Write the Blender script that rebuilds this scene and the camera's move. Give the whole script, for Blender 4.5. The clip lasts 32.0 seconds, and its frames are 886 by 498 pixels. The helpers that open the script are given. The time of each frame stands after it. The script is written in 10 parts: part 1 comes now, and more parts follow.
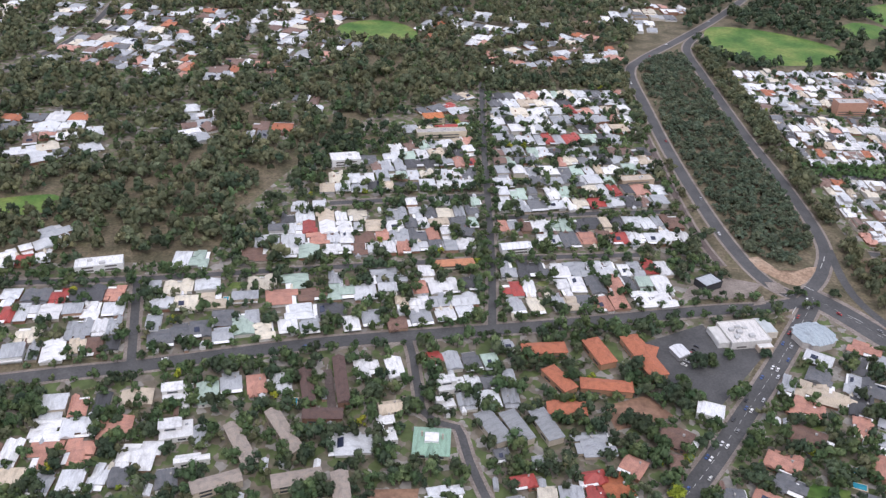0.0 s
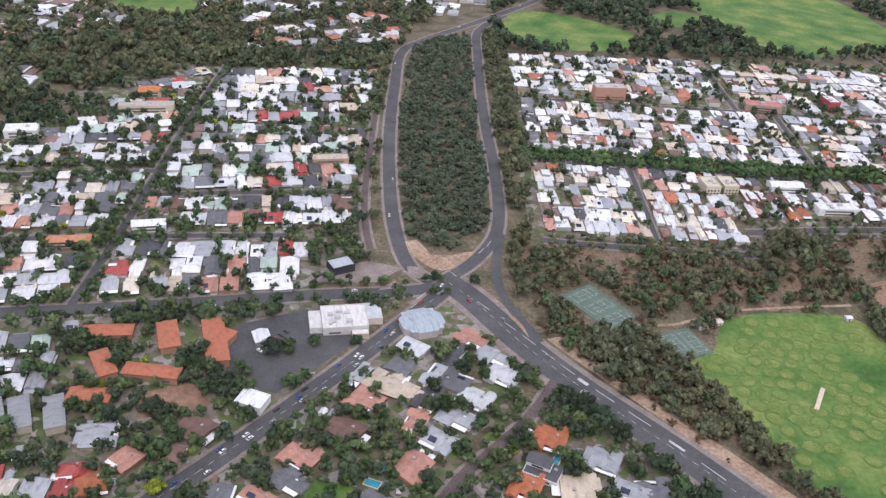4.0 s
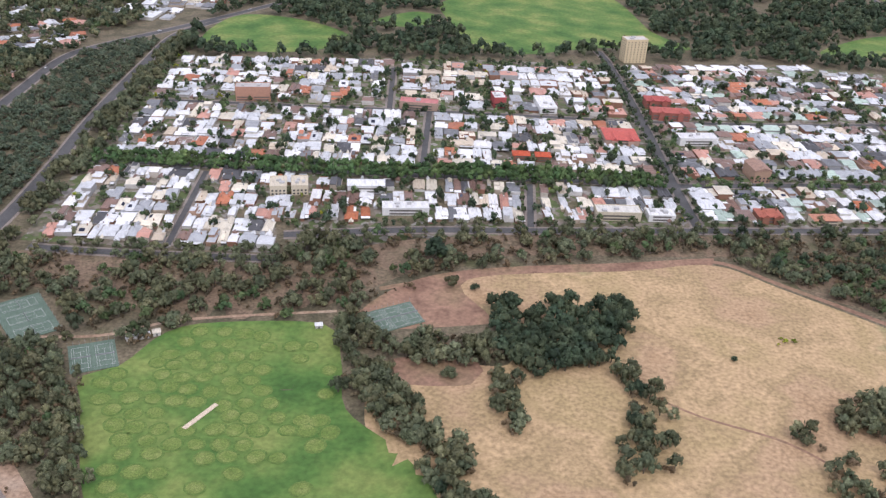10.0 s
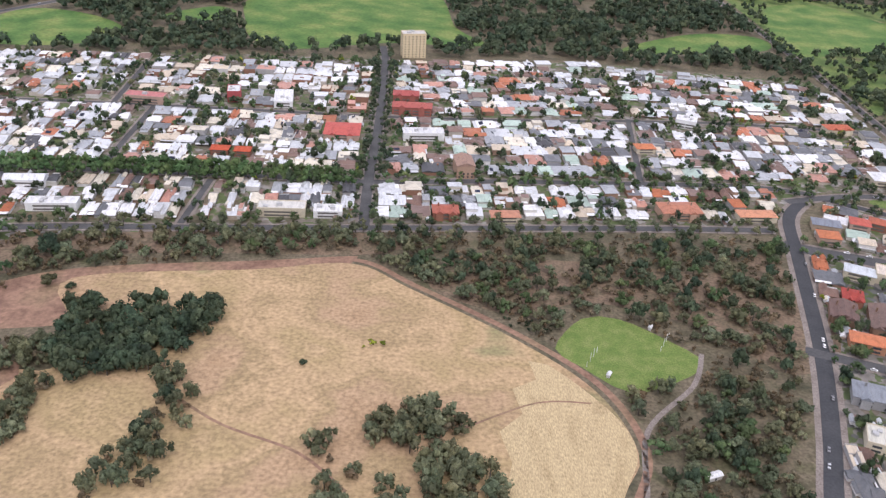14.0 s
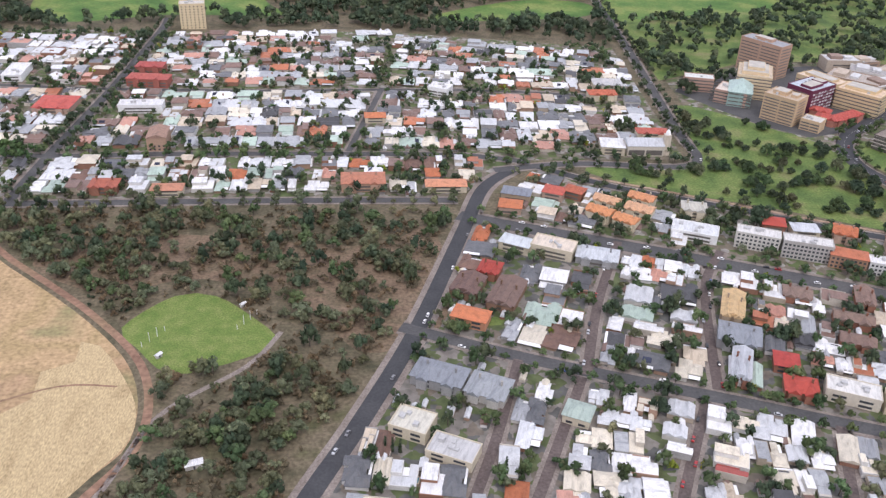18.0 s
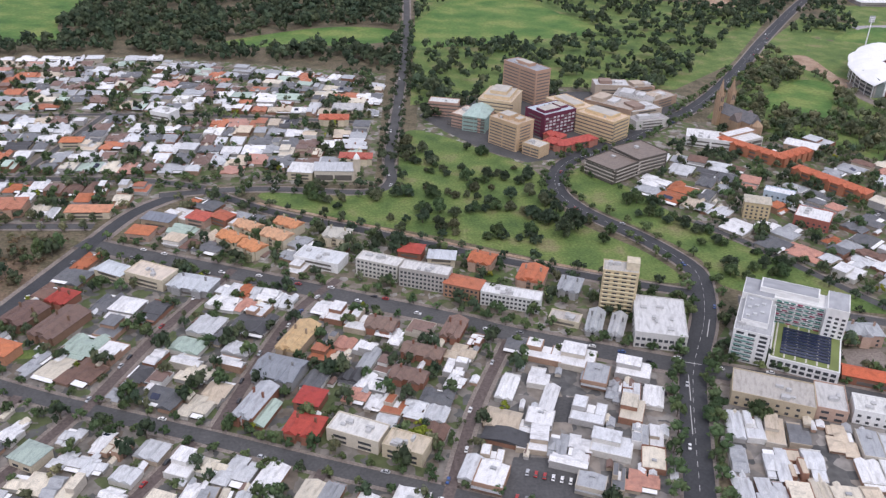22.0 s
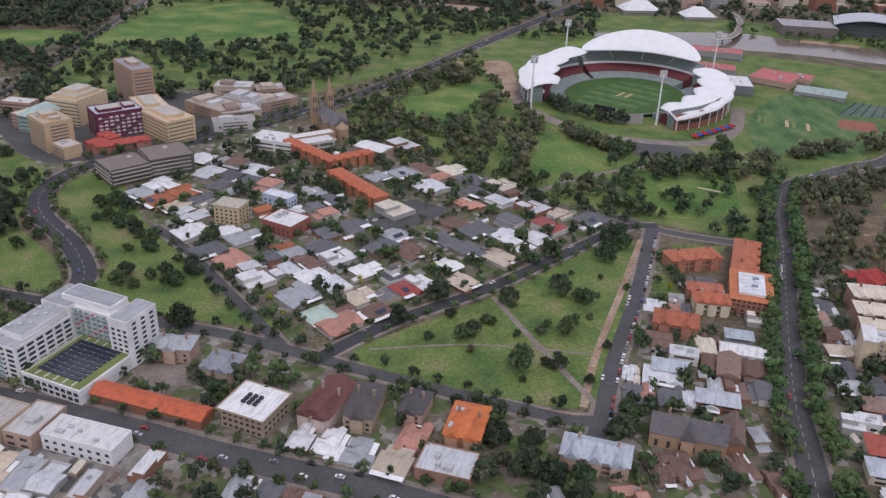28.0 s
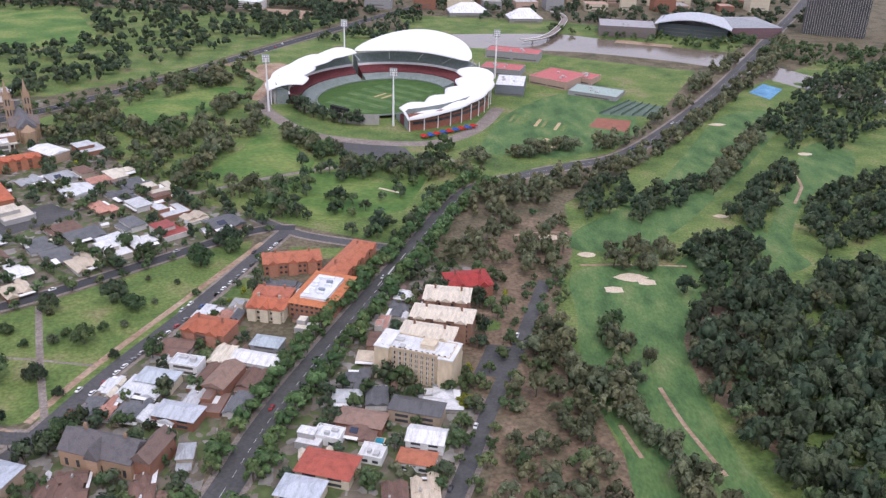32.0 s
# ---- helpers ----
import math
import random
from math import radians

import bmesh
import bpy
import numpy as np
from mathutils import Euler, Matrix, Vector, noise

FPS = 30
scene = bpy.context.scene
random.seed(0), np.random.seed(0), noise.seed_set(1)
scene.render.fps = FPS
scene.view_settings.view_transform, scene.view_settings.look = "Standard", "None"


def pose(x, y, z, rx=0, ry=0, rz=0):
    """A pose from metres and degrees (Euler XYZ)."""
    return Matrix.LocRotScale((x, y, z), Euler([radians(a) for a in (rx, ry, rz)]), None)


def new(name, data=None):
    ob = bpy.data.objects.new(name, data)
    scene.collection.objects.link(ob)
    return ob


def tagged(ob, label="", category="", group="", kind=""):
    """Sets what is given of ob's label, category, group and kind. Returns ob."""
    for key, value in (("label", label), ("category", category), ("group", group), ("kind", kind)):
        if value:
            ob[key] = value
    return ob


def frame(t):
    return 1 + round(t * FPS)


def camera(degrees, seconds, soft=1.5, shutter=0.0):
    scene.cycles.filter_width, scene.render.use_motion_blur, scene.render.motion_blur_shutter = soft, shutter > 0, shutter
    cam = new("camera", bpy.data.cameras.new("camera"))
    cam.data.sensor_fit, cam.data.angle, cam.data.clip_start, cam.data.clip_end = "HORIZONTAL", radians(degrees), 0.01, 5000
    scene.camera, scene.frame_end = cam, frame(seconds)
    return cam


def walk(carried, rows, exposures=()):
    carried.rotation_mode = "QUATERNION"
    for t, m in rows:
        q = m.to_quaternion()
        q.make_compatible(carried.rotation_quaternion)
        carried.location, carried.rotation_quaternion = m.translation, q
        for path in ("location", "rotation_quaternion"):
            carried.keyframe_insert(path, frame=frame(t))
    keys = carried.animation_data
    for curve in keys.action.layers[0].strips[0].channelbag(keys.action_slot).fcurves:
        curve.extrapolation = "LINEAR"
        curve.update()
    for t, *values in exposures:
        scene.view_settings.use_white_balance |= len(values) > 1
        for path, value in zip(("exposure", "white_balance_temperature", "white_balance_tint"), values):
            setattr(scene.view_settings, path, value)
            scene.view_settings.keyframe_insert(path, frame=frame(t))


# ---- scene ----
# The plan below is written in the town's own metres; S is the one scale of the whole model.
S = 0.53
cam = camera(54.5, 32.0, soft=1.35)
METRES, EYE, TILT, LEAN, TURN = 2300.0 * S, 397.0 * S, -31.233, -2.482, 0.0
ROWS = [
    (0.0, -0.00029, 0.00001, 0.00034, 0.00, 0.00, -0.00),
    (0.5, 0.01573, 0.00241, -0.00048, -0.23, -0.44, -0.20),
    (1.0, 0.03164, 0.00484, -0.00125, -0.45, -0.77, -0.32),
    (1.5, 0.04745, 0.00728, -0.00197, -0.65, -0.57, -0.36),
    (2.0, 0.06319, 0.00973, -0.00265, -0.77, -0.31, -0.33),
    (2.5, 0.07885, 0.01218, -0.00329, -0.87, -0.02, -0.28),
    (4.5, 0.14097, 0.02193, -0.00553, -1.44, -0.34, -1.44),
    (5.0, 0.15642, 0.02434, -0.00603, -1.48, -1.59, -1.72),
    (5.5, 0.17183, 0.02672, -0.00651, -1.33, -2.38, -1.57),
    (6.0, 0.18724, 0.02909, -0.00697, -1.20, -2.19, -1.14),
    (6.5, 0.20263, 0.03143, -0.00742, -1.14, -1.52, -0.88),
    (7.0, 0.21802, 0.03374, -0.00786, -1.14, -0.52, -0.79),
    (7.5, 0.23340, 0.03603, -0.00829, -1.17, 0.13, -0.80),
    (8.0, 0.24879, 0.03830, -0.00872, -1.20, 0.73, -0.85),
    (8.5, 0.26418, 0.04054, -0.00914, -1.10, 1.10, -0.74),
    (9.0, 0.27958, 0.04276, -0.00956, -0.82, 1.25, -0.41),
    (9.5, 0.29499, 0.04495, -0.00997, -0.72, 1.07, -0.22),
    (10.0, 0.31041, 0.04712, -0.01038, -0.57, 1.44, 0.05),
    (10.5, 0.32584, 0.04927, -0.01080, -0.47, 1.80, 0.18),
    (11.0, 0.34129, 0.05139, -0.01122, -0.60, 1.87, 0.07),
    (11.5, 0.35675, 0.05350, -0.01163, -0.74, 1.69, -0.04),
    (12.0, 0.37222, 0.05559, -0.01206, -0.85, 1.76, -0.06),
    (12.5, 0.38771, 0.05766, -0.01248, -0.96, 1.67, -0.08),
    (13.0, 0.40322, 0.05973, -0.01292, -1.10, 1.80, -0.07),
    (13.5, 0.41874, 0.06178, -0.01335, -1.18, 1.97, -0.02),
    (14.0, 0.43427, 0.06382, -0.01379, -1.22, 1.98, 0.06),
    (14.5, 0.44981, 0.06585, -0.01424, -1.20, 1.73, 0.18),
    (16.5, 0.51206, 0.07398, -0.01609, -0.89, 1.49, 0.85),
    (17.0, 0.52764, 0.07602, -0.01657, -0.69, 1.12, 0.93),
    (17.5, 0.54322, 0.07806, -0.01705, -0.53, 1.19, 0.97),
    (18.0, 0.55879, 0.08012, -0.01754, -0.45, 0.85, 0.91),
    (18.5, 0.57437, 0.08218, -0.01804, -0.50, 0.73, 0.75),
    (19.0, 0.58994, 0.08426, -0.01853, -0.48, 1.35, 0.69),
    (19.5, 0.60550, 0.08635, -0.01904, -0.53, 1.58, 0.55),
    (20.0, 0.62105, 0.08846, -0.01955, -0.59, 1.81, 0.40),
    (20.5, 0.63659, 0.09058, -0.02006, -0.55, 1.91, 0.47),
    (21.0, 0.65212, 0.09272, -0.02057, -0.51, 2.17, 0.61),
    (21.5, 0.66764, 0.09487, -0.02109, -0.41, 2.64, 0.75),
    (22.0, 0.68313, 0.09704, -0.02161, -0.30, 3.24, 0.96),
    (22.5, 0.69862, 0.09923, -0.02213, -0.37, 3.29, 0.89),
    (23.0, 0.71408, 0.10143, -0.02266, -0.41, 3.66, 0.90),
    (23.5, 0.72952, 0.10365, -0.02318, -0.38, 3.95, 0.93),
    (24.0, 0.74494, 0.10587, -0.02371, -0.37, 4.31, 0.84),
    (24.5, 0.76034, 0.10811, -0.02423, -0.40, 5.13, 0.77),
    (25.0, 0.77571, 0.11036, -0.02476, -0.40, 5.54, 0.75),
    (25.5, 0.79107, 0.11261, -0.02529, -0.38, 5.37, 0.81),
    (27.5, 0.85228, 0.12158, -0.02739, -0.50, 4.70, 0.74),
    (28.0, 0.86753, 0.12379, -0.02791, -0.49, 4.74, 0.78),
    (28.5, 0.88278, 0.12597, -0.02844, -0.50, 4.79, 0.84),
    (29.0, 0.89801, 0.12812, -0.02896, -0.56, 4.86, 0.94),
    (29.5, 0.91323, 0.13023, -0.02948, -0.54, 5.02, 1.08),
    (30.0, 0.92844, 0.13228, -0.03001, -0.55, 5.16, 1.20),
    (30.5, 0.94366, 0.13428, -0.03053, -0.59, 5.24, 1.29),
    (31.0, 0.95888, 0.13620, -0.03105, -0.62, 5.32, 1.38),
    (31.5, 0.97411, 0.13804, -0.03158, -0.70, 5.57, 1.50),
    (32.0, 0.98936, 0.13979, -0.03211, -0.79, 5.63, 1.58)
]
walk(cam, [(t, pose(0, 0, EYE, TILT, LEAN, TURN) @ pose(METRES * x, METRES * y, METRES * z, 90 + pitch, roll, yaw)) for t, x, y, z, yaw, pitch, roll in ROWS],
     [(0, 0.1, 6480, 14), (5, 0.14, 6500, 16), (9, 0.14, 6500, 15), (13, 0.16, 6600, 16), (18, 0.18, 6600, 15), (20, 0.13, 6550, 14), (21, -0.07, 6550, 15), (22, -0.05, 6500, 15), (23, -0.1, 6500, 16), (24, -0.29, 6450, 17), (25.5, -0.5, 6430, 17), (28, -0.46, 6480, 17), (29, -0.07, 6480, 17), (30, 0.07, 6400, 18), (31, 0.08, 6350, 18), (32, 0.09, 6380, 18)])

# ---- sky and sun: an even overcast ----
world = bpy.data.worlds.new("sky")
scene.world = world
world.use_nodes = True
wn = world.node_tree.nodes
sky = wn.new("ShaderNodeTexSky")
sky.sky_type = "NISHITA"
sky.sun_disc = False
sky.sun_elevation, sky.sun_rotation = radians(58), radians(200)
sky.air_density, sky.dust_density, sky.ozone_density = 1.0, 6.0, 1.0
white = wn.new("ShaderNodeMixRGB")
white.inputs[0].default_value = 0.85
white.inputs[2].default_value = (7.6, 8.0, 9.5, 1)
world.node_tree.links.new(sky.outputs[0], white.inputs[1])
world.node_tree.links.new(white.outputs[0], wn["Background"].inputs[0])
wn["Background"].inputs[1].default_value = 0.142
lamp = bpy.data.lights.new("sun", "SUN")
lamp.energy, lamp.angle, lamp.color = 1.15, radians(14), (1.0, 0.98, 0.95)
sun = new("sun", lamp)
sun.matrix_world = pose(0, 0, 300, 32, 0, 20)

# ---- materials ----
def ramp_node(nt, stops):
    r = nt.nodes.new("ShaderNodeValToRGB")
    el = r.color_ramp.elements
    while len(el) < len(stops):
        el.new(0.5)
    for e, (p, c) in zip(el, stops):
        e.position, e.color = p, (*c, 1)
    return r


def material(name, stops, scale, rough=0.9, fine=6.0, fine_amount=0.35, bump=0.3, metal=0.0, tint="", stretch=(1, 1, 1), detail=6.0):
    """A procedural surface: a broad noise through a colour ramp, a finer one over it, and relief. tint: 'object' takes the object's own colour, 'island' varies each loose piece."""
    m = bpy.data.materials.new(name)
    m.use_nodes = True
    nt = m.node_tree
    b = nt.nodes["Principled BSDF"]
    b.inputs["Roughness"].default_value = rough
    b.inputs["Metallic"].default_value = metal
    b.inputs["Specular IOR Level"].default_value = 0.5 if rough < 0.8 else 0.3
    co = nt.nodes.new("ShaderNodeTexCoord")
    mp = nt.nodes.new("ShaderNodeMapping")
    mp.inputs["Scale"].default_value = stretch
    nt.links.new(co.outputs["Object"], mp.inputs[0])
    n1 = nt.nodes.new("ShaderNodeTexNoise")
    n1.inputs["Scale"].default_value, n1.inputs["Detail"].default_value = scale, detail
    n2 = nt.nodes.new("ShaderNodeTexNoise")
    n2.inputs["Scale"].default_value, n2.inputs["Detail"].default_value = scale * fine, 4.0
    for n in (n1, n2):
        nt.links.new(mp.outputs[0], n.inputs["Vector"])
    r = ramp_node(nt, stops)
    nt.links.new(n1.outputs[0], r.inputs[0])
    lo = ramp_node(nt, [(0.3, (1 - fine_amount,) * 3), (0.7, (1 + fine_amount * 0.4,) * 3)])
    nt.links.new(n2.outputs[0], lo.inputs[0])
    mul = nt.nodes.new("ShaderNodeMixRGB")
    mul.blend_type = "MULTIPLY"
    mul.inputs[0].default_value = 1
    nt.links.new(r.outputs[0], mul.inputs[1])
    nt.links.new(lo.outputs[0], mul.inputs[2])
    out = mul.outputs[0]
    if tint:
        m2 = nt.nodes.new("ShaderNodeMixRGB")
        m2.blend_type = "MULTIPLY"
        m2.inputs[0].default_value = 1
        if tint in ("paint", "grove"):
            info = nt.nodes.new("ShaderNodeAttribute")
            info.attribute_name = "paint"
            nt.links.new(info.outputs["Color"], m2.inputs[2])
        elif tint in ("object", "tree"):
            info = nt.nodes.new("ShaderNodeObjectInfo")
            nt.links.new(info.outputs["Color"], m2.inputs[2])
        else:
            g = nt.nodes.new("ShaderNodeNewGeometry")
            gr = ramp_node(nt, [(0.0, (0.68, 0.72, 0.62)), (0.55, (1, 1, 1)), (1.0, (1.32, 1.25, 1.12))])
            nt.links.new(g.outputs["Random Per Island"], gr.inputs[0])
            nt.links.new(gr.outputs[0], m2.inputs[2])
        nt.links.new(out, m2.inputs[1])
        out = m2.outputs[0]
        if tint in ("grove", "tree"):
            # each tuft of leaves a little lighter or darker than its neighbours
            geo = nt.nodes.new("ShaderNodeNewGeometry")
            tuft = ramp_node(nt, [(0.0, (0.74, 0.75, 0.74)), (0.5, (1, 1, 1)), (1.0, (1.28, 1.26, 1.18))])
            nt.links.new(geo.outputs["Random Per Island"], tuft.inputs[0])
            m3 = nt.nodes.new("ShaderNodeMixRGB")
            m3.blend_type = "MULTIPLY"
            m3.inputs[0].default_value = 1
            nt.links.new(out, m3.inputs[1])
            nt.links.new(tuft.outputs[0], m3.inputs[2])
            out = m3.outputs[0]
    nt.links.new(out, b.inputs["Base Color"])
    if bump:
        bp = nt.nodes.new("ShaderNodeBump")
        bp.inputs["Strength"].default_value = bump
        bp.inputs["Distance"].default_value = 0.3
        nt.links.new(n2.outputs[0], bp.inputs["Height"])
        nt.links.new(bp.outputs[0], b.inputs["Normal"])
    if tint in ("grove", "tree"):
        # thin leaves let some daylight through
        thin, both = nt.nodes.new("ShaderNodeBsdfTranslucent"), nt.nodes.new("ShaderNodeMixShader")
        both.inputs[0].default_value = 0.32
        nt.links.new(out, thin.inputs[0])
        nt.links.new(b.outputs[0], both.inputs[1])
        nt.links.new(thin.outputs[0], both.inputs[2])
        nt.links.new(both.outputs[0], nt.nodes["Material Output"].inputs[0])
    return m


def cells(name, colours, size, rough=0.9, jitter=0.35):
    """Irregular plots of several colours, as back yards show from the air: paving, soil, lawn, sheds."""
    m = material(name, colours, 0.05, rough)
    nt = m.node_tree
    vor = nt.nodes.new("ShaderNodeTexVoronoi")
    vor.distance = "MANHATTAN"
    vor.inputs["Scale"].default_value = 1.0 / size
    ramp = [n for n in nt.nodes if n.type == "VALTORGB"][0]
    ramp.color_ramp.interpolation = "CONSTANT"
    sep = nt.nodes.new("ShaderNodeSeparateColor")
    co = [n for n in nt.nodes if n.type == "MAPPING"][0]
    nt.links.new(co.outputs[0], vor.inputs["Vector"])
    nt.links.new(vor.outputs["Color"], sep.inputs[0])
    nt.links.new(sep.outputs[0], ramp.inputs[0])
    return m


K = 1 / S
M = {}
M["litter"] = material("woodland_litter", [(0.25, (0.065, 0.064, 0.038)), (0.42, (0.115, 0.1, 0.062)), (0.55, (0.17, 0.138, 0.092)), (0.7, (0.11, 0.105, 0.055)), (0.85, (0.075, 0.088, 0.038))], 0.045 * K, fine=9, fine_amount=0.45, detail=8.0)
M["yard"] = cells("back_yards", [(0.0, (0.13, 0.125, 0.08)), (0.18, (0.2, 0.175, 0.145)), (0.36, (0.095, 0.125, 0.05)), (0.55, (0.17, 0.145, 0.11)), (0.72, (0.1, 0.13, 0.05)), (0.86, (0.28, 0.262, 0.24))], 6.0 * S)
M["paleyard"] = cells("shop_yards", [(0.0, (0.2, 0.185, 0.17)), (0.25, (0.12, 0.118, 0.115)), (0.45, (0.25, 0.22, 0.19)), (0.65, (0.095, 0.095, 0.095)), (0.8, (0.28, 0.26, 0.24))], 9.0 * S)
M["townyard"] = cells("paved_back_yards", [(0.0, (0.19, 0.175, 0.155)), (0.2, (0.1, 0.12, 0.055)), (0.36, (0.16, 0.135, 0.11)), (0.5, (0.105, 0.105, 0.1)), (0.66, (0.09, 0.115, 0.05)), (0.8, (0.22, 0.2, 0.18))], 6.0 * S)
M["woodsoil"] = material("woodland_soil", [(0.3, (0.12, 0.087, 0.06)), (0.45, (0.21, 0.148, 0.1)), (0.58, (0.15, 0.118, 0.075)), (0.72, (0.29, 0.205, 0.145))], 0.05 * K, fine=9, fine_amount=0.45, detail=8.0)
M["dirt"] = material("bare_dirt", [(0.3, (0.26, 0.17, 0.115)), (0.5, (0.36, 0.25, 0.175)), (0.7, (0.42, 0.32, 0.24))], 0.05 * K, fine=8)
M["redsoil"] = material("red_brown_soil", [(0.3, (0.2, 0.115, 0.08)), (0.5, (0.29, 0.175, 0.12)), (0.72, (0.24, 0.17, 0.1))], 0.03 * K, fine=10)
M["drygrass"] = material("dry_grass", [(0.26, (0.25, 0.225, 0.11)), (0.34, (0.350, 0.23, 0.131)), (0.42, (0.422, 0.286, 0.171)), (0.48, (0.350, 0.252, 0.135)), (0.54, (0.464, 0.325, 0.184)), (0.62, (0.371, 0.272, 0.140)), (0.68, (0.453, 0.320, 0.180)), (0.75, (0.25, 0.225, 0.11))], 0.011 * K, fine=32, fine_amount=0.36, detail=8.0)
M["gold"] = material("tall_golden_grass", [(0.3, (0.4, 0.3, 0.165)), (0.5, (0.51, 0.395, 0.225)), (0.7, (0.44, 0.335, 0.19))], 0.05 * K, fine=14, fine_amount=0.4, stretch=(1.8, 0.6, 1))
M["turf"] = material("watered_turf", [(0.3, (0.05, 0.12, 0.026)), (0.42, (0.078, 0.16, 0.036)), (0.52, (0.115, 0.19, 0.046)), (0.64, (0.185, 0.235, 0.066))], 0.022 * K, fine=11, fine_amount=0.28, detail=8.0)
M["ring"] = material("pale_turf_discs", [(0.34, (0.115, 0.182, 0.04)), (0.5, (0.15, 0.208, 0.052)), (0.66, (0.19, 0.235, 0.07))], 0.12 * K, fine=8)
M["brick"] = material("red_brick", [(0.3, (0.26, 0.1, 0.07)), (0.7, (0.34, 0.14, 0.095))], 0.3, fine=8)
M["darkturf"] = material("mown_oval_turf", [(0.35, (0.045, 0.1, 0.024)), (0.65, (0.065, 0.13, 0.03))], 0.05 * K, fine=8, fine_amount=0.2)
M["lawn"] = material("park_lawn", [(0.28, (0.062, 0.11, 0.032)), (0.45, (0.11, 0.17, 0.046)), (0.57, (0.155, 0.205, 0.06)), (0.72, (0.23, 0.21, 0.105))], 0.035 * K, fine=14, fine_amount=0.4, detail=8.0)
M["ring_dark"] = material("dark_turf_rings", [(0.34, (0.09, 0.162, 0.036)), (0.66, (0.125, 0.188, 0.047))], 0.08 * K, fine=8)
M["fairway"] = material("fairway_turf", [(0.32, (0.052, 0.11, 0.036)), (0.46, (0.08, 0.155, 0.052)), (0.56, (0.102, 0.175, 0.058)), (0.7, (0.16, 0.21, 0.082))], 0.045 * K, fine=10, fine_amount=0.3, stretch=(1.6, 0.7, 1))
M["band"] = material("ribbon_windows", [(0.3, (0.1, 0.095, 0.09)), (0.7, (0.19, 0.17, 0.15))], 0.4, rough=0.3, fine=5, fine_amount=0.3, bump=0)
M["asphalt"] = material("asphalt", [(0.3, (0.07, 0.07, 0.072)), (0.6, (0.095, 0.094, 0.095)), (0.8, (0.12, 0.117, 0.115))], 0.05 * K, rough=0.85, fine=12, fine_amount=0.25, bump=0.1)
M["darkasphalt"] = material("new_asphalt", [(0.3, (0.045, 0.047, 0.052)), (0.7, (0.065, 0.066, 0.07))], 0.05 * K, rough=0.85, fine=12, fine_amount=0.2, bump=0.1)
M["redroad"] = material("reddish_side_street", [(0.3, (0.11, 0.085, 0.08)), (0.7, (0.15, 0.12, 0.11))], 0.06 * K, rough=0.9, fine=10)
M["paving"] = material("footpath_paving", [(0.3, (0.2, 0.165, 0.145)), (0.7, (0.29, 0.25, 0.22))], 0.1 * K, fine=8)
M["paint"] = material("road_paint", [(0.3, (0.4, 0.4, 0.39)), (0.7, (0.6, 0.6, 0.58))], 0.3 * K, fine=6)
M["water"] = material("river_water", [(0.3, (0.15, 0.12, 0.095)), (0.7, (0.2, 0.165, 0.135))], 0.01 * K, rough=0.12, fine=40, fine_amount=0.1, bump=0.05)
M["bluecourt"] = material("blue_court", [(0.35, (0.1, 0.25, 0.42)), (0.55, (0.14, 0.32, 0.5)), (0.7, (0.18, 0.37, 0.54))], 0.08 * K, fine=8)
M["court"] = material("court_surface", [(0.3, (0.1, 0.15, 0.115)), (0.7, (0.14, 0.19, 0.15))], 0.06 * K, fine=10)
M["sand"] = material("bunker_sand", [(0.3, (0.55, 0.45, 0.33)), (0.7, (0.66, 0.56, 0.43))], 0.2 * K)
M["roof"] = material("corrugated_roof", [(0.25, (0.62, 0.61, 0.6)), (0.5, (0.96, 0.96, 0.96)), (0.75, (1.06, 1.05, 1.03))], 0.2, rough=0.5, fine=9, fine_amount=0.3, bump=0.25, tint="object", stretch=(3.0, 0.7, 1))
M["tile"] = material("tiled_roof", [(0.25, (0.68, 0.68, 0.7)), (0.5, (1, 1, 1)), (0.75, (1.12, 1.05, 1.0))], 0.3, rough=0.85, fine=11, fine_amount=0.35, bump=0.5, tint="object")
M["wall"] = material("house_wall", [(0.3, (0.85, 0.85, 0.85)), (0.7, (1.0, 1.0, 1.0))], 0.35, rough=0.9, fine=8, fine_amount=0.2, bump=0.15, tint="object")
M["far_roof"] = material("distant_roof", [(0.25, (0.74, 0.74, 0.74)), (0.5, (1, 1, 1)), (0.75, (1.06, 1.05, 1.03))], 0.18 * K, rough=0.55, fine=9, fine_amount=0.25, bump=0.25, tint="paint")
M["far_wall"] = material("distant_wall", [(0.3, (0.85, 0.85, 0.85)), (0.7, (1.0, 1.0, 1.0))], 0.35 * K, rough=0.9, fine=8, fine_amount=0.2, bump=0.15, tint="paint")
M["glass"] = material("window_glass", [(0.3, (0.045, 0.05, 0.058)), (0.7, (0.1, 0.105, 0.115))], 0.2, rough=0.15, fine=3, fine_amount=0.3, bump=0)
M["white"] = material("white_metal", [(0.3, (0.72, 0.72, 0.72)), (0.7, (0.8, 0.8, 0.8))], 0.1, rough=0.5, fine=8, fine_amount=0.1, bump=0.05)
M["concrete"] = material("concrete", [(0.3, (0.3, 0.29, 0.27)), (0.7, (0.42, 0.4, 0.38))], 0.12, fine=9, fine_amount=0.25)
M["steel"] = material("grey_steel", [(0.3, (0.3, 0.31, 0.32)), (0.7, (0.4, 0.41, 0.42))], 0.3, rough=0.5, fine=6)
M["bark"] = material("bark", [(0.3, (0.1, 0.08, 0.06)), (0.7, (0.2, 0.17, 0.14))], 0.8, fine=6)
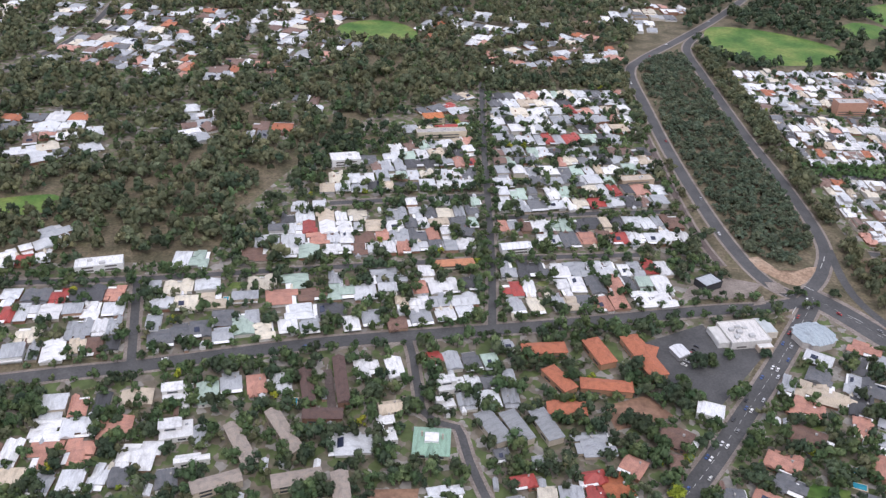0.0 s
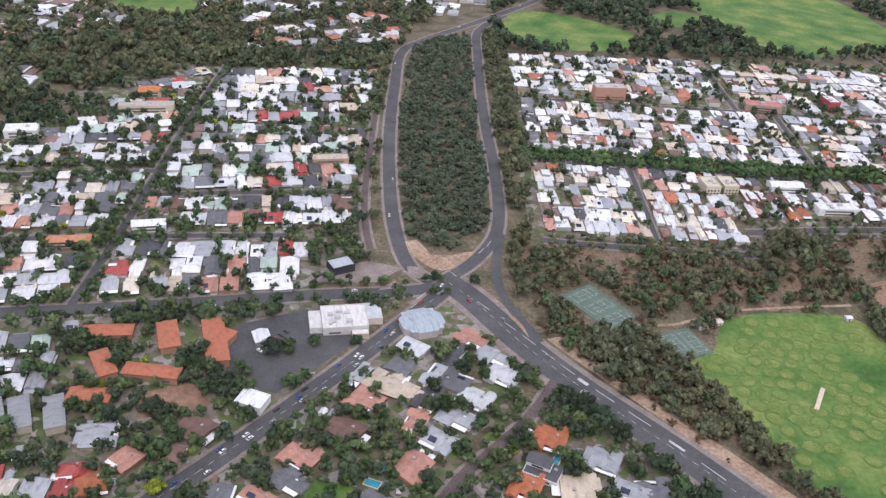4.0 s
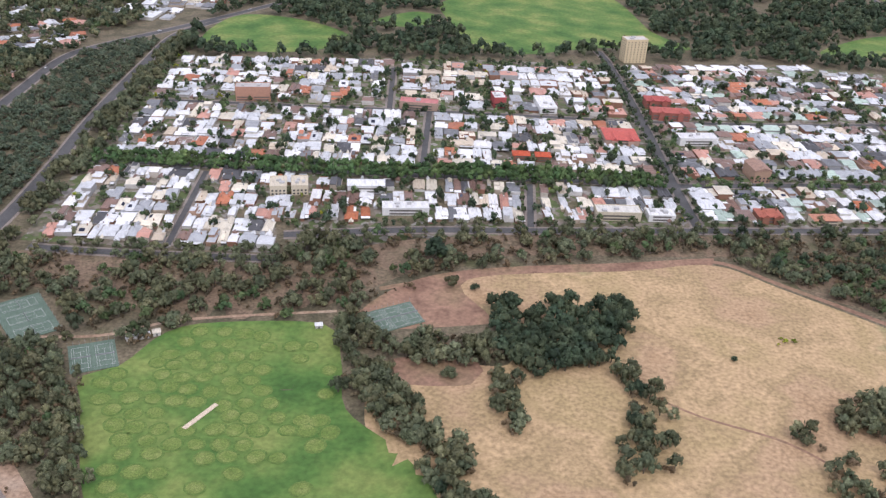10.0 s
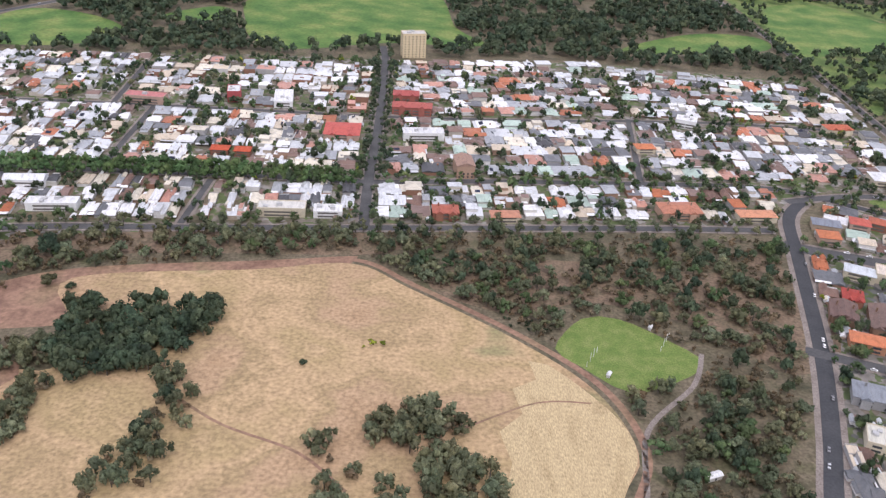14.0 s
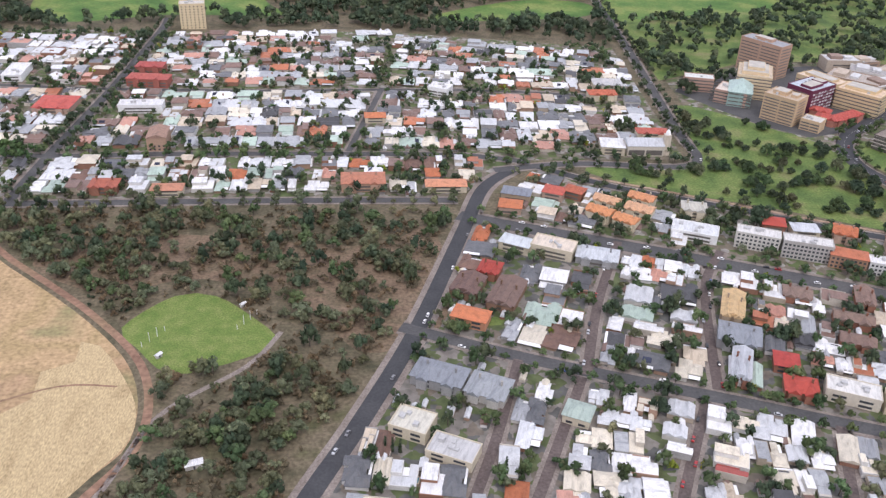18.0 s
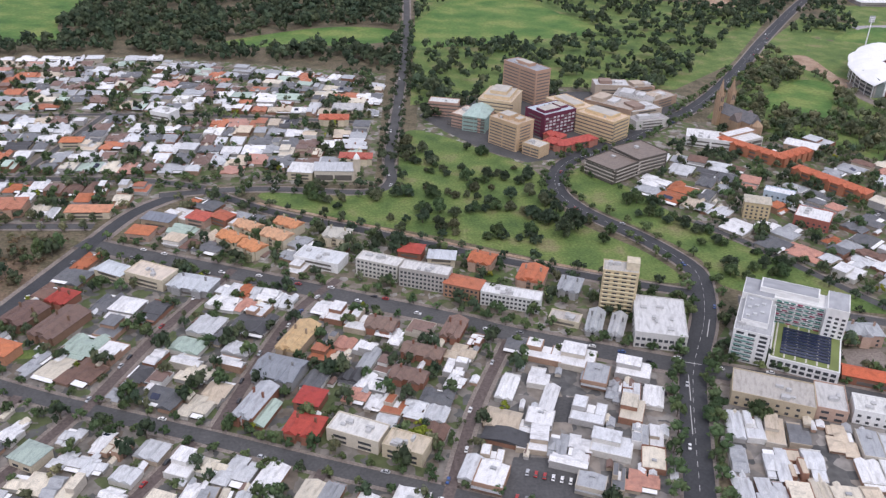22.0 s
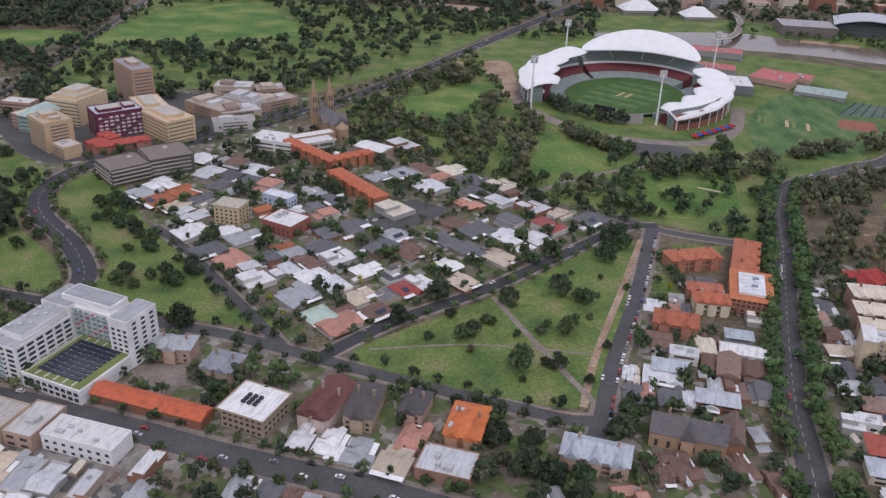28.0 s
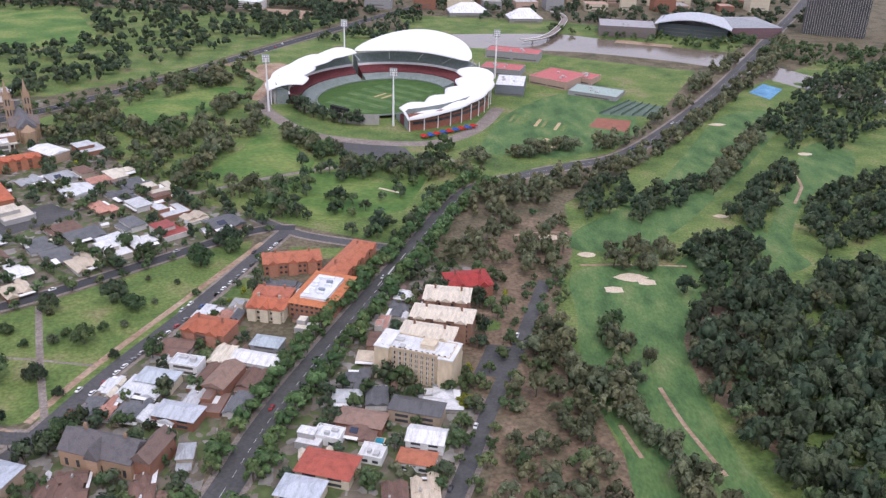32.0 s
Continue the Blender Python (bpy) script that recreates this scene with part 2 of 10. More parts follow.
M["pool"] = material("pool_water", [(0.3, (0.03, 0.24, 0.36)), (0.7, (0.06, 0.36, 0.46))], 0.3, rough=0.08, fine=4, fine_amount=0.15, bump=0.1)
M["solar"] = material("solar_panel", [(0.3, (0.02, 0.025, 0.05)), (0.7, (0.03, 0.04, 0.08))], 0.5, rough=0.2, fine=6, bump=0)
M["seat"] = material("dark_red_seats", [(0.3, (0.13, 0.035, 0.04)), (0.7, (0.2, 0.055, 0.06))], 0.4, fine=6)
M["terrace"] = material("grey_green_terrace", [(0.3, (0.2, 0.24, 0.23)), (0.7, (0.27, 0.31, 0.3))], 0.2, fine=6)
M["rubber"] = material("tyre_rubber", [(0.3, (0.015, 0.015, 0.015)), (0.7, (0.03, 0.03, 0.03))], 1.0)
M["carpaint"] = material("car_paint", [(0.3, (0.95, 0.95, 0.95)), (0.7, (1, 1, 1))], 1.0, rough=0.3, fine_amount=0.05, bump=0, tint="object")
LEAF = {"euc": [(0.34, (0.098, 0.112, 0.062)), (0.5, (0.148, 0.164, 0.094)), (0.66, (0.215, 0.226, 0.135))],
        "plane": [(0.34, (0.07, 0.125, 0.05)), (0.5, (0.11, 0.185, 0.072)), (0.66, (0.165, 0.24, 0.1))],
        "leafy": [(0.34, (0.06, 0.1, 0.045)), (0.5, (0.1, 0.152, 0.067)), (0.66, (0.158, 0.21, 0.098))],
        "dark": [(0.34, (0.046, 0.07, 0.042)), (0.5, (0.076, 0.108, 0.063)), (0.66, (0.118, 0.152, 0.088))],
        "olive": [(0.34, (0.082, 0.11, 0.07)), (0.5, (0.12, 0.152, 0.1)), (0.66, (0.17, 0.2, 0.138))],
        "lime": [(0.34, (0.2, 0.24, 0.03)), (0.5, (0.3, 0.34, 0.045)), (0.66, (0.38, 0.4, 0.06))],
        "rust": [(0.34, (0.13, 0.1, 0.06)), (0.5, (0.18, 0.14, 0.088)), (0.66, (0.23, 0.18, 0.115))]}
# the finer noise varies leaf tone and paints the shaded gaps between clumps as colour
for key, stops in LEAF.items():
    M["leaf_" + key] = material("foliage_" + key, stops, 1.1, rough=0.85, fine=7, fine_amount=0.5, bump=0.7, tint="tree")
    M["wood_" + key] = material("far_foliage_" + key, stops, 0.08 * K, rough=0.85, fine=15, fine_amount=0.45, bump=0.6, tint="grove")

# ---- ground, plan helpers ----
def gz(x, y):
    """The ground's height in town metres: a shallow bowl of the sports field, the river flat, the rise of the northern suburb."""
    g = lambda a, b, s, h: h * math.exp(-((x - a) ** 2 + (y - b) ** 2) / (2 * s * s))
    return g(610, 530, 140, -10) + g(2420, 1180, 260, -14) + g(-100, 950, 300, 11) + g(720, 1300, 250, 8)


def at(x, y, up=0.0, turn=0.0, size=(1, 1, 1)):
    """The pose of a thing that stands on the ground at (x, y), in the model's scale."""
    s = (size,) * 3 if isinstance(size, (int, float)) else size
    return Matrix.Translation((x * S, y * S, (gz(x, y) + up) * S)) @ Matrix.Rotation(radians(turn), 4, "Z") @ Matrix.Diagonal((s[0] * S, s[1] * S, s[2] * S, 1))


def mesh_of(name, verts, faces, mat, smooth=False):
    me = bpy.data.meshes.new(name)
    me.from_pydata(verts, [], faces)
    me.materials.append(M[mat] if isinstance(mat, str) else mat)
    if smooth:
        me.shade_smooth()
    me.update()
    return me


def piece(name, me, parent, label="", colour=None, m=None):
    """One mesh object under a thing or a part."""
    ob = new(name, me)
    ob.parent = parent
    if m is not None:
        ob.matrix_basis = m
    if colour:
        ob.color = (*colour, 1)
    return tagged(ob, label)


def spline(pts, closed=False, step=8.0):
    """A smooth line through the points, sampled about every step metres."""
    n, out = len(pts), []
    for i in range(n if closed else n - 1):
        p = [pts[(i + k) % n] if closed else pts[min(max(i + k, 0), n - 1)] for k in (-1, 0, 1, 2)]
        d = math.dist(p[1], p[2])
        for j in range(max(1, int(d / step))):
            u = j / max(1, int(d / step))
            out.append(tuple(0.5 * (2 * b + (c - a) * u + (2 * a - 5 * b + 4 * c - e) * u * u + (3 * b - a - 3 * c + e) * u ** 3) for a, b, c, e in zip(*p)))
    if not closed:
        out.append(pts[-1])
    return out


GX, GY, GS = -950.0, 250.0, 2.0
MASK = np.zeros((2200, 900), np.uint8)   # 1 road, 2 building, 4 open turf, 8 kept free


def mark(pts, bit):
    """Marks a polygon on the plan's map."""
    p = np.array(pts, float)
    i0, i1 = int((p[:, 0].min() - GX) / GS), int((p[:, 0].max() - GX) / GS) + 1
    j0, j1 = int((p[:, 1].min() - GY) / GS), int((p[:, 1].max() - GY) / GS) + 1
    i0, j0, i1, j1 = max(i0, 0), max(j0, 0), min(i1, MASK.shape[0]), min(j1, MASK.shape[1])
    if i1 <= i0 or j1 <= j0:
        return
    xs, ys = np.meshgrid(GX + GS * (np.arange(i0, i1) + 0.5), GY + GS * (np.arange(j0, j1) + 0.5), indexing="ij")
    inside = np.zeros(xs.shape, bool)
    for (xa, ya), (xb, yb) in zip(p, np.roll(p, -1, 0)):
        c = (ya > ys) != (yb > ys)
        inside ^= c & (xs < (xb - xa) * (ys - ya) / ((yb - ya) or 1e-9) + xa)
    MASK[i0:i1, j0:j1][inside] |= bit


def free(x, y, bits=3):
    i, j = int((x - GX) / GS), int((y - GY) / GS)
    return 0 <= i < MASK.shape[0] and 0 <= j < MASK.shape[1] and not MASK[i, j] & bits


def box_mark(x, y, w, d, turn, bit=2):
    c, s = math.cos(radians(turn)), math.sin(radians(turn))
    mark([(x + u * c - v * s, y + u * s + v * c) for u, v in ((-w / 2, -d / 2), (w / 2, -d / 2), (w / 2, d / 2), (-w / 2, d / 2))], bit)


def sheet(name, pts, mat, lift, label, category, round_=True, bit=0, thing=None):
    """A patch of ground laid over the terrain: turf, soil, court."""
    line = spline(pts, True, 10) if round_ else pts
    if bit:
        mark(line, bit)
    bm = bmesh.new()
    bm.faces.new([bm.verts.new((x, y, 0)) for x, y in line])
    bmesh.ops.triangulate(bm, faces=bm.faces[:])
    xs, ys = [p[0] for p in line], [p[1] for p in line]
    for lo, hi, no in ((min(xs), max(xs), (1, 0, 0)), (min(ys), max(ys), (0, 1, 0))):
        k = math.ceil((lo + 1) / 40) * 40
        while k < hi:
            co = (k, 0, 0) if no[0] else (0, k, 0)
            bmesh.ops.bisect_plane(bm, geom=bm.verts[:] + bm.edges[:] + bm.faces[:], plane_co=co, plane_no=no)
            k += 40
    for v in bm.verts:
        v.co = (v.co.x * S, v.co.y * S, (gz(v.co.x, v.co.y) + lift) * S)
    bmesh.ops.recalc_face_normals(bm, faces=bm.faces[:])
    if bm.faces and sum(f.normal.z for f in bm.faces) < 0:
        bmesh.ops.reverse_faces(bm, faces=bm.faces[:])
    me = bpy.data.meshes.new(name)
    bm.to_mesh(me)
    bm.free()
    me.materials.append(M[mat])
    ob = new(name, me)
    if thing:
        ob.parent = thing
        return tagged(ob, label)
    return tagged(ob, label, category, kind="structure")


def ribbon(line, half_a, half_b, lift, thick=0.0):
    """Vertices and faces of a strip along a line, from half_a to half_b to its left, with side faces of the given thickness."""
    v, f = [], []
    n = len(line)
    for i, (x, y) in enumerate(line):
        (xa, ya), (xb, yb) = line[max(i - 1, 0)], line[min(i + 1, n - 1)]
        d = math.hypot(xb - xa, yb - ya) or 1
        nx, ny = -(yb - ya) / d, (xb - xa) / d
        for h in (half_a, half_b):
            px, py = x + nx * h, y + ny * h
            z = gz(px, py) + lift
            v.append((px * S, py * S, z * S))
            v.append((px * S, py * S, (z - thick) * S))
    for i in range(n - 1):
        a, b = 4 * i, 4 * i + 4
        f.append((a, b, b + 2, a + 2))
        if thick:
            f.append((a, a + 1, b + 1, b))
            f.append((a + 2, b + 2, b + 3, a + 3))
    return v, f


ROADS = {}


def road(name, pts, width, mat="asphalt", verge=2.5, lift=0.12, dashes=False, label="grey asphalt street with worn surface"):
    """A carriageway with raised footpaths along it and, if wanted, a dashed centre line."""
    line = spline(pts)
    ROADS[name] = (line, width)
    ob = tagged(new("road", mesh_of("road", *ribbon(line, -width / 2, width / 2, lift), mat)), label, "road", kind="structure")
    for i in range(0, len(line) - 1):
        (xa, ya), (xb, yb) = line[i], line[i + 1]
        d = math.hypot(xb - xa, yb - ya) or 1
        nx, ny = -(yb - ya) / d * (width / 2 + 1.5), (xb - xa) / d * (width / 2 + 1.5)
        mark([(xa + nx, ya + ny), (xb + nx, yb + ny), (xb - nx, yb - ny), (xa - nx, ya - ny)], 1)
    if verge:
        for a, b in ((-width / 2 - verge, -width / 2), (width / 2, width / 2 + verge)):
            tagged(new("footpath", mesh_of("footpath", *ribbon(line, a, b, 0.0 + 0.05, 0.15), "paving")), "pale brown paved footpath beside the carriageway", "footpath", kind="structure")
    if dashes:
        v, f = [], []
        fine = spline(pts, step=4.5)
        for i in range(0, len(fine) - 1, 2):
            a, b = ribbon(fine[i:i + 2], -0.13, 0.13, lift + 0.07)
            f += [tuple(k + len(v) for k in q) for q in b]
            v += a
        tagged(new("lane_marking", mesh_of("lane_marking", v, f, "paint")), "dashed white painted lane line on asphalt", "road marking", kind="stuff")
    return line


# ---- the ground itself: one sheet to the horizon ----
gx = np.concatenate([[-30000, -9000, -4000, -2000], np.arange(-1000, 3501, 30), [4500, 6000, 12000, 30000]])
gy = np.concatenate([[-30000, -9000, -3000, -1000, 0], np.arange(150, 2101, 30), [2400, 3000, 5000, 12000, 30000]])
gv = [(x * S, y * S, gz(x, y) * S) for y in gy for x in gx]
nx_ = len(gx)
gf = [(j * nx_ + i, j * nx_ + i + 1, (j + 1) * nx_ + i + 1, (j + 1) * nx_ + i) for j in range(len(gy) - 1) for i in range(nx_ - 1)]
tagged(new("ground", mesh_of("ground", gv, gf, "litter", True)), "brown leaf litter and soil with dry grass", "ground", kind="structure")

# ---- roads ----
road("main_west", [(-520, 395), (-287, 457), (-196, 478), (-77, 509), (46, 532), (113, 545), (225, 570), (282, 580), (325, 594)], 13, "asphalt")
road("diagonal", [(328, 596), (302, 556), (263, 500), (224, 447), (181, 391), (150, 355), (90, 280)], 14, "asphalt", dashes=True)
road("wide_east", [(322, 604), (345, 578), (377, 531), (414, 486), (460, 438), (492, 402), (530, 355), (590, 280)], 24, "asphalt", verge=5, dashes=True)
road("olive_west", [(314, 598), (297, 615), (285, 652), (275, 728), (268, 862), (268, 1008), (272, 1130), (300, 1190), (377, 1291), (464, 1409), (560, 1560), (700, 1800)], 12, "asphalt")
road("service_lane", [(262, 640), (255, 680), (251, 735), (250, 805), (250, 918)], 6, "redroad", lift=0.14)
road("olive_east", [(325, 604), (352, 640), (372, 695), (375, 805), (371, 945), (373, 1136), (379, 1250), (420, 1330)], 11, "asphalt", lift=0.14)
road("slip_lane", [(373, 680), (366, 623), (370, 584), (392, 531)], 8, "asphalt", verge=0, lift=0.16)
road("suburb_spine", [(54, 529), (57, 593), (59, 663), (60, 770), (61, 877), (64, 994), (66, 1060)], 6.5)
road("suburb_first", [(-600, 545), (-337, 573), (-228, 585), (-140, 600), (54, 633), (191, 652)], 6.5)
road("suburb_second", [(-91, 719), (-24, 732), (61, 749)], 7, lift=0.14)
road("suburb_third", [(62, 703), (147, 721), (239, 735)], 7, lift=0.14)
road("suburb_west", [(-205, 480), (-231, 582)], 6.5, lift=0.15)
road("court_lane", [(-10, 518), (-6, 500), (-2, 470), (3, 440), (12, 430), (26, 426), (33, 397), (40, 374), (46, 355), (60, 300)], 5.5, lift=0.15)
road("villa_street", [(398, 488), (376, 449), (345, 411), (329, 392), (310, 358), (270, 290)], 7, "redroad", lift=0.15)
road("villa_branch", [(330, 392), (352, 355)], 7, "redroad", lift=0.16)
road("far_west_a", [(-640, 860), (-560, 1000), (-500, 1200), (-520, 1500)], 9)
road("terrace_west", [(410, 676), (451, 674), (605, 678)], 8, lift=0.13)
road("terrace", [(605, 715), (709, 729), (829, 734), (966, 743), (1184, 760), (1322, 768)], 9, "asphalt")
road("avenue", [(400, 838), (553, 837), (707, 835), (863, 836), (966, 833), (1077, 845), (1216, 854), (1330, 858), (1390, 846)], 9, "asphalt")
road("tower_street", [(966, 745), (965, 837), (968, 995), (966, 1193), (960, 1260)], 9.5, "asphalt", lift=0.15)
road("lane_a", [(515, 690), (516, 825)], 5, lift=0.16)
road("lane_b", [(816, 740), (823, 825)], 6, lift=0.16)
road("lane_c", [(720, 850), (726, 998)], 6, lift=0.16)
road("lane_d", [(681, 992), (680, 1144)], 6, lift=0.16)
road("inner_street_a", [(415, 1000), (690, 1000), (966, 998)], 6.5, lift=0.16)
road("inner_street_b", [(966, 998), (1130, 1010), (1260, 1025), (1380, 1030), (1520, 1020)], 6.5, lift=0.16)
road("inner_street_c", [(1225, 860), (1248, 1030)], 6, lift=0.17)
road("park_edge", [(1205, 350), (1239, 443), (1260, 496), (1291, 587), (1325, 717), (1345, 792), (1373, 831)], 11, "darkasphalt", verge=4)
road("curve_road", [(1356, 828), (1433, 846), (1527, 845), (1549, 869), (1546, 916), (1547, 1018), (1550, 1200), (1550, 1359), (1548, 1500), (1540, 1800)], 9.5, "asphalt", lift=0.14)
road("gardens_edge", [(1395, 838), (1458, 800), (1533, 771), (1619, 735), (1659, 720), (1718, 700), (1775, 684)], 9, "darkasphalt", lift=0.13)
road("ward", [(1322, 742), (1349, 731), (1428, 705), (1491, 683), (1530, 669), (1606, 642), (1641, 627), (1743, 596), (1805, 580), (1872, 557), (1911, 543), (1967, 526), (2015, 510), (2120, 470)], 16, "asphalt", verge=3.5)
road("king", [(1690, 380), (1716, 472), (1729, 529), (1745, 592), (1768, 650), (1780, 700), (1777, 728), (1752, 770), (1710, 822), (1696, 870), (1716, 927), (1790, 997), (1886, 1105), (1980, 1254), (2082, 1439), (2200, 1640), (2300, 1800)], 16, "darkasphalt", verge=2, lift=0.18, dashes=True)
road("tree_street", [(1280, 588), (1365, 555), (1465, 524), (1527, 504), (1584, 487), (1640, 470), (1716, 448)], 10.5, "asphalt", lift=0.13)
road("row_a", [(1560, 385), (1589, 468), (1609, 549), (1634, 622)], 6, "redroad", lift=0.16)
road("row_b", [(1469, 530), (1492, 640), (1519, 694)], 6.5, "redroad", lift=0.16)
road("row_c", [(1393, 542), (1413, 620), (1443, 705)], 6.5, "redroad", lift=0.16)
road("row_d", [(1353, 556), (1335, 487), (1320, 440)], 6, "redroad", lift=0.17)
road("row_e", [(1330, 390), (1355, 449), (1390, 540)], 6, "redroad", lift=0.17)
road("row_f", [(1405, 390), (1427, 446), (1459, 520)], 6, "redroad", lift=0.17)
road("row_g", [(1500, 400), (1530, 500)], 6, "redroad", lift=0.17)
road("hill_west", [(1923, 642), (1885, 695), (1835, 766), (1803, 802)], 7.5, "asphalt", lift=0.13)
road("square_south", [(1800, 678), (1843, 664), (1887, 653), (1930, 636), (1958, 624), (2006, 605), (2052, 588), (2087, 576), (2110, 577)], 9.5, "asphalt", lift=0.15)
road("square_north", [(1945, 628), (1968, 653), (1995, 678), (2044, 714), (2100, 766), (2162, 826), (2194, 835)], 9.5, "darkasphalt", lift=0.16)
road("square_east", [(2095, 560), (2102, 577), (2120, 634), (2152, 718), (2188, 828)], 10, "asphalt", lift=0.14)
road("hill_road", [(2165, 400), (2199, 535), (2213, 594), (2238, 671), (2280, 791), (2311, 882), (2346, 945), (2426, 1000), (2487, 1036), (2576, 1153), (2708, 1357), (2939, 1752), (3041, 1939)], 15, "asphalt", verge=3, lift=0.17, dashes=True)
road("golf_street", [(2270, 440), (2305, 540), (2322, 595), (2347, 668), (2373, 752)], 8.5, "asphalt", lift=0.13)
road("oval_drive", [(2161, 853), (2186, 832), (2212, 818), (2275, 800)], 9, "asphalt", lift=0.14)
road("lawn_path", [(2090, 895), (2111, 906), (2153, 941), (2209, 976), (2243, 986), (2308, 1015), (2340, 990)], 6, "paving", verge=0)
road("park_path", [(2101, 592), (2078, 645), (2053, 707)], 4, "paving", verge=0)
road("square_path", [(1975, 640), (2040, 648), (2110, 640)], 1.8, "paving", verge=0)

# ---- soil, turf, courts ----
Y = "yards of paving, soil and lawn between the houses"
for q in ([(-560, 400), (-195, 474), (45, 528), (225, 566), (300, 586), (155, 350), (60, 290), (-560, 290)],
          [(-600, 470), (-200, 484), (50, 537), (215, 570), (262, 640), (250, 735), (252, 1075), (60, 1030), (0, 1030), (-110, 860), (-170, 700), (-180, 612), (-360, 600), (-600, 560)],
          [(302, 550), (160, 352), (260, 280), (590, 270), (480, 395), (372, 522), (330, 575)],
          [(400, 684), (605, 686), (610, 722), (965, 752), (1320, 772), (1380, 850), (1535, 862), (1530, 1200), (1240, 1240), (970, 1200), (690, 1180), (400, 1150)],
          [(1300, 590), (1230, 400), (1690, 380), (1745, 592), (1530, 665), (1335, 735)],
          [(1355, 745), (1525, 675), (1740, 602), (1772, 680), (1640, 722), (1395, 832)],
          [(1730, 500), (2120, 470), (2190, 535), (2180, 820), (2105, 580), (1930, 632), (1800, 674), (1760, 610)],
          [(1800, 806), (1930, 645), (2190, 838), (2150, 870), (2010, 975), (1930, 1060), (1850, 1050), (1720, 915), (1705, 870)],
          [(1570, 900), (1700, 880), (1900, 1110), (1880, 1160), (1700, 1160), (1570, 1080)],
          [(2205, 535), (2298, 535), (2365, 750), (2290, 790)],
          [(-700, 800), (-300, 780), (-280, 1360), (-100, 1140), (-200, 1040), (-100, 950), (-160, 840), (-420, 1500), (-900, 1500)]):
    sheet("yard_ground", q, "townyard" if q[0] == (1300, 590) else "yard", 0.02, Y, "ground", False)
sheet("turf_field", [(511, 501), (502, 523), (524, 538), (544, 577), (579, 592), (653, 593), (669, 549), (676, 502), (710, 465), (735, 422), (740, 350), (600, 340), (544, 415)], "turf", 0.1, "bright green watered sports turf with faint rings", "grass", bit=4)
sheet("dirt_verge", [(398, 536), (455, 470), (520, 395), (560, 345), (568, 350), (530, 400), (492, 446), (460, 482), (408, 540)], "dirt", 0.05, "bare pale brown dirt beside the wide road", "ground")
sheet("soil", [(670, 590), (700, 640), (758, 668), (887, 684), (965, 696), (960, 684), (887, 671), (800, 655), (770, 620), (790, 600), (720, 590)], "redsoil", 0.05, "bare red-brown soil around the courts", "ground", bit=0)
sheet("dry_field", [(758, 654), (887, 671), (961, 684), (1007, 650), (1080, 589), (1125, 536), (1140, 480), (1122, 440), (1080, 330), (720, 330), (700, 440), (688, 500), (698, 545), (782, 548), (775, 600)], "drygrass", 0.08, "dry straw-coloured grass field with bare soil", "grass", bit=4)
sheet("golden_grass", [(1058, 440), (1066, 470), (1061, 496), (1076, 512), (1072, 536), (1088, 546), (1085, 566), (1098, 562), (1110, 548), (1134, 510), (1139, 478), (1122, 440), (1085, 345), (1050, 345), (1062, 400)], "gold", 0.14, "tall golden dry grass", "grass", bit=4)
sheet("small_oval", [(1105, 581), (1129, 618), (1156, 619), (1184, 596), (1203, 575), (1200, 563), (1180, 548), (1147, 536), (1120, 561)], "ring", 0.1, "small green sports ground with goal posts", "grass", bit=4)
for q in ([(1100, 700), (1250, 690), (1300, 720), (1310, 600), (1260, 560), (1215, 610), (1140, 640), (1080, 620), (1020, 660)], [(380, 640), (420, 672), (600, 672), (720, 715), (960, 735), (980, 700), (760, 685), (640, 610), (540, 595), (440, 620)]):
    sheet("woodland_soil", q, "woodsoil", 0.04, "red-brown bare soil under open woodland", "ground")
road("dirt_track", [(690, 640), (760, 660), (887, 678), (962, 690), (1010, 655), (1083, 594), (1130, 540), (1145, 482), (1128, 436), (1100, 380)], 5, "redsoil", verge=0, label="reddish dirt track round the dry field")
road("walking_track", [(440, 560), (500, 568), (545, 590), (600, 602), (660, 610)], 3, "dirt", verge=0, label="pale dirt walking track")
road("oval_track", [(1205, 580), (1190, 545), (1150, 500), (1135, 440), (1110, 390)], 3.5, "paving", verge=0, label="grey gravel park track")
sheet("junction_dirt", [(287, 655), (297, 635), (322, 615), (350, 648), (330, 640), (318, 630), (300, 660)], "dirt", 0.09, "bare orange dirt at the road fork", "ground", bit=8)
for q in ([(415, 1253), (445, 1364), (540, 1346), (613, 1268), (567, 1197), (448, 1192)], [(762, 1337), (760, 1520), (1015, 1620), (1064, 1380), (1100, 1295), (964, 1275), (858, 1225), (797, 1240)],
          [(1303, 1300), (1320, 1341), (1436, 1423), (1530, 1418), (1523, 1350), (1400, 1310)], [(1565, 1326), (1558, 1437), (1620, 1622), (1724, 1660), (1807, 1526), (1832, 1440), (1688, 1371)],
          [(-140, 1286), (-92, 1326), (-38, 1302), (-19, 1231), (-59, 1202), (-125, 1220)], [(640, 1350), (700, 1420), (740, 1390), (700, 1330)], [(-420, 700), (-350, 720), (-340, 690), (-420, 670)]):
    sheet("far_turf", q, "turf", 0.1, "distant green playing field among trees", "grass", bit=4)
sheet("car_park", [(160, 520), (222, 552), (232, 522), (270, 528), (212, 458), (180, 470)], "asphalt", 0.1, "grey asphalt car park beside the shops", "car park", False, bit=1)
sheet("forecourt", [(212, 585), (270, 592), (290, 615), (262, 622), (225, 606)], "paving", 0.1, "pale paved forecourt", "forecourt", False, bit=1)
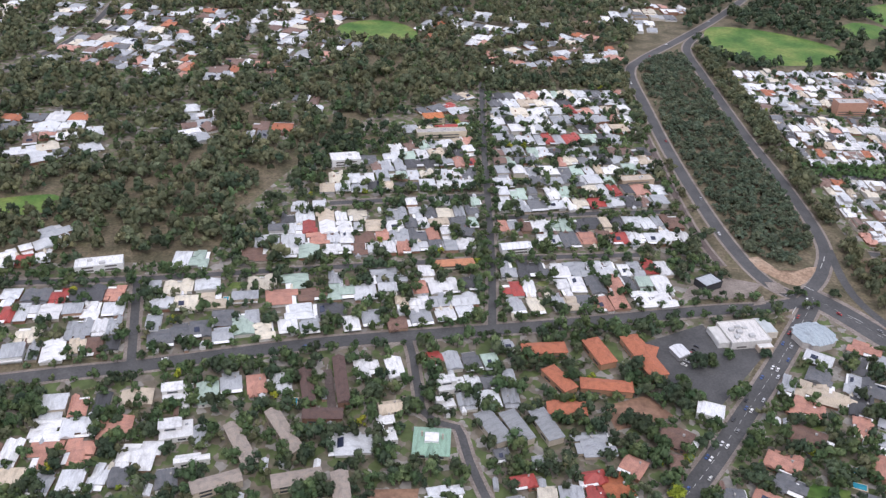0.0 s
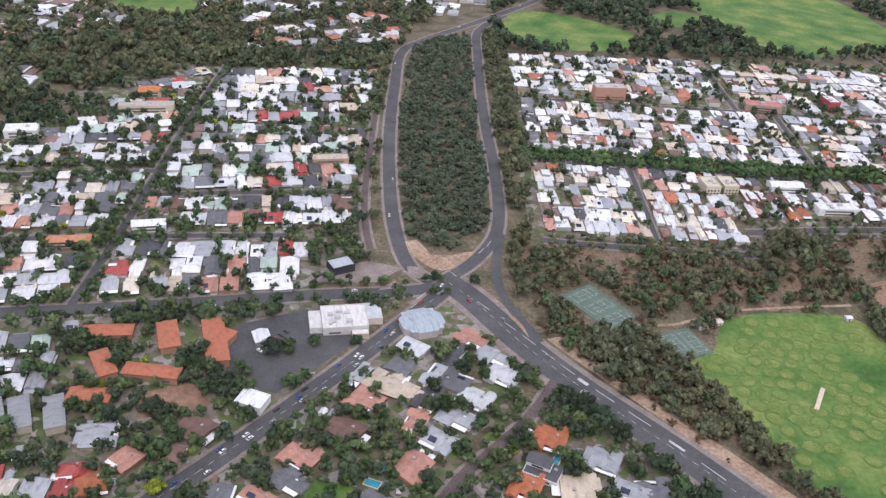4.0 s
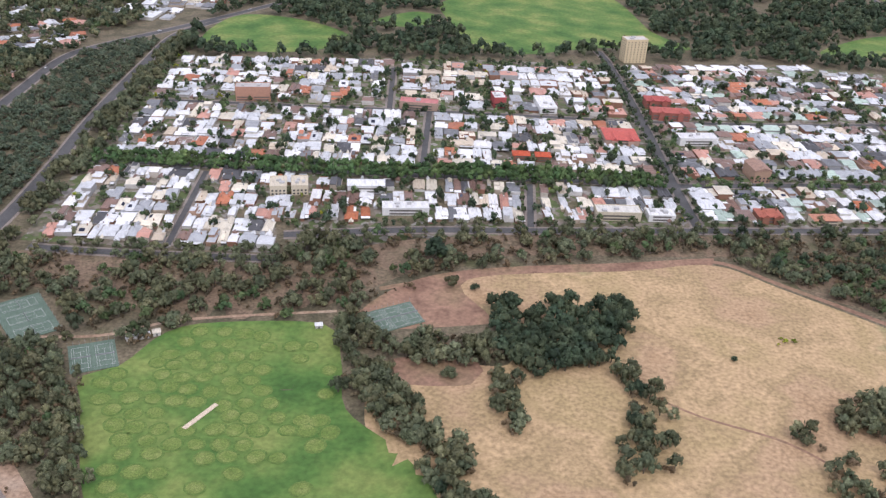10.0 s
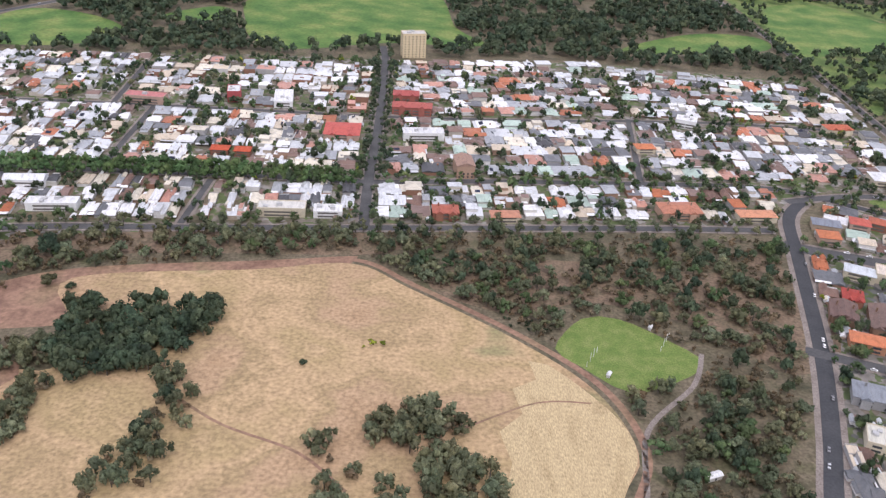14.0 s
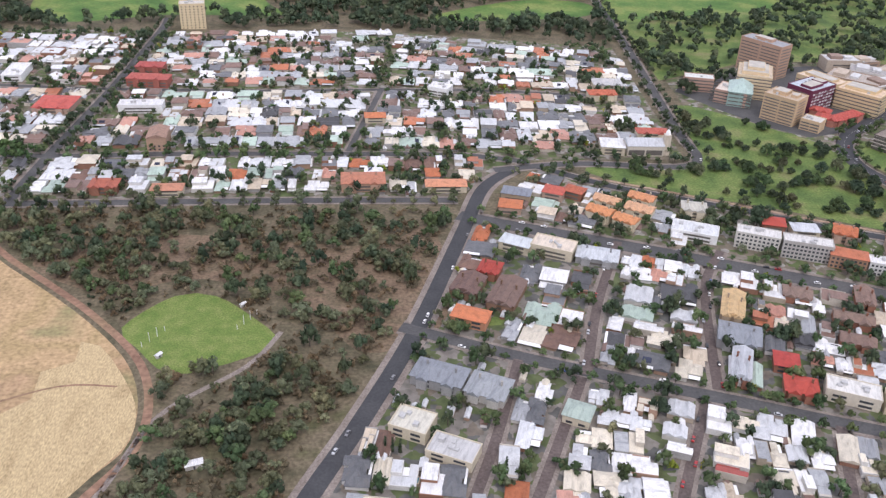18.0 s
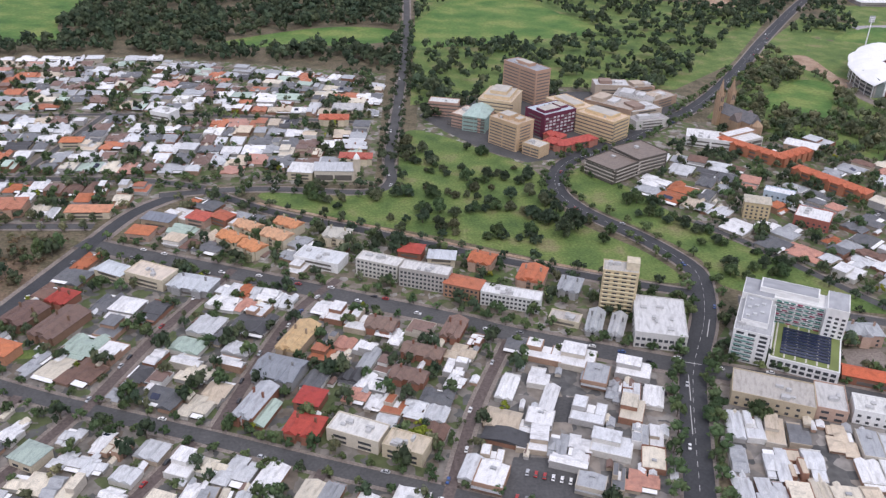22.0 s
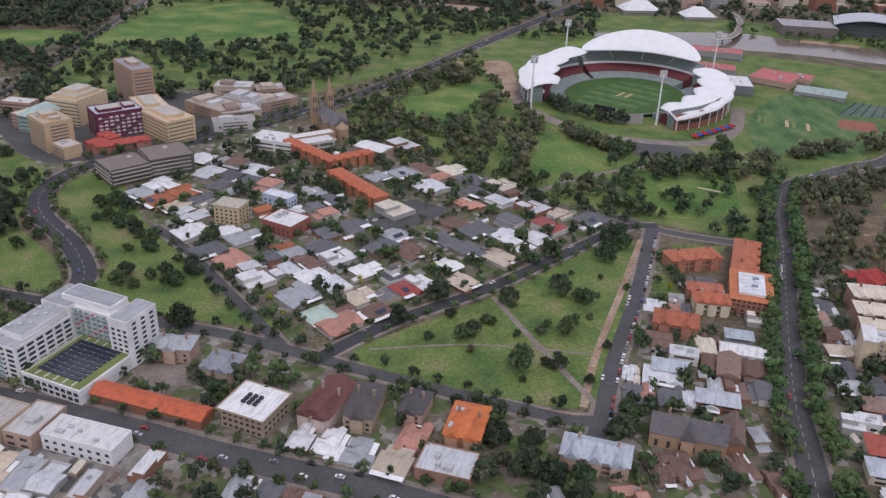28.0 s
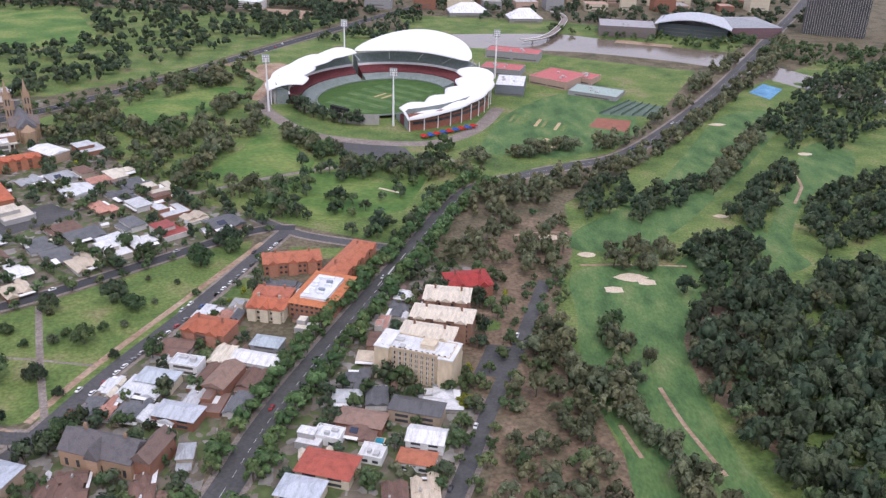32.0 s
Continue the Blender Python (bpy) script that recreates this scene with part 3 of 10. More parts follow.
sheet("car_park", [(1618, 478), (1652, 466), (1668, 500), (1650, 512), (1628, 512)], "asphalt", 0.1, "asphalt car park with marked bays", "car park", False, bit=1)
sheet("car_park", [(1955, 822), (1998, 870), (2030, 850), (1985, 802)], "asphalt", 0.1, "asphalt car park among houses", "car park", False, bit=1)
sheet("car_park", [(1650, 541), (1665, 541), (1675, 563), (1657, 564)], "asphalt", 0.1, "asphalt yard behind the shops", "car park", False, bit=1)
sheet("sand_pad", [(132, 428), (175, 444), (160, 465), (128, 452)], "redsoil", 0.1, "cleared lot of orange soil", "ground", False, bit=1)
sheet("sand_pad", [(-30, 350), (0, 350), (2, 372), (-28, 370)], "redsoil", 0.1, "cleared lot of pink soil", "ground", False, bit=1)
sheet("court_yard", [(1845, 597), (1878, 600), (1872, 620), (1846, 618)], "paving", 0.1, "pink gravel courtyard", "courtyard", False, bit=1)
sheet("car_park", [(2318, 636), (2334, 632), (2342, 665), (2328, 668)], "asphalt", 0.1, "asphalt car park beside the flats", "car park", False, bit=1)
sheet("lawn_patch", [(238, 366), (264, 362), (272, 382), (246, 388)], "turf", 0.1, "private lawn court behind a villa", "lawn", False, bit=4)
for x, y, r in ((273, 440, 7), (328, 414, 7), (300, 462, 8), (345, 470, 9), (352, 430, 6), (228, 402, 8), (322, 376, 7), (410, 440, 8), (-60, 590, 7), (-150, 580, 7), (20, 590, 6), (100, 600, 6), (1340, 596, 7), (1630, 700, 8), (2060, 556, 12), (2196, 704, 9), (2330, 690, 10), (1545, 722, 8)):
    sheet("lawn_patch", [(x + r * math.cos(a) * (1 + 0.3 * math.sin(2 * a + x)), y + 0.8 * r * math.sin(a)) for a in (0.3, 1.2, 2.4, 3.4, 4.3, 5.5)], "lawn", 0.09, "small green garden lawn beside a villa", "lawn", False, bit=4)
for q in ([(1890, 1070), (2010, 985), (2062, 905), (2190, 842), (2285, 800), (2350, 955), (2480, 1045), (2560, 1180), (2660, 1370), (2420, 1478), (2200, 1600), (2080, 1420), (1985, 1230)], [(1562, 1080), (1700, 1165), (1880, 1170), (1990, 1300), (2180, 1660), (1560, 1720)], [(2290, 1500), (2480, 1590), (2740, 1470), (2800, 1560), (2500, 1680), (2250, 1700)]):
    sheet("parkland", q, "lawn", 0.03, "mown parkland grass between trees", "grass", False)
road("stadium_link", [(2130, 1240), (2060, 1330), (2030, 1345)], 10, "dirt", verge=0, label="pale paved plaza leading to the stadium")
road("gravel_walk", [(2094, 588), (2110, 640), (2142, 722), (2174, 806)], 4.5, "dirt", verge=0, label="pinkish gravel footpath along the lawn")
road("gravel_walk_south", [(1978, 612), (2031, 595), (2090, 580)], 3.5, "dirt", verge=0, label="pinkish gravel footpath along the lawn")
road("gravel_walk_gardens", [(1440, 818), (1533, 781), (1619, 745), (1718, 709)], 3.5, "dirt", verge=0, label="pinkish gravel footpath along the gardens")
sheet("paddock", [(705, 545), (782, 545), (838, 530), (843, 470), (856, 420), (850, 345), (750, 345), (738, 430), (714, 480)], "drygrass", 0.1, "bare paddock with thin dry grass", "ground", bit=8)
for q in ([(1608, 500), (1712, 478), (1735, 585), (1640, 612)], [(1590, 395), (1690, 395), (1708, 440), (1605, 470)], [(1720, 420), (1900, 420), (1880, 540), (1757, 578)]):
    sheet("paved_yards", q, "paleyard", 0.05, "pale concrete yards and lanes between the shops", "yard", False)
sheet("soil_pad", [(702, 554), (760, 555), (756, 527), (701, 530)], "redsoil", 0.13, "pinkish bare soil pad beside the hedge", "ground", bit=8)
sheet("stadium_plaza", [(2081, 1345), (2114, 1360), (2120, 1300), (2118, 1206), (2098, 1191), (2101, 1272), (2087, 1307)], "dirt", 0.12, "pale tan paved plaza beside the stadium", "plaza", bit=1)
sheet("car_park", [(2205, 1054), (2220, 1003), (2257, 1003), (2285, 1010), (2275, 1045), (2234, 1056)], "asphalt", 0.1, "asphalt car park below the stadium trees", "car park", False, bit=1)
road("field_track", [(868, 520), (900, 496), (946, 474), (975, 445)], 2, "redsoil", verge=0, label="faint track worn in the dry field")
road("grass_track", [(1040, 498), (1086, 523), (1120, 524)], 1.5, "redsoil", verge=0, lift=0.2, label="faint track through tall grass")
sheet("forecourt", [(1572, 1046), (1600, 1000), (1638, 950), (1676, 922), (1706, 934), (1740, 950), (1800, 990), (1880, 1100), (1860, 1150), (1760, 1150), (1680, 1130), (1590, 1076)], "asphalt", 0.06, "grey asphalt yards and drives about the hospital", "forecourt", False)
LAWN = "mown park lawn, green with worn yellow patches"
sheet("gardens_lawn", [(1440, 838), (1545, 850), (1562, 1000), (1652, 936), (1684, 895), (1700, 805), (1750, 745), (1766, 700), (1701, 716), (1588, 765), (1480, 802)], "lawn", 0.08, LAWN, "grass", bit=8)
sheet("hillside_lawn", [(1708, 880), (1722, 828), (1764, 776), (1790, 735), (1794, 698), (1850, 672), (1918, 662), (1890, 692), (1836, 755), (1796, 806), (1760, 872), (1730, 915)], "lawn", 0.08, LAWN, "grass", bit=8)
sheet("square_lawn", [(1965, 637), (1998, 666), (2055, 710), (2156, 806), (2160, 770), (2104, 593), (2086, 586), (2031, 601), (1984, 618)], "lawn", 0.1, LAWN, "grass", bit=8)
for q in ([(2116, 1007), (2138, 1063), (2192, 989), (2162, 954), (2114, 936), (2104, 970)], [(2176, 939), (2211, 965), (2255, 940), (2293, 962), (2282, 900), (2270, 872), (2214, 851), (2186, 873)], [(1972, 1129), (2058, 1237), (2090, 1211), (2022, 1078)], [(2200, 1460), (2300, 1545), (2360, 1500), (2330, 1440)]):
    sheet("oval_lawn", q, "turf", 0.08, "green lawn among trees near the stadium", "grass", bit=4)
sheet("practice_ground", [(2349, 1049), (2392, 1185), (2474, 1271), (2536, 1224), (2515, 1106), (2473, 1057), (2422, 1027), (2373, 1033)], "fairway", 0.1, "green practice ground with pale cricket strips", "grass", bit=4)
for k in range(9):
    x, y = 2386 + k * 6.6, 1164 - k * 4.0
    sheet("wicket_strip", [(x, y - 14), (x + 3.4, y - 16), (x + 13, y + 11), (x + 9.6, y + 13)], ("fairway", "gold", "lawn")[k % 3 if k > 2 else 2], 0.18, "pale worn wicket strip", "grass", False)
for k in range(4):
    x, y = 2402 + k * 6, 1083 - k * 4.5
    sheet("wicket_strip", [(x, y - 11), (x + 4.4, y - 14), (x + 16, y + 10), (x + 11.6, y + 13)], "gold" if k % 2 else "lawn", 0.18, "pale worn wicket strip", "grass", False)
sheet("wicket_strip", [(2253, 926), (2254, 929), (2274, 918), (2273, 915)], "sand", 0.2, "pale synthetic practice pitch", "grass", False)
sheet("river", [(2260, 1540), (2331, 1562), (2479, 1580), (2562, 1555), (2730, 1455), (2863, 1270), (3100, 1130), (3070, 1090), (2833, 1205), (2700, 1381), (2546, 1462), (2419, 1480), (2300, 1490)], "water", 0.06, "brown river water", "water", bit=4)
sheet("rough", [(2380, 500), (2372, 700), (2398, 800), (2410, 900), (2560, 1085), (2700, 1290), (2850, 1420), (3050, 1420), (2860, 960), (2700, 700), (2500, 470)], "lawn", 0.04, "rough grass of the golf course", "grass", False)
for q in ([(2398, 769), (2477, 776), (2464, 705), (2447, 676), (2442, 616), (2442, 573), (2446, 520), (2390, 520), (2387, 577), (2378, 621), (2387, 703)], [(2409, 840), (2499, 948), (2627, 1166), (2702, 1174), (2618, 1029), (2535, 906), (2466, 820), (2406, 803)], [(2463, 770), (2545, 856), (2558, 833), (2561, 782), (2502, 737), (2468, 716)],
          [(2568, 856), (2684, 1063), (2721, 1044), (2673, 948), (2625, 920), (2571, 822), (2570, 782), (2536, 772)]):
    sheet("fairway", q, "fairway", 0.1, "green golf fairway with mowing stripes", "grass", bit=4)
for x, y, r in ((2386, 827, 7), (2410, 796, 6), (2434, 759, 9), (2443, 752, 6), (2418, 740, 6), (2616, 1141, 7), (2671, 1038, 6), (2534, 875, 5), (2640, 1100, 4)):
    sheet("bunker", [(x + r * math.cos(a / 8 * 6.283) * (1.2 + 0.25 * math.sin(3 * a + x)), y + r * 0.8 * math.sin(a / 8 * 6.283)) for a in range(8)], "sand", 0.16, "pale sand bunker on the golf course", "bunker")
for pts in ([(2402, 778), (2440, 780), (2478, 778)], [(2638, 984), (2634, 960), (2630, 945), (2607, 904)], [(2419, 624), (2423, 591), (2432, 551)], [(2390, 590), (2392, 578), (2395, 564)], [(2373, 660), (2376, 650), (2380, 638)], [(2360, 830), (2386, 838), (2402, 836)]):
    road("golf_path", pts, 2.5, "dirt", verge=0, label="pale sandy golf path")
for q in ([(2330, 560), (2360, 650), (2378, 740), (2400, 800), (2404, 850), (2370, 870), (2340, 800), (2310, 700)], [(2310, 470), (2385, 500), (2380, 620), (2374, 680), (2345, 640)], [(2450, 600), (2440, 665), (2470, 720), (2500, 700), (2480, 640), (2470, 560)]):
    sheet("woodland_soil", q, "woodsoil", 0.05, "pinkish bare soil and dry litter under trees", "ground")
for q in ((445, 583, 58, 40, -52), (504, 545, 34, 36, 23), (703, 603, 42, 34, 25)):
    box_mark(*q, 1)

# ---- houses ----
def hip(V, F, x0, y0, x1, y1, z, h, o=0.5):
    """A hipped roof with eaves and fascia."""
    x0, y0, x1, y1 = x0 - o, y0 - o, x1 + o, y1 + o
    n, w, d = len(V), x1 - x0, y1 - y0
    V += [(x0, y0, z - 0.25), (x1, y0, z - 0.25), (x1, y1, z - 0.25), (x0, y1, z - 0.25), (x0, y0, z), (x1, y0, z), (x1, y1, z), (x0, y1, z)]
    k = min(w, d) / 2
    V += [(x0 + w / 2, y0 + k, z + h), (x0 + w / 2, y1 - k, z + h)] if d >= w else [(x0 + k, y0 + d / 2, z + h), (x1 - k, y0 + d / 2, z + h)]
    F += [tuple(n + i for i in f) for f in ((3, 2, 1, 0), (0, 1, 5, 4), (1, 2, 6, 5), (2, 3, 7, 6), (3, 0, 4, 7))]
    F += [tuple(n + i for i in f) for f in (((4, 5, 8), (5, 6, 9, 8), (6, 7, 9), (7, 4, 8, 9)) if d >= w else ((4, 5, 9, 8), (5, 6, 9), (6, 7, 8, 9), (7, 4, 8)))]


def gable(V, F, x0, y0, x1, y1, z, h, o=0.4, along="y", t=0.22):
    """A gabled roof, solid, with its ridge along x or y."""
    n = len(V)
    x0, y0, x1, y1 = x0 - o, y0 - o, x1 + o, y1 + o
    if along == "y":
        m = (x0 + x1) / 2
        V += [(x0, y0, z - t), (x1, y0, z - t), (x1, y1, z - t), (x0, y1, z - t), (x0, y0, z), (x1, y0, z), (x1, y1, z), (x0, y1, z), (m, y0, z + h), (m, y1, z + h)]
        q = ((3, 2, 1, 0), (0, 1, 5, 4), (1, 2, 6, 5), (2, 3, 7, 6), (3, 0, 4, 7), (4, 5, 8), (6, 7, 9), (5, 6, 9, 8), (7, 4, 8, 9))
    else:
        m = (y0 + y1) / 2
        V += [(x0, y0, z - t), (x1, y0, z - t), (x1, y1, z - t), (x0, y1, z - t), (x0, y0, z), (x1, y0, z), (x1, y1, z), (x0, y1, z), (x0, m, z + h), (x1, m, z + h)]
        q = ((3, 2, 1, 0), (0, 1, 5, 4), (1, 2, 6, 5), (2, 3, 7, 6), (3, 0, 4, 7), (4, 5, 9, 8), (5, 6, 9), (6, 7, 8, 9), (7, 4, 8))
    F += [tuple(n + i for i in f) for f in q]


def box(V, F, x0, y0, z0, x1, y1, z1):
    n = len(V)
    V += [(x0, y0, z0), (x1, y0, z0), (x1, y1, z0), (x0, y1, z0), (x0, y0, z1), (x1, y0, z1), (x1, y1, z1), (x0, y1, z1)]
    F += [tuple(n + i for i in f) for f in ((3, 2, 1, 0), (4, 5, 6, 7), (0, 1, 5, 4), (1, 2, 6, 5), (2, 3, 7, 6), (3, 0, 4, 7))]


def slope(V, F, x0, y0, x1, y1, z_front, z_back, t=0.18):
    """A lean-to roof that rises from y0 to y1."""
    n = len(V)
    V += [(x0, y0, z_front - t), (x1, y0, z_front - t), (x1, y1, z_back - t), (x0, y1, z_back - t), (x0, y0, z_front), (x1, y0, z_front), (x1, y1, z_back), (x0, y1, z_back)]
    F += [tuple(n + i for i in f) for f in ((3, 2, 1, 0), (4, 5, 6, 7), (0, 1, 5, 4), (1, 2, 6, 5), (2, 3, 7, 6), (3, 0, 4, 7))]


def shell(*ops):
    V, F = [], []
    for fn, *a in ops:
        if a and isinstance(a[-1], dict):
            fn(V, F, *a[:-1], **a[-1])
        else:
            fn(V, F, *a)
    return V, F


def kind_of_house(key, walls, roof, parts, roof_mat):
    """One house type: meshes that all houses of the type share."""
    return {"wall": mesh_of(key + "_wall", *shell(*walls), "wall"), "roof": mesh_of(key + "_roof", *shell(*roof), roof_mat),
            "parts": [(name, mesh_of(name, *shell(*ops), mat), label) for name, ops, mat, label in parts]}


def windows(y, xs, z=1.0, w=1.3, h=1.5):
    return [("window", [(box, x - w / 2, y - 0.06, z, x + w / 2, y + 0.1, z + h)], "glass", "") for x in xs]


def solar(x0, x1, s0, s1, y0, z0, k):
    """A dark panel array lying on a roof that rises k for each metre back from (y0, z0)."""
    def op(V, F):
        n = len(V)
        V += [(x, y0 + s, z0 + s * k + d) for d in (0.05, 0.2) for x, s in ((x0, s0), (x1, s0), (x1, s1), (x0, s1))]
        F += [tuple(n + i for i in f) for f in ((4, 5, 6, 7), (0, 1, 5, 4), (1, 2, 6, 5), (2, 3, 7, 6), (3, 0, 4, 7))]
    return ("solar_panel", [(op,)], "solar", "dark blue solar panels")


CH = ("chimney", [(box, 2.2, 1.0, 3, 3.0, 1.8, 6.6), (box, 2.1, 0.9, 6.4, 3.1, 1.9, 6.7)], "concrete", "rendered chimney")
TYPES = {}
for mat in ("roof", "tile"):
    TYPES["cottage_" + mat] = kind_of_house("cottage", [(box, -5.5, -6, -1, 5.5, 4, 3.2), (box, -4.5, 3.9, -1, 4.5, 8.5, 2.5)], [(hip, -5.5, -6, 5.5, 4, 3.2, 2.7), (slope, -4.8, 8.9, 4.8, 3.2, 2.4, 3.3)],
        [("verandah_roof", [(slope, -5.8, -8.6, 5.8, -6.2, 2.4, 2.95)], "white", "pale verandah roof"), CH, solar(-2.6, 2.4, 1.3, 3.9, -6.5, 3.2, 0.49)] + windows(-6, (-3.2, 3.2)), mat)
    TYPES["villa_" + mat] = kind_of_house("villa", [(box, -6, -5, -1, 6, 6, 3.3), (box, 1.0, -8, -1, 5.8, -4.9, 3.3)], [(hip, -6, -5, 6, 6, 3.3, 3.0), (gable, 1.0, -8.2, 5.8, -1.0, 3.35, 2.2)],
        [("verandah_roof", [(slope, -6.4, -7.4, 0.7, -5.2, 2.5, 3.0)], "white", "pale verandah roof"), CH] + [solar(-3.6, -0.4, 1.3, 4.2, -5.5, 3.3, 0.5)] + windows(-8, (3.4,)) + windows(-5, (-4, -1.5)), mat)
    TYPES["twin_" + mat] = kind_of_house("twin", [(box, -5.5, -7, -1, 5.5, 6, 3.4), (box, -5, 5.9, -1, 5, 9, 2.6)], [(gable, -5.5, -7, -0.02, 6, 3.4, 1.9, {"o": 0.25}), (gable, 0.3, -7, 5.6, 6, 3.42, 1.9, {"o": 0.25}), (slope, -5.2, 9.3, 5.2, 6.4, 2.5, 3.1)],
        [CH] + windows(-7, (-3, 3)), mat)
    TYPES["bungalow_" + mat] = kind_of_house("bungalow", [(box, -6.5, -5.5, -1, 6.5, 6.5, 3.1)], [(gable, -6.5, -5.5, 6.5, 6.5, 3.1, 2.6, {"along": "x"}), (gable, -5.5, -7.3, -0.5, 0, 2.9, 2.2)],
        [CH, ("carport_roof", [(slope, 6.9, -4, 9.8, 3, 2.4, 2.6)], "white", "flat metal carport roof")] + windows(-5.5, (1.8, 4.6)), mat)
    TYPES["two_storey_" + mat] = kind_of_house("two_storey", [(box, -5, -5.5, -1, 5, 5, 6.2), (box, -4, 4.9, -1, 4.6, 9, 3.0)], [(hip, -5, -5.5, 5, 5, 6.2, 2.5), (slope, -4.4, 9.4, 5, 5.1, 2.9, 3.8)],
        [("balcony", [(box, -5, -7, 2.8, 5, -5.52, 3.0), (box, -5, -7.05, 3.0, 5, -6.95, 3.9)], "white", "white railed balcony")] + windows(-5.5, (-3, 3)) + windows(-5.5, (-3, 3), 4.0), mat)
    TYPES["units_" + mat] = kind_of_house("units", [(box, -5, -13, -1, 5, 13, 3.2)], [(gable, -5, -13, 5, 13, 3.2, 2.0, {"o": 0.6})], windows(-13, (-2.5, 2.5)), mat)
    TYPES["ell_" + mat] = kind_of_house("ell", [(box, -6, -6, -1, 1, 8, 3.2), (box, 0.9, 0, -1, 7, 6, 3.2)], [(hip, -6, -6, 1, 8, 3.2, 2.4), (hip, -2.5, 0, 7, 6, 3.25, 2.2)],
        [("patio_roof", [(slope, 1.6, -3.6, 6.6, -0.6, 2.5, 2.8)], "white", "white patio roof")] + windows(-6, (-4, -1.2)), mat)
for mat in ("roof", "tile"):
    TYPES["manor_" + mat] = kind_of_house("manor", [(box, -6, -4, -1, 6, 6, 3.2), (box, -6, -7.5, -1, -1.5, -3.9, 3.2), (box, 2.5, 5.9, -1, 6, 9.5, 2.8), (box, -4, 5.9, -1, 1, 8.5, 2.5)],
        [(hip, -6, -4, 6, 6, 3.2, 2.6), (gable, -6, -7.7, -1.5, 0, 3.22, 2.2), (gable, 1.5, -5.5, 6, 1, 3.24, 2.0), (gable, 2.5, 2, 6, 9.7, 2.85, 1.5), (slope, -4.3, 8.9, 1.3, 5.7, 2.5, 3.1)],
        [("verandah_roof", [(slope, -1.2, -7.2, 6.4, -5.7, 2.4, 2.9)], "white", "pale verandah roof"), CH] + windows(-7.5, (-3.7,)), mat)
    TYPES["cluster_" + mat] = kind_of_house("cluster", [(box, -6.5, -7, -1, -0.5, 0, 3.0), (box, -1, -3, -1, 6.5, 4, 3.4), (box, -5, -0.1, -1, 1, 8.5, 2.8), (box, 2.5, 3.9, -1, 6.3, 7.5, 2.5)],
        [(hip, -6.5, -7, -0.5, 0, 3.0, 1.8), (hip, -1, -3, 6.5, 4, 3.4, 2.3), (hip, -5, -0.6, 1, 8.5, 2.85, 1.9), (slope, 2.2, 7.8, 6.6, 4.4, 2.4, 2.9)],
        [("patio_roof", [(slope, 0.2, -6.4, 6.0, -3.6, 2.4, 2.7)], "white", "white patio roof"), ("skylight", [(box, 2.2, 0.9, 5.2, 3.2, 1.7, 5.6)], "white", "white roof lantern")] + windows(-7, (-5, -2)), mat)
TYPES["court"] = kind_of_house("court", [(box, -6, -7, -1, 6, -1, 3.4), (box, -6, -0.99, -1, -1, 7, 5.8), (box, 2, -0.99, -1, 6, 7, 3.0), (box, -6.05, -1.05, 5.7, -0.95, -0.75, 6.3)], [(box, -5.6, -6.6, 3.41, 5.6, -1.3, 3.6), (box, -5.7, -0.7, 5.81, -1.3, 6.7, 6.0), (box, 2.3, -0.7, 3.01, 5.7, 6.7, 3.2)],
    [("parapet", [(box, -6.06, -7.06, 3.3, 6.06, -6.7, 3.9)], "wall", "white parapet"), ("air_conditioner", [(box, 3, 2, 3.2, 4.2, 3.2, 4.2), (box, -4, -4.5, 3.6, -2.6, -3.6, 4.5)], "steel", ""), ("patio_roof", [(slope, -0.9, 0, 1.9, 5, 2.5, 2.7)], "white", "white patio roof")] + windows(-7, (-3, 3), 0.8, 2.6), "roof")
TYPES["row"] = kind_of_house("row", [(box, -3.5, -8, -1, 3.5, 3, 3.8), (box, -3.2, 2.9, -1, 1.5, 9, 3.0)], [(gable, -3.5, -8, 3.5, 3, 3.8, 1.9, {"o": 0.15, "along": "x"}), (slope, -3.4, 9.3, 1.8, 3.2, 2.8, 3.6)],
    [("parapet", [(box, -3.7, -8.2, 3.2, 3.7, -7.95, 4.7)], "wall", "rendered parapet")] + windows(-8, (-1.6, 1.6)), "roof")
TYPES["flat"] = kind_of_house("flat", [(box, -6, -7, -1, 6, 7, 3.6), (box, -6, -1, 3.5, 2, 6.9, 6.6)], [(box, -5.7, -6.7, 3.6, 5.7, -1.02, 3.75), (box, -6.3, -1.3, 6.6, 2.3, 7.2, 6.9), (box, 2.35, -1, 3.62, 5.8, 6.8, 3.8)],
    [("parapet", [(box, -6.05, -7.1, 3.55, 6.05, -6.75, 4.1)], "wall", "white parapet"), ("air_conditioner", [(box, 3.2, 2, 3.7, 4.4, 3.2, 4.7)], "steel", "")] + windows(-7, (-3.5, 2), 1.0, 3.0) + windows(-1, (-2,), 4.2, 4.0), "roof")
TYPES["shop"] = kind_of_house("shop", [(box, -6, -11, -1, 6, 11, 4.5), (box, -6.12, -11, 4.3, -5.85, 11, 5.1), (box, 5.85, -11, 4.3, 6.12, 11, 5.1)], [(gable, -5.8, -10.6, 5.8, 10.8, 4.6, 0.9, {"o": -0.05})],
    [("parapet", [(box, -6.1, -11.15, 4.3, 6.1, -10.8, 5.9)], "wall", "rendered parapet"), ("roof_vent", [(box, -1.2, 3, 5.0, 1.2, 5, 6.4)], "steel", "roof ventilator"), ("awning", [(box, -6, -13.4, 3.2, 6, -11.2, 3.4)], "steel", "street awning")] + windows(-11, (-3, 3), 0.6, 3.0, 2.0), "roof")

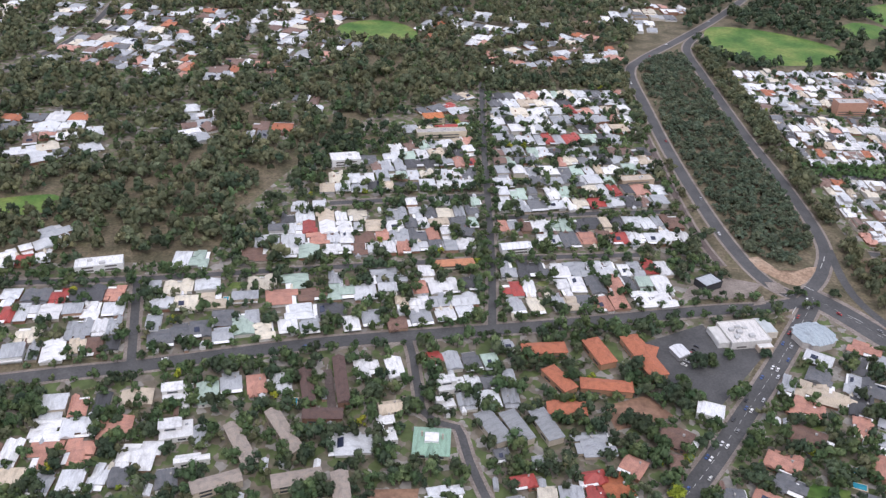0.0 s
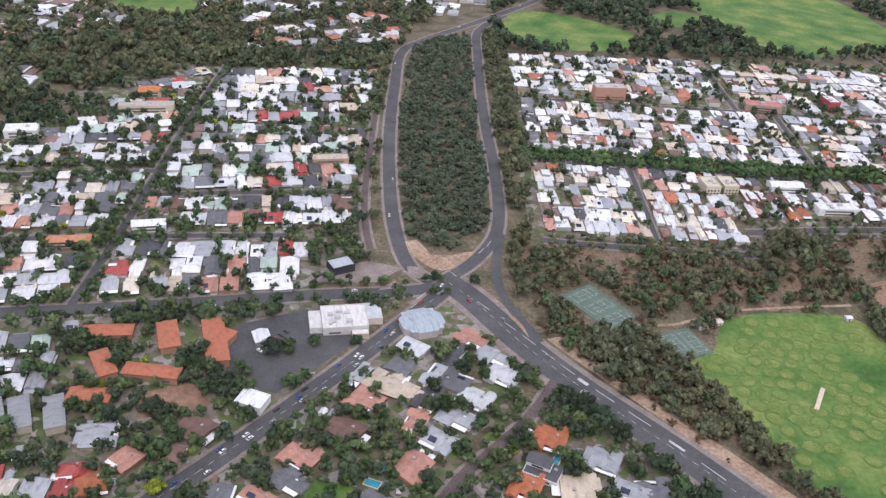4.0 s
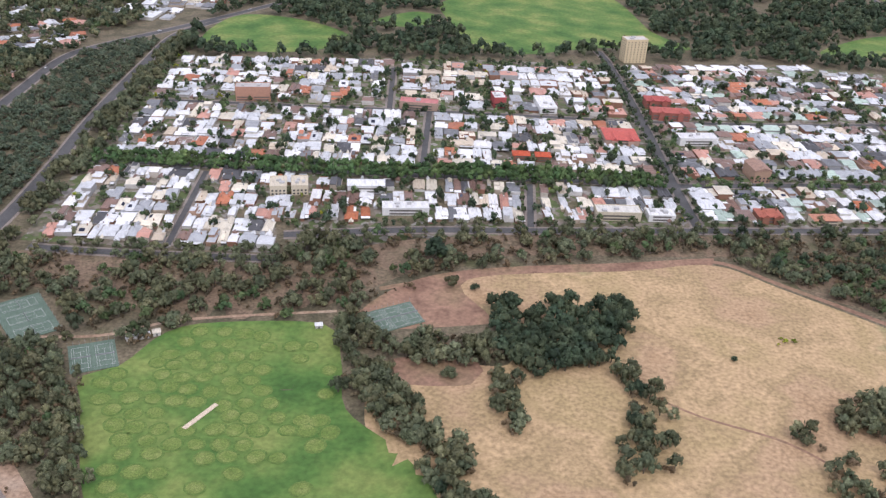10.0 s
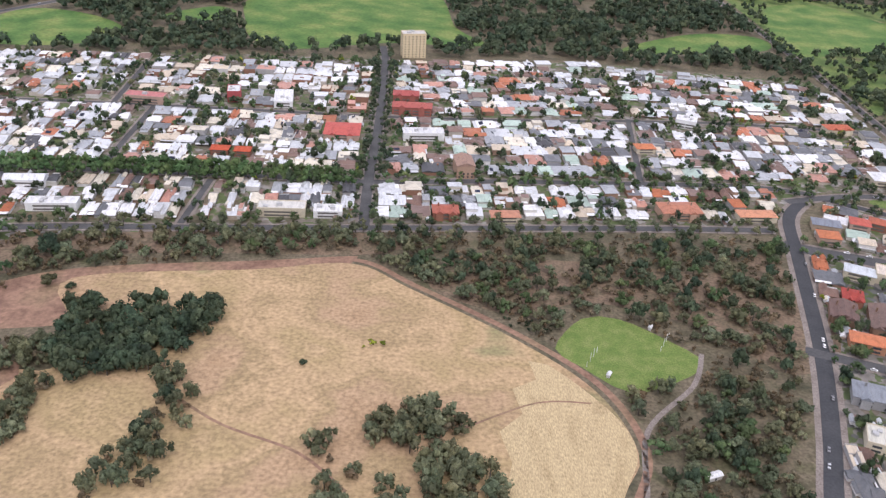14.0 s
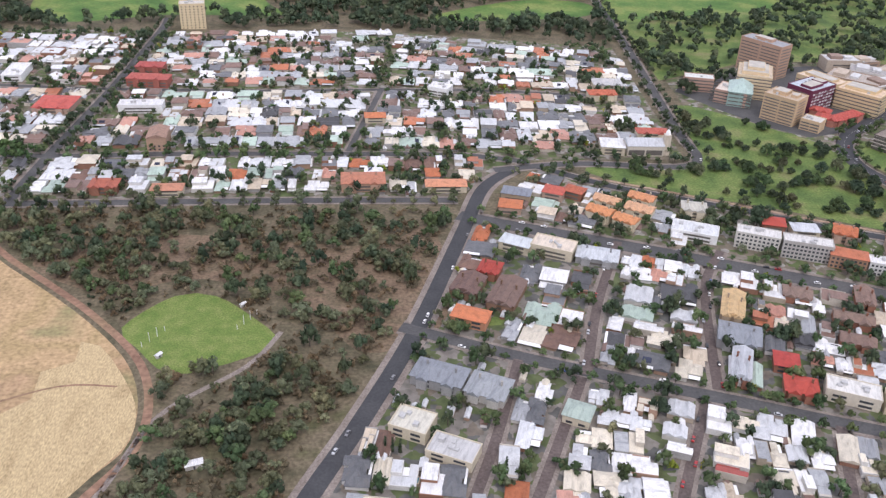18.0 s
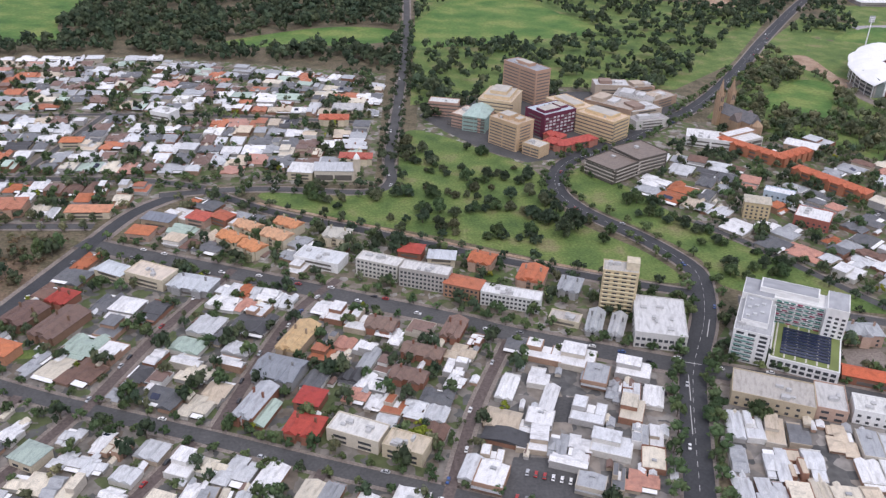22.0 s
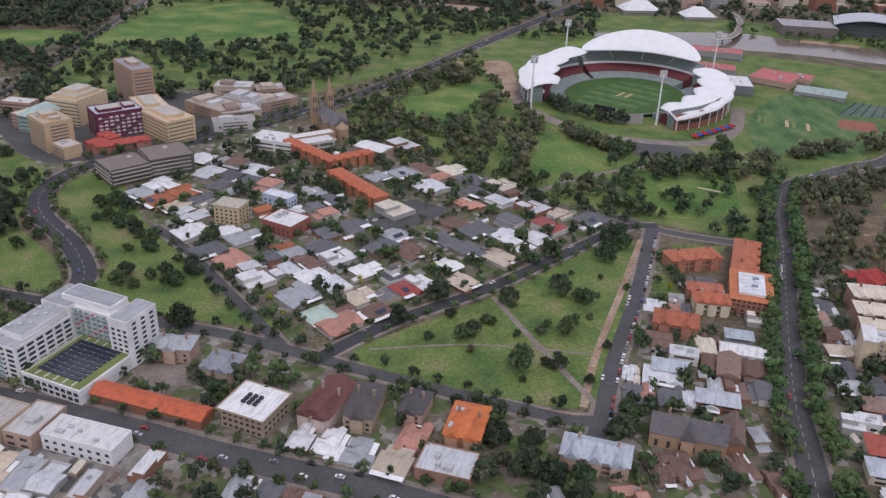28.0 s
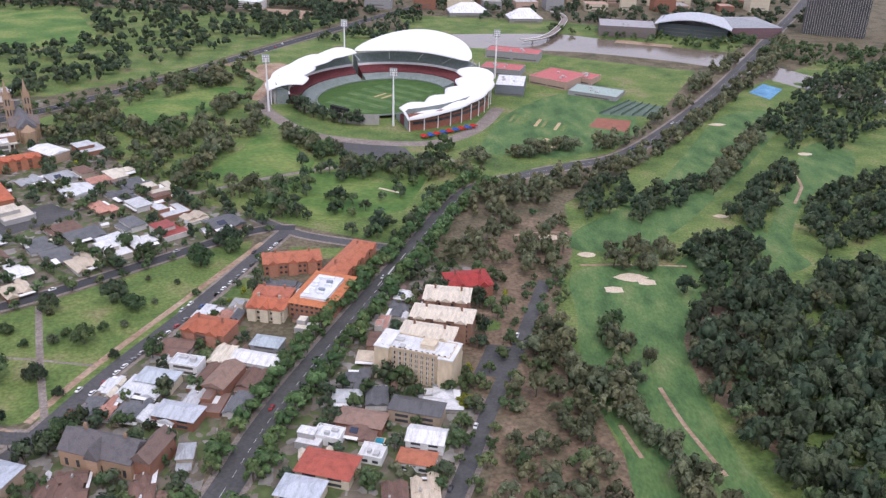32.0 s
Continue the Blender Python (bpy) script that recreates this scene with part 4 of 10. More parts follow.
TONE = {"white": (0.75, 0.75, 0.757), "pale": (0.6, 0.615, 0.635), "grey": (0.36, 0.375, 0.395), "slate": (0.15, 0.155, 0.165), "dark": (0.07, 0.07, 0.075), "terracotta": (0.43, 0.15, 0.075), "orange": (0.58, 0.17, 0.06), "red": (0.36, 0.06, 0.05), "brown": (0.2, 0.125, 0.1), "beige": (0.56, 0.47, 0.36), "green": (0.4, 0.5, 0.43), "cream": (0.66, 0.6, 0.49), "rose": (0.5, 0.26, 0.2)}
SAY = {"white": "white metal", "pale": "pale grey metal", "grey": "mid-grey metal", "slate": "slate-grey", "dark": "near-black", "terracotta": "terracotta tile", "orange": "bright orange tile", "red": "red", "brown": "brown tile", "beige": "beige", "green": "pale green metal", "cream": "cream", "rose": "faded pink-red"}
WALLS = [(0.55, 0.5, 0.43), (0.62, 0.6, 0.56), (0.38, 0.25, 0.18), (0.45, 0.38, 0.3), (0.3, 0.16, 0.11), (0.68, 0.67, 0.65), (0.42, 0.41, 0.4)]
WSAY = ["sandstone", "cream rendered", "brown brick", "weathered stone", "red brick", "white rendered", "grey rendered"]
rng = random.Random(7)
KIND = {"cottage": "cottage", "villa": "villa", "twin": "gabled_house", "bungalow": "bungalow", "two_storey": "two_storey_house", "units": "unit_block", "ell": "courtyard_house", "row": "row_house", "flat": "modern_house", "manor": "villa", "cluster": "house", "court": "modern_house", "shop": "shop"}
JOINED = []
CACHE = {}


def arrays(me):
    """Vertices and faces of a mesh as lists, kept for joining."""
    if me.name not in CACHE:
        CACHE[me.name] = (np.array([v.co[:] for v in me.vertices]), [tuple(p.vertices) for p in me.polygons])
    return CACHE[me.name]


def join_houses(label):
    """All houses laid out since the last call, as one mesh of walls and roofs in their own paint."""
    V, F, slot, paint, n = [], [], [], [], 0
    for m, parts in JOINED:
        r = np.array(m)
        for me, k, col in parts:
            v, f = arrays(me)
            V.append(v @ r[:3, :3].T + r[:3, 3])
            F += [tuple(i + n for i in q) for q in f]
            slot += [k] * len(f)
            paint += [col] * sum(len(q) for q in f)
            n += len(v)
    if not V:
        return
    me = bpy.data.meshes.new("far_houses")
    me.from_pydata(np.concatenate(V).tolist(), [], F)
    me.materials.append(M["far_wall"]), me.materials.append(M["far_roof"])
    me.polygons.foreach_set("material_index", slot)
    at_ = me.color_attributes.new("paint", "FLOAT_COLOR", "CORNER")
    at_.data.foreach_set("color", np.array(paint, np.float32).ravel())
    me.update()
    tagged(new("far_houses", me), label, "houses", kind="stuff")
    JOINED.clear()


def house(x, y, turn, typ, tone, size=(1, 1, 1), wall=0, near=True, group="houses of the suburb", name="house", label="", storeys=""):
    """A house at (x, y): its walls, with roof, chimney, verandah and windows as parts."""
    if typ + "_tile" in TYPES:
        typ += "_tile" if tone in ("terracotta", "orange", "brown", "rose", "slate") else "_roof"
    t = TYPES[typ]
    c = TONE[tone]
    k = 0.86 + 0.28 * rng.random()
    shade = tuple(min(0.8, v * k) for v in c)
    box_mark(x, y, 11 * size[0], 14 * size[1], turn)
    if not near:
        JOINED.append((at(x, y, 0, turn, size), [(t["wall"], 0, (*WALLS[wall], 1)), (t["roof"], 1, (*shade, 1))] + [(me, 0, (0.03, 0.035, 0.06, 1) if pn == "solar_panel" else (0.62, 0.63, 0.64, 1) if "_roof" in pn or pn == "skylight" else (*WALLS[wall], 1)) for pn, me, lb in t["parts"] if pn in ("chimney", "parapet", "verandah_roof", "patio_roof", "air_conditioner", "roof_vent", "skylight") or (pn == "solar_panel" and rng.random() < 0.25)]))
        return
    ob = new(name, t["wall"])
    ob.matrix_basis = at(x, y, 0, turn, size)
    ob.color = (*WALLS[wall], 1)
    shape = typ.split("_roof")[0].split("_tile")[0].replace("_", "-")
    tagged(ob, label or f"{WSAY[wall]} {shape} house with a {SAY[tone]} roof", "house" if name == "house" else name.replace("_", " "), group)
    piece("roof", t["roof"], ob, f"{SAY[tone]} roof", shade)
    if near:
        for pn, me, lb in t["parts"]:
            if pn == "solar_panel" and rng.random() > 0.3:
                continue
            if pn in ("window", "skylight", "chimney", "air_conditioner") and near != "full":
                continue
            piece(pn, me, ob, lb, WALLS[wall])
    return ob


MIXES = {"leafy": ("white pale pale grey grey slate slate dark brown rose green cream white white pale beige grey red", "cottage villa twin bungalow ell two_storey units manor cluster manor cluster"),
         "old": ("white white pale pale pale grey grey slate cream beige rose terracotta pale white brown dark cream pale", "cottage cottage twin row row flat ell villa cluster cluster court manor"),
         "rich": ("slate slate grey brown brown terracotta rose dark beige pale", "villa bungalow ell two_storey manor cluster manor"),
         "city": ("white white pale pale pale grey cream white beige grey slate rose", "shop shop flat court twin row cluster"),
         "mixed": ("pale pale white white grey grey slate slate dark brown brown rose terracotta cream white beige green", "cottage villa twin two_storey ell row flat manor cluster manor cluster court"),
         "hill": ("pale pale white white grey grey slate slate slate dark brown brown rose rose terracotta cream beige", "cottage villa twin two_storey ell manor cluster manor cluster court"),
         "far": ("white pale pale grey grey slate white cream brown terracotta pale rose slate", "villa bungalow ell cottage")}


def fill(quad, cols, rows, mix, near=True, keep=0.95, jitter=1.0, group="houses of the suburb", cover=1.0):
    """Lays out a block: rows of uneven lots between its four corners (front left, front right, back right, back left)."""
    a, b, c, d = [Vector(p) for p in quad]
    tones, types = (s.split() for s in MIXES[mix])
    for j in range(rows):
        v = (j + 0.5) / rows
        l, r = a.lerp(d, v), b.lerp(c, v)
        ld = ((d - a).length + (c - b).length) / 2 / rows
        ang = math.degrees(math.atan2(r.y - l.y, r.x - l.x))
        lots = [rng.uniform(0.62, 1.5) for _ in range(max(1, cols + rng.choice((-1, 0, 0, 1))))]
        total, run = sum(lots), 0.0
        for lot in lots:
            lw = (r - l).length * lot / total
            p = l.lerp(r, (run + lot / 2) / total) + Vector((rng.uniform(-jitter, jitter) * 0.7, rng.uniform(-jitter, jitter) * 1.6))
            run += lot
            typ, tone, wl = rng.choice(types), rng.choice(tones), rng.randrange(7)
            if rng.random() > keep:
                continue
            bw, bd = {"row": (7.2, 17), "shop": (12.3, 22.5), "units": (11, 27)}.get(typ, (12.5, 15))
            sx, sy = lw * cover * rng.uniform(0.86, 1.04) / bw, ld * cover * rng.uniform(0.72, 1.02) / bd
            turn = ang + (180 if j % 2 and rows > 1 else 0) + rng.uniform(-3, 3)
            if bw / bd > 0.6 and rng.random() < 0.35:
                turn += 90
                sx, sy = ld * cover * 0.95 / bw, lw * cover * 0.95 / bd
            sx, sy = min(max(sx, 0.55), 1.9), min(max(sy, 0.55), 1.9)
            hw, hd = bw * sx * 0.36, bd * sy * 0.36
            cs, sn = math.cos(radians(turn)), math.sin(radians(turn))
            if all(free(p.x + u * cs - w * sn, p.y + u * sn + w * cs, 7) for u, w in ((0, 0), (hw, hd), (-hw, hd), (hw, -hd), (-hw, -hd))):
                house(p.x, p.y, turn, typ, tone, (sx, sy, rng.uniform(0.75, 1.02)), wl, near, group, KIND[typ])
            if rng.random() < 0.55:
                # a shed, garage or lean-to behind the house
                q = p + Vector((rng.uniform(-0.4, 0.4) * lw, (0.46 if turn < 90 else -0.46) * ld))
                if free(q.x, q.y, 7):
                    JOINED.append((at(q.x, q.y, 0, ang, (rng.uniform(0.25, 0.45), rng.uniform(0.2, 0.35), 0.7)), [(TYPES["units_roof"]["wall"], 0, (*WALLS[wl], 1)), (TYPES["units_roof"]["roof"], 1, (*TONE[rng.choice(("white", "pale", "grey", "brown", "cream"))], 1))]))

# ---- trees ----
def ico(n):
    bm = bmesh.new()
    bmesh.ops.create_icosphere(bm, subdivisions=n, radius=1)
    v, t = np.array([v.co[:] for v in bm.verts]), np.array([[v.index for v in f.verts] for f in bm.faces])
    bm.free()
    return v, t


ICO = {1: ico(1)}


def crown_shape(seed, boughs, leaves, leaf, flat=0.85, spiky=0.0):
    """Vertices and triangles of one crown of radius 1 that stands on z = 0: uneven boughs, each a small core under a coat of loose leaf tufts."""
    r = random.Random(seed)
    V, T, n = [], [], 0
    iv, it = ICO[1]
    lean = r.uniform(0, 6.283)
    for c in range(boughs):
        if spiky:
            cen, rad = np.array([r.uniform(-0.08, 0.08), r.uniform(-0.08, 0.08), 0.3 + 2.4 * c / boughs]), 0.5 * (1 - 0.7 * c / boughs)
        elif c == 0:
            cen, rad = np.array([0.16 * math.cos(lean), 0.16 * math.sin(lean), r.uniform(0.85, 1.1) * flat]), r.uniform(0.44, 0.56)
        else:
            a, d = c * 2.4 + r.uniform(-0.6, 0.6), r.uniform(0.38, 0.78)
            cen, rad = np.array([math.cos(a) * d, math.sin(a) * d, r.uniform(0.38, 1.12 - 0.35 * d) * flat]), r.uniform(0.27, 0.45)
        bulge = np.array([[r.uniform(0.7, 1.15)] for v in iv])
        V.append(iv * rad * 0.86 * bulge * np.array([[1, 1, 0.82]]) + cen), T.append(it + n)
        n += len(iv)
        for k in range(int(leaves * (1.5 if c == 0 and not spiky else 0.9))):
            u = np.array([r.gauss(0, 1), r.gauss(0, 1), r.gauss(0.35, 0.9)])
            u /= np.linalg.norm(u) + 1e-9
            p = cen + u * rad * r.uniform(0.78, 1.12) * np.array([1, 1, 0.86])
            w = u + np.array([r.gauss(0, 0.38), r.gauss(0, 0.38), r.gauss(0.2, 0.38)])
            e1 = np.cross(w, [r.gauss(0, 1), r.gauss(0, 1), r.gauss(0, 1)])
            e1 /= np.linalg.norm(e1) + 1e-9
            e2 = np.cross(w, e1)
            e2 /= np.linalg.norm(e2) + 1e-9
            s = leaf * r.uniform(0.6, 1.35)
            V.append(np.array([p + e1 * s, p - e1 * s * 0.6 + e2 * s * 0.8, p - e1 * s * 0.5 - e2 * s * 0.9]))
            T.append(np.array([[n, n + 1, n + 2]]))
            n += 3
    return np.concatenate(V), np.concatenate(T)


CROWNS = [crown_shape(s, 5, 17, 0.18, 0.9) for s in range(16)]
FAR_CROWNS = [crown_shape(40 + s, 3, 10, 0.24, 0.85) for s in range(16)]
HERO = [crown_shape(120 + s, 9, 62, 0.115, 0.95) for s in range(10)]
CYPRESS = [crown_shape(80 + s, 6, 22, 0.13, 1.0, 1.0) for s in range(3)]


def leaf_tint(r):
    """One tree's own shade: lighter or darker, towards olive or towards green."""
    k, g = r.uniform(0.74, 1.3), r.uniform(-1, 1)
    return (k * (1 + 0.13 * g), k * (1 + 0.02 * g), k * (1 - 0.03 * g), 1)


def tri_mesh(name, V, T, mat):
    me = bpy.data.meshes.new(name)
    me.vertices.add(len(V))
    me.vertices.foreach_set("co", np.ascontiguousarray(V, np.float32).ravel())
    me.loops.add(3 * len(T))
    me.loops.foreach_set("vertex_index", np.ascontiguousarray(T, np.int32).ravel())
    me.polygons.add(len(T))
    me.polygons.foreach_set("loop_start", np.arange(0, 3 * len(T), 3, dtype=np.int32))
    me.polygons.foreach_set("use_smooth", np.ones(len(T), bool))
    me.materials.append(mat)
    me.update(calc_edges=True)
    return me


def wood(spots, leaf, label, name="woodland", far=False):
    """Many trees in one mesh: spots of (x, y, crown radius, height scale)."""
    r = random.Random(len(spots) + len(leaf))
    vs, ts, cs, bark, n = [], [], [], [], 0
    for x, y, rad, hs in spots:
        rad *= 1.2
        hs *= 1.1
        v, t = r.choice(FAR_CROWNS if far else CROWNS)
        a = r.uniform(0, 6.283)
        rot = np.array([[math.cos(a), -math.sin(a), 0], [math.sin(a), math.cos(a), 0], [0, 0, 1]])
        w = (v @ rot.T) * [rad * r.uniform(0.8, 1.18), rad * r.uniform(0.85, 1.1), rad * hs] + [x, y, gz(x, y) + rad * 0.2]
        vs.append(w * S), ts.append(t + n), cs.append(np.tile(leaf_tint(r), (len(v), 1))), bark.append(np.zeros(len(t), np.int32))
        n += len(v)
        if not far:
            k = np.array([(math.cos(q) * rad * 0.07, math.sin(q) * rad * 0.07, z) for z in (-0.3, rad * 0.9) for q in (0, 2.1, 4.2)]) + [x, y, gz(x, y)]
            vs.append(k * S), ts.append(np.array([[0, 1, 4], [0, 4, 3], [1, 2, 5], [1, 5, 4], [2, 0, 3], [2, 3, 5]]) + n), cs.append(np.ones((6, 4))), bark.append(np.ones(6, np.int32))
            n += 6
    if not vs:
        return
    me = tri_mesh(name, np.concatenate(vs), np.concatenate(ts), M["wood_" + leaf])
    me.materials.append(M["bark"])
    me.polygons.foreach_set("material_index", np.concatenate(bark))
    at_ = me.color_attributes.new("paint", "FLOAT_COLOR", "POINT")
    at_.data.foreach_set("color", np.ascontiguousarray(np.concatenate(cs), np.float32).ravel())
    tagged(new(name, me), label, "trees", kind="stuff")


def scatter(poly, spacing, rad, seed, bits=7, hs=(0.85, 1.25), clear=0.5, over=False):
    """Spots for trees in a polygon, uneven, clear of roads, buildings and open turf."""
    r = random.Random(seed)
    xs, ys = [p[0] for p in poly], [p[1] for p in poly]
    out = []
    area = abs(sum(a[0] * b[1] - b[0] * a[1] for a, b in zip(poly, poly[1:] + poly[:1]))) / 2
    box_area = (max(xs) - min(xs)) * (max(ys) - min(ys))
    for _ in range(int(box_area / spacing ** 2)):
        x, y = r.uniform(min(xs), max(xs)), r.uniform(min(ys), max(ys))
        ins = False
        for (xa, ya), (xb, yb) in zip(poly, poly[1:] + poly[:1]):
            if (ya > y) != (yb > y) and x < (xb - xa) * (y - ya) / (yb - ya) + xa:
                ins = not ins
        k = r.uniform(*rad)
        g = noise.noise(Vector((x / 45, y / 45, seed)))
        if ins and g > -0.35 * clear - 0.15 and free(x, y, bits) and (over or free(x, y - k * 0.5, bits & 7) and free(x + k * 0.5, y, bits & 7) and free(x - k * 0.5, y, bits & 7)):
            out.append((x, y, k, r.uniform(*hs)))
    return out


TRUNKS = {}


def tree(x, y, rad, leaf="leafy", hs=1.0, label="", cyp=False, group="trees"):
    """A single tree: a tapered trunk with limbs, and a crown of foliage clumps."""
    r = random.Random(int(x * 7 + y * 13))
    i = r.randrange(3 if cyp else 10)
    key = ("cypress" if cyp else "crown", leaf, i)
    if key not in TRUNKS:
        v, t = (CYPRESS if cyp else HERO)[i]
        V, F = [], []
        for bx, by, bz, tx, ty, tz, w0, w1 in [(0, 0, -0.1, 0, 0, 0.75, 0.075, 0.04), (0, 0, 0.3, 0.35, 0.15, 0.8, 0.035, 0.015), (0, 0, 0.35, -0.3, 0.25, 0.85, 0.035, 0.015), (0, 0, 0.4, 0.05, -0.38, 0.8, 0.03, 0.012)]:
            n = len(V)
            V += [(bx + w0 * math.cos(q), by + w0 * math.sin(q), bz) for q in (0, 1.05, 2.1, 3.14, 4.2, 5.2)] + [(tx + w1 * math.cos(q), ty + w1 * math.sin(q), tz) for q in (0, 1.05, 2.1, 3.14, 4.2, 5.2)]
            F += [(n + k, n + (k + 1) % 6, n + 6 + (k + 1) % 6, n + 6 + k) for k in range(6)]
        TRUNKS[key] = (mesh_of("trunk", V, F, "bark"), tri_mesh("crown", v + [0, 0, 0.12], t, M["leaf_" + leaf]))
    trunk, crown = TRUNKS[key]
    ob = new("cypress" if cyp else "tree")
    ob.matrix_basis = at(x, y, 0, r.uniform(0, 360), (rad, rad, rad * hs))
    words = {"euc": "grey-green gum tree", "leafy": "leafy green street tree", "dark": "dense dark green tree", "olive": "silvery olive tree", "lime": "bright lime-green tree", "rust": "brownish autumn-leaved tree"}
    tagged(ob, label or words[leaf] + (" in lawn" if not free(x, y, 8) else " with an uneven rounded crown"), "tree", group)
    piece("trunk", trunk, ob)
    piece("crown", crown, ob, "", leaf_tint(r)[:3])
    return ob

# ---- larger buildings ----
PANE = mesh_of("pane", *shell((box, -0.5, -0.05, 0, 0.5, 0.05, 1)), "glass")
SLAB = mesh_of("slab", *shell((box, -0.5, -0.5, 0, 0.5, 0.5, 1)), "wall")


def frame_of(p0, p1):
    """Where a front edge from p0 to p1 begins, its turn and its length."""
    return math.degrees(math.atan2(p1[1] - p0[1], p1[0] - p0[0])), math.dist(p0, p1)


CHIMNEY = mesh_of("chimney", *shell((box, -0.6, -0.45, 0, 0.6, 0.45, 3), (box, -0.75, -0.6, 2.6, 0.75, 0.6, 2.85)), "wall")
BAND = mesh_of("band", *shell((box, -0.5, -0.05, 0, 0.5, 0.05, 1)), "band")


def panes(parent, face, u0, u1, z0, floors, bays, fh=3.1, w=1.7, h=1.6, name="window"):
    """Windows of one face: 'front' lies at v = face[1], sides at u = face[1]."""
    kind, k = face
    for f in range(floors):
        for b in range(bays):
            u = u0 + (u1 - u0) * (b + 0.5) / bays
            m = Matrix.Translation((u, k, z0 + f * fh)) if kind == "front" else Matrix.Translation((k, u, z0 + f * fh)) @ Matrix.Rotation(radians(90), 4, "Z")
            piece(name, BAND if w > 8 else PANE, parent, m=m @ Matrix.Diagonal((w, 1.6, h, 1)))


def building(name, p0, p1, depth, h, wall, roof, label, floors=0, bays=0, top="flat", rise=2.5, plant=0, side=0, ribs=0, overhang=0.0, roof_mat="", w=1.7, wh=1.6, fh=3.1, gables=0):
    """A building on the front edge p0 to p1, running back by depth: body, roof, windows, plant on the roof."""
    turn, n = frame_of(p0, p1)
    if p0[1] > 850 and bays > 2 and name != "tower_block":
        bays, w, side, wh = 2, n * 0.44, min(side, 1), min(wh, 1.25) if h > 12 else wh
    if p0[1] > 850 and h < 9 and bays > 1:
        bays, w = 1, n * 0.7
    elif p0[1] > 600 and h < 9 and bays > 1:
        bays, w = 1, n * 0.7
    elif h < 9 and bays > 2:
        bays, w = 2, n / 2 * 0.5
    if len(label.split()) < 4:
        label += " in a garden"
    ob = new(name, mesh_of(name + "_body", *shell((box, 0, 0, -2, n, depth, h)), "wall"))
    ob.matrix_basis = at(p0[0], p0[1], 0, turn)
    ob.color = (*wall, 1)
    tagged(ob, label, name.replace("_", " "))
    if top == "flat":
        r = shell((box, -overhang + 0.3, -overhang + 0.3, h + 0.01, n + overhang - 0.3, depth + overhang - 0.3, h + 0.3))
        piece("parapet", mesh_of("parapet", *shell((box, -0.15 - overhang, -0.15 - overhang, h - 0.3, n + 0.15 + overhang, 0.25 - overhang, h + 0.9), (box, -0.15 - overhang, depth - 0.25 + overhang, h - 0.3, n + 0.15 + overhang, depth + 0.15 + overhang, h + 0.9), (box, -0.15 - overhang, 0.26 - overhang, h - 0.3, 0.25 - overhang, depth - 0.26 + overhang, h + 0.9), (box, n - 0.25 + overhang, 0.26 - overhang, h - 0.3, n + 0.15 + overhang, depth - 0.26 + overhang, h + 0.9)), "wall"), ob, "", wall)
    elif top == "hip":
        r = shell((hip, 0, 0, n, depth, h, rise, 0.7))
    else:
        r = shell((gable, 0, 0, n, depth, h, rise, {"along": "x" if n >= depth else "y", "o": 0.5}))
    piece("roof", mesh_of("roof", *r, roof_mat or ("tile" if top != "flat" else "roof")), ob, "", roof)
    for g in range(gables):
        u = n * (g + 0.5) / gables
        s = min(3.4, n / gables * 0.36)
        piece("gable", mesh_of("gable", *shell((gable, u - s, -2.4, u + s, depth / 2, h + 0.1, rise * 0.92, {"along": "y", "o": 0.3})), roof_mat or "tile"), ob, "", roof)
        piece("bay", mesh_of("bay", *shell((box, u - s + 0.3, -2.3, -1, u + s - 0.3, 1, h), (gable, u - s + 0.35, -2.32, u + s - 0.35, 1, h, rise * 0.72, {"along": "y", "o": 0, "t": 0.05})), "wall"), ob, "", tuple(min(0.8, c * 1.12) for c in wall))
    if gables and p0[1] < 900:
        for u, v in ((0.22, 0.62), (0.8, 0.55)):
            piece("chimney", CHIMNEY, ob, "brick chimney", tuple(c * 0.8 for c in wall), Matrix.Translation((n * u, depth * v, h + 0.3)) @ Matrix.Diagonal((1, 1, (rise + 1.8) / 3, 1)))
    q = random.Random(int(p0[0]))
    for k in range(plant):
        a, b, c = q.uniform(1.5, 5), q.uniform(1.5, 4), q.uniform(0.9, 2.6)
        x, y = q.uniform(0.15, 0.75) * n, q.uniform(0.15, 0.75) * depth
        piece("roof_plant", SLAB, ob, "", (0.5, 0.5, 0.5), Matrix.Translation((x, y, h + 0.28)) @ Matrix.Diagonal((a, b, c, 1)))
    if floors:
        panes(ob, ("front", 0), 0.6, n - 0.6, 1.0, floors, bays, fh, w, wh)
        if side:
            panes(ob, ("side", n), 0.6, depth - 0.6, 1.0, floors, side, fh, min(w, depth / side * 0.85), wh)
            panes(ob, ("side", 0), 0.6, depth - 0.6, 1.0, floors, side, fh, min(w, depth / side * 0.85), wh)
    for k in range(ribs):
        piece("fin", SLAB, ob, "", (0.62, 0.6, 0.55), Matrix.Translation((n * (k + 0.5) / ribs, -0.35, 0)) @ Matrix.Diagonal((0.35, 0.6, h, 1)))
    c, s = math.cos(radians(turn)), math.sin(radians(turn))
    mark([(p0[0] + u * c - v * s, p0[1] + u * s + v * c) for u, v in ((-1, -1), (n + 1, -1), (n + 1, depth + 1), (-1, depth + 1))], 2)
    return ob


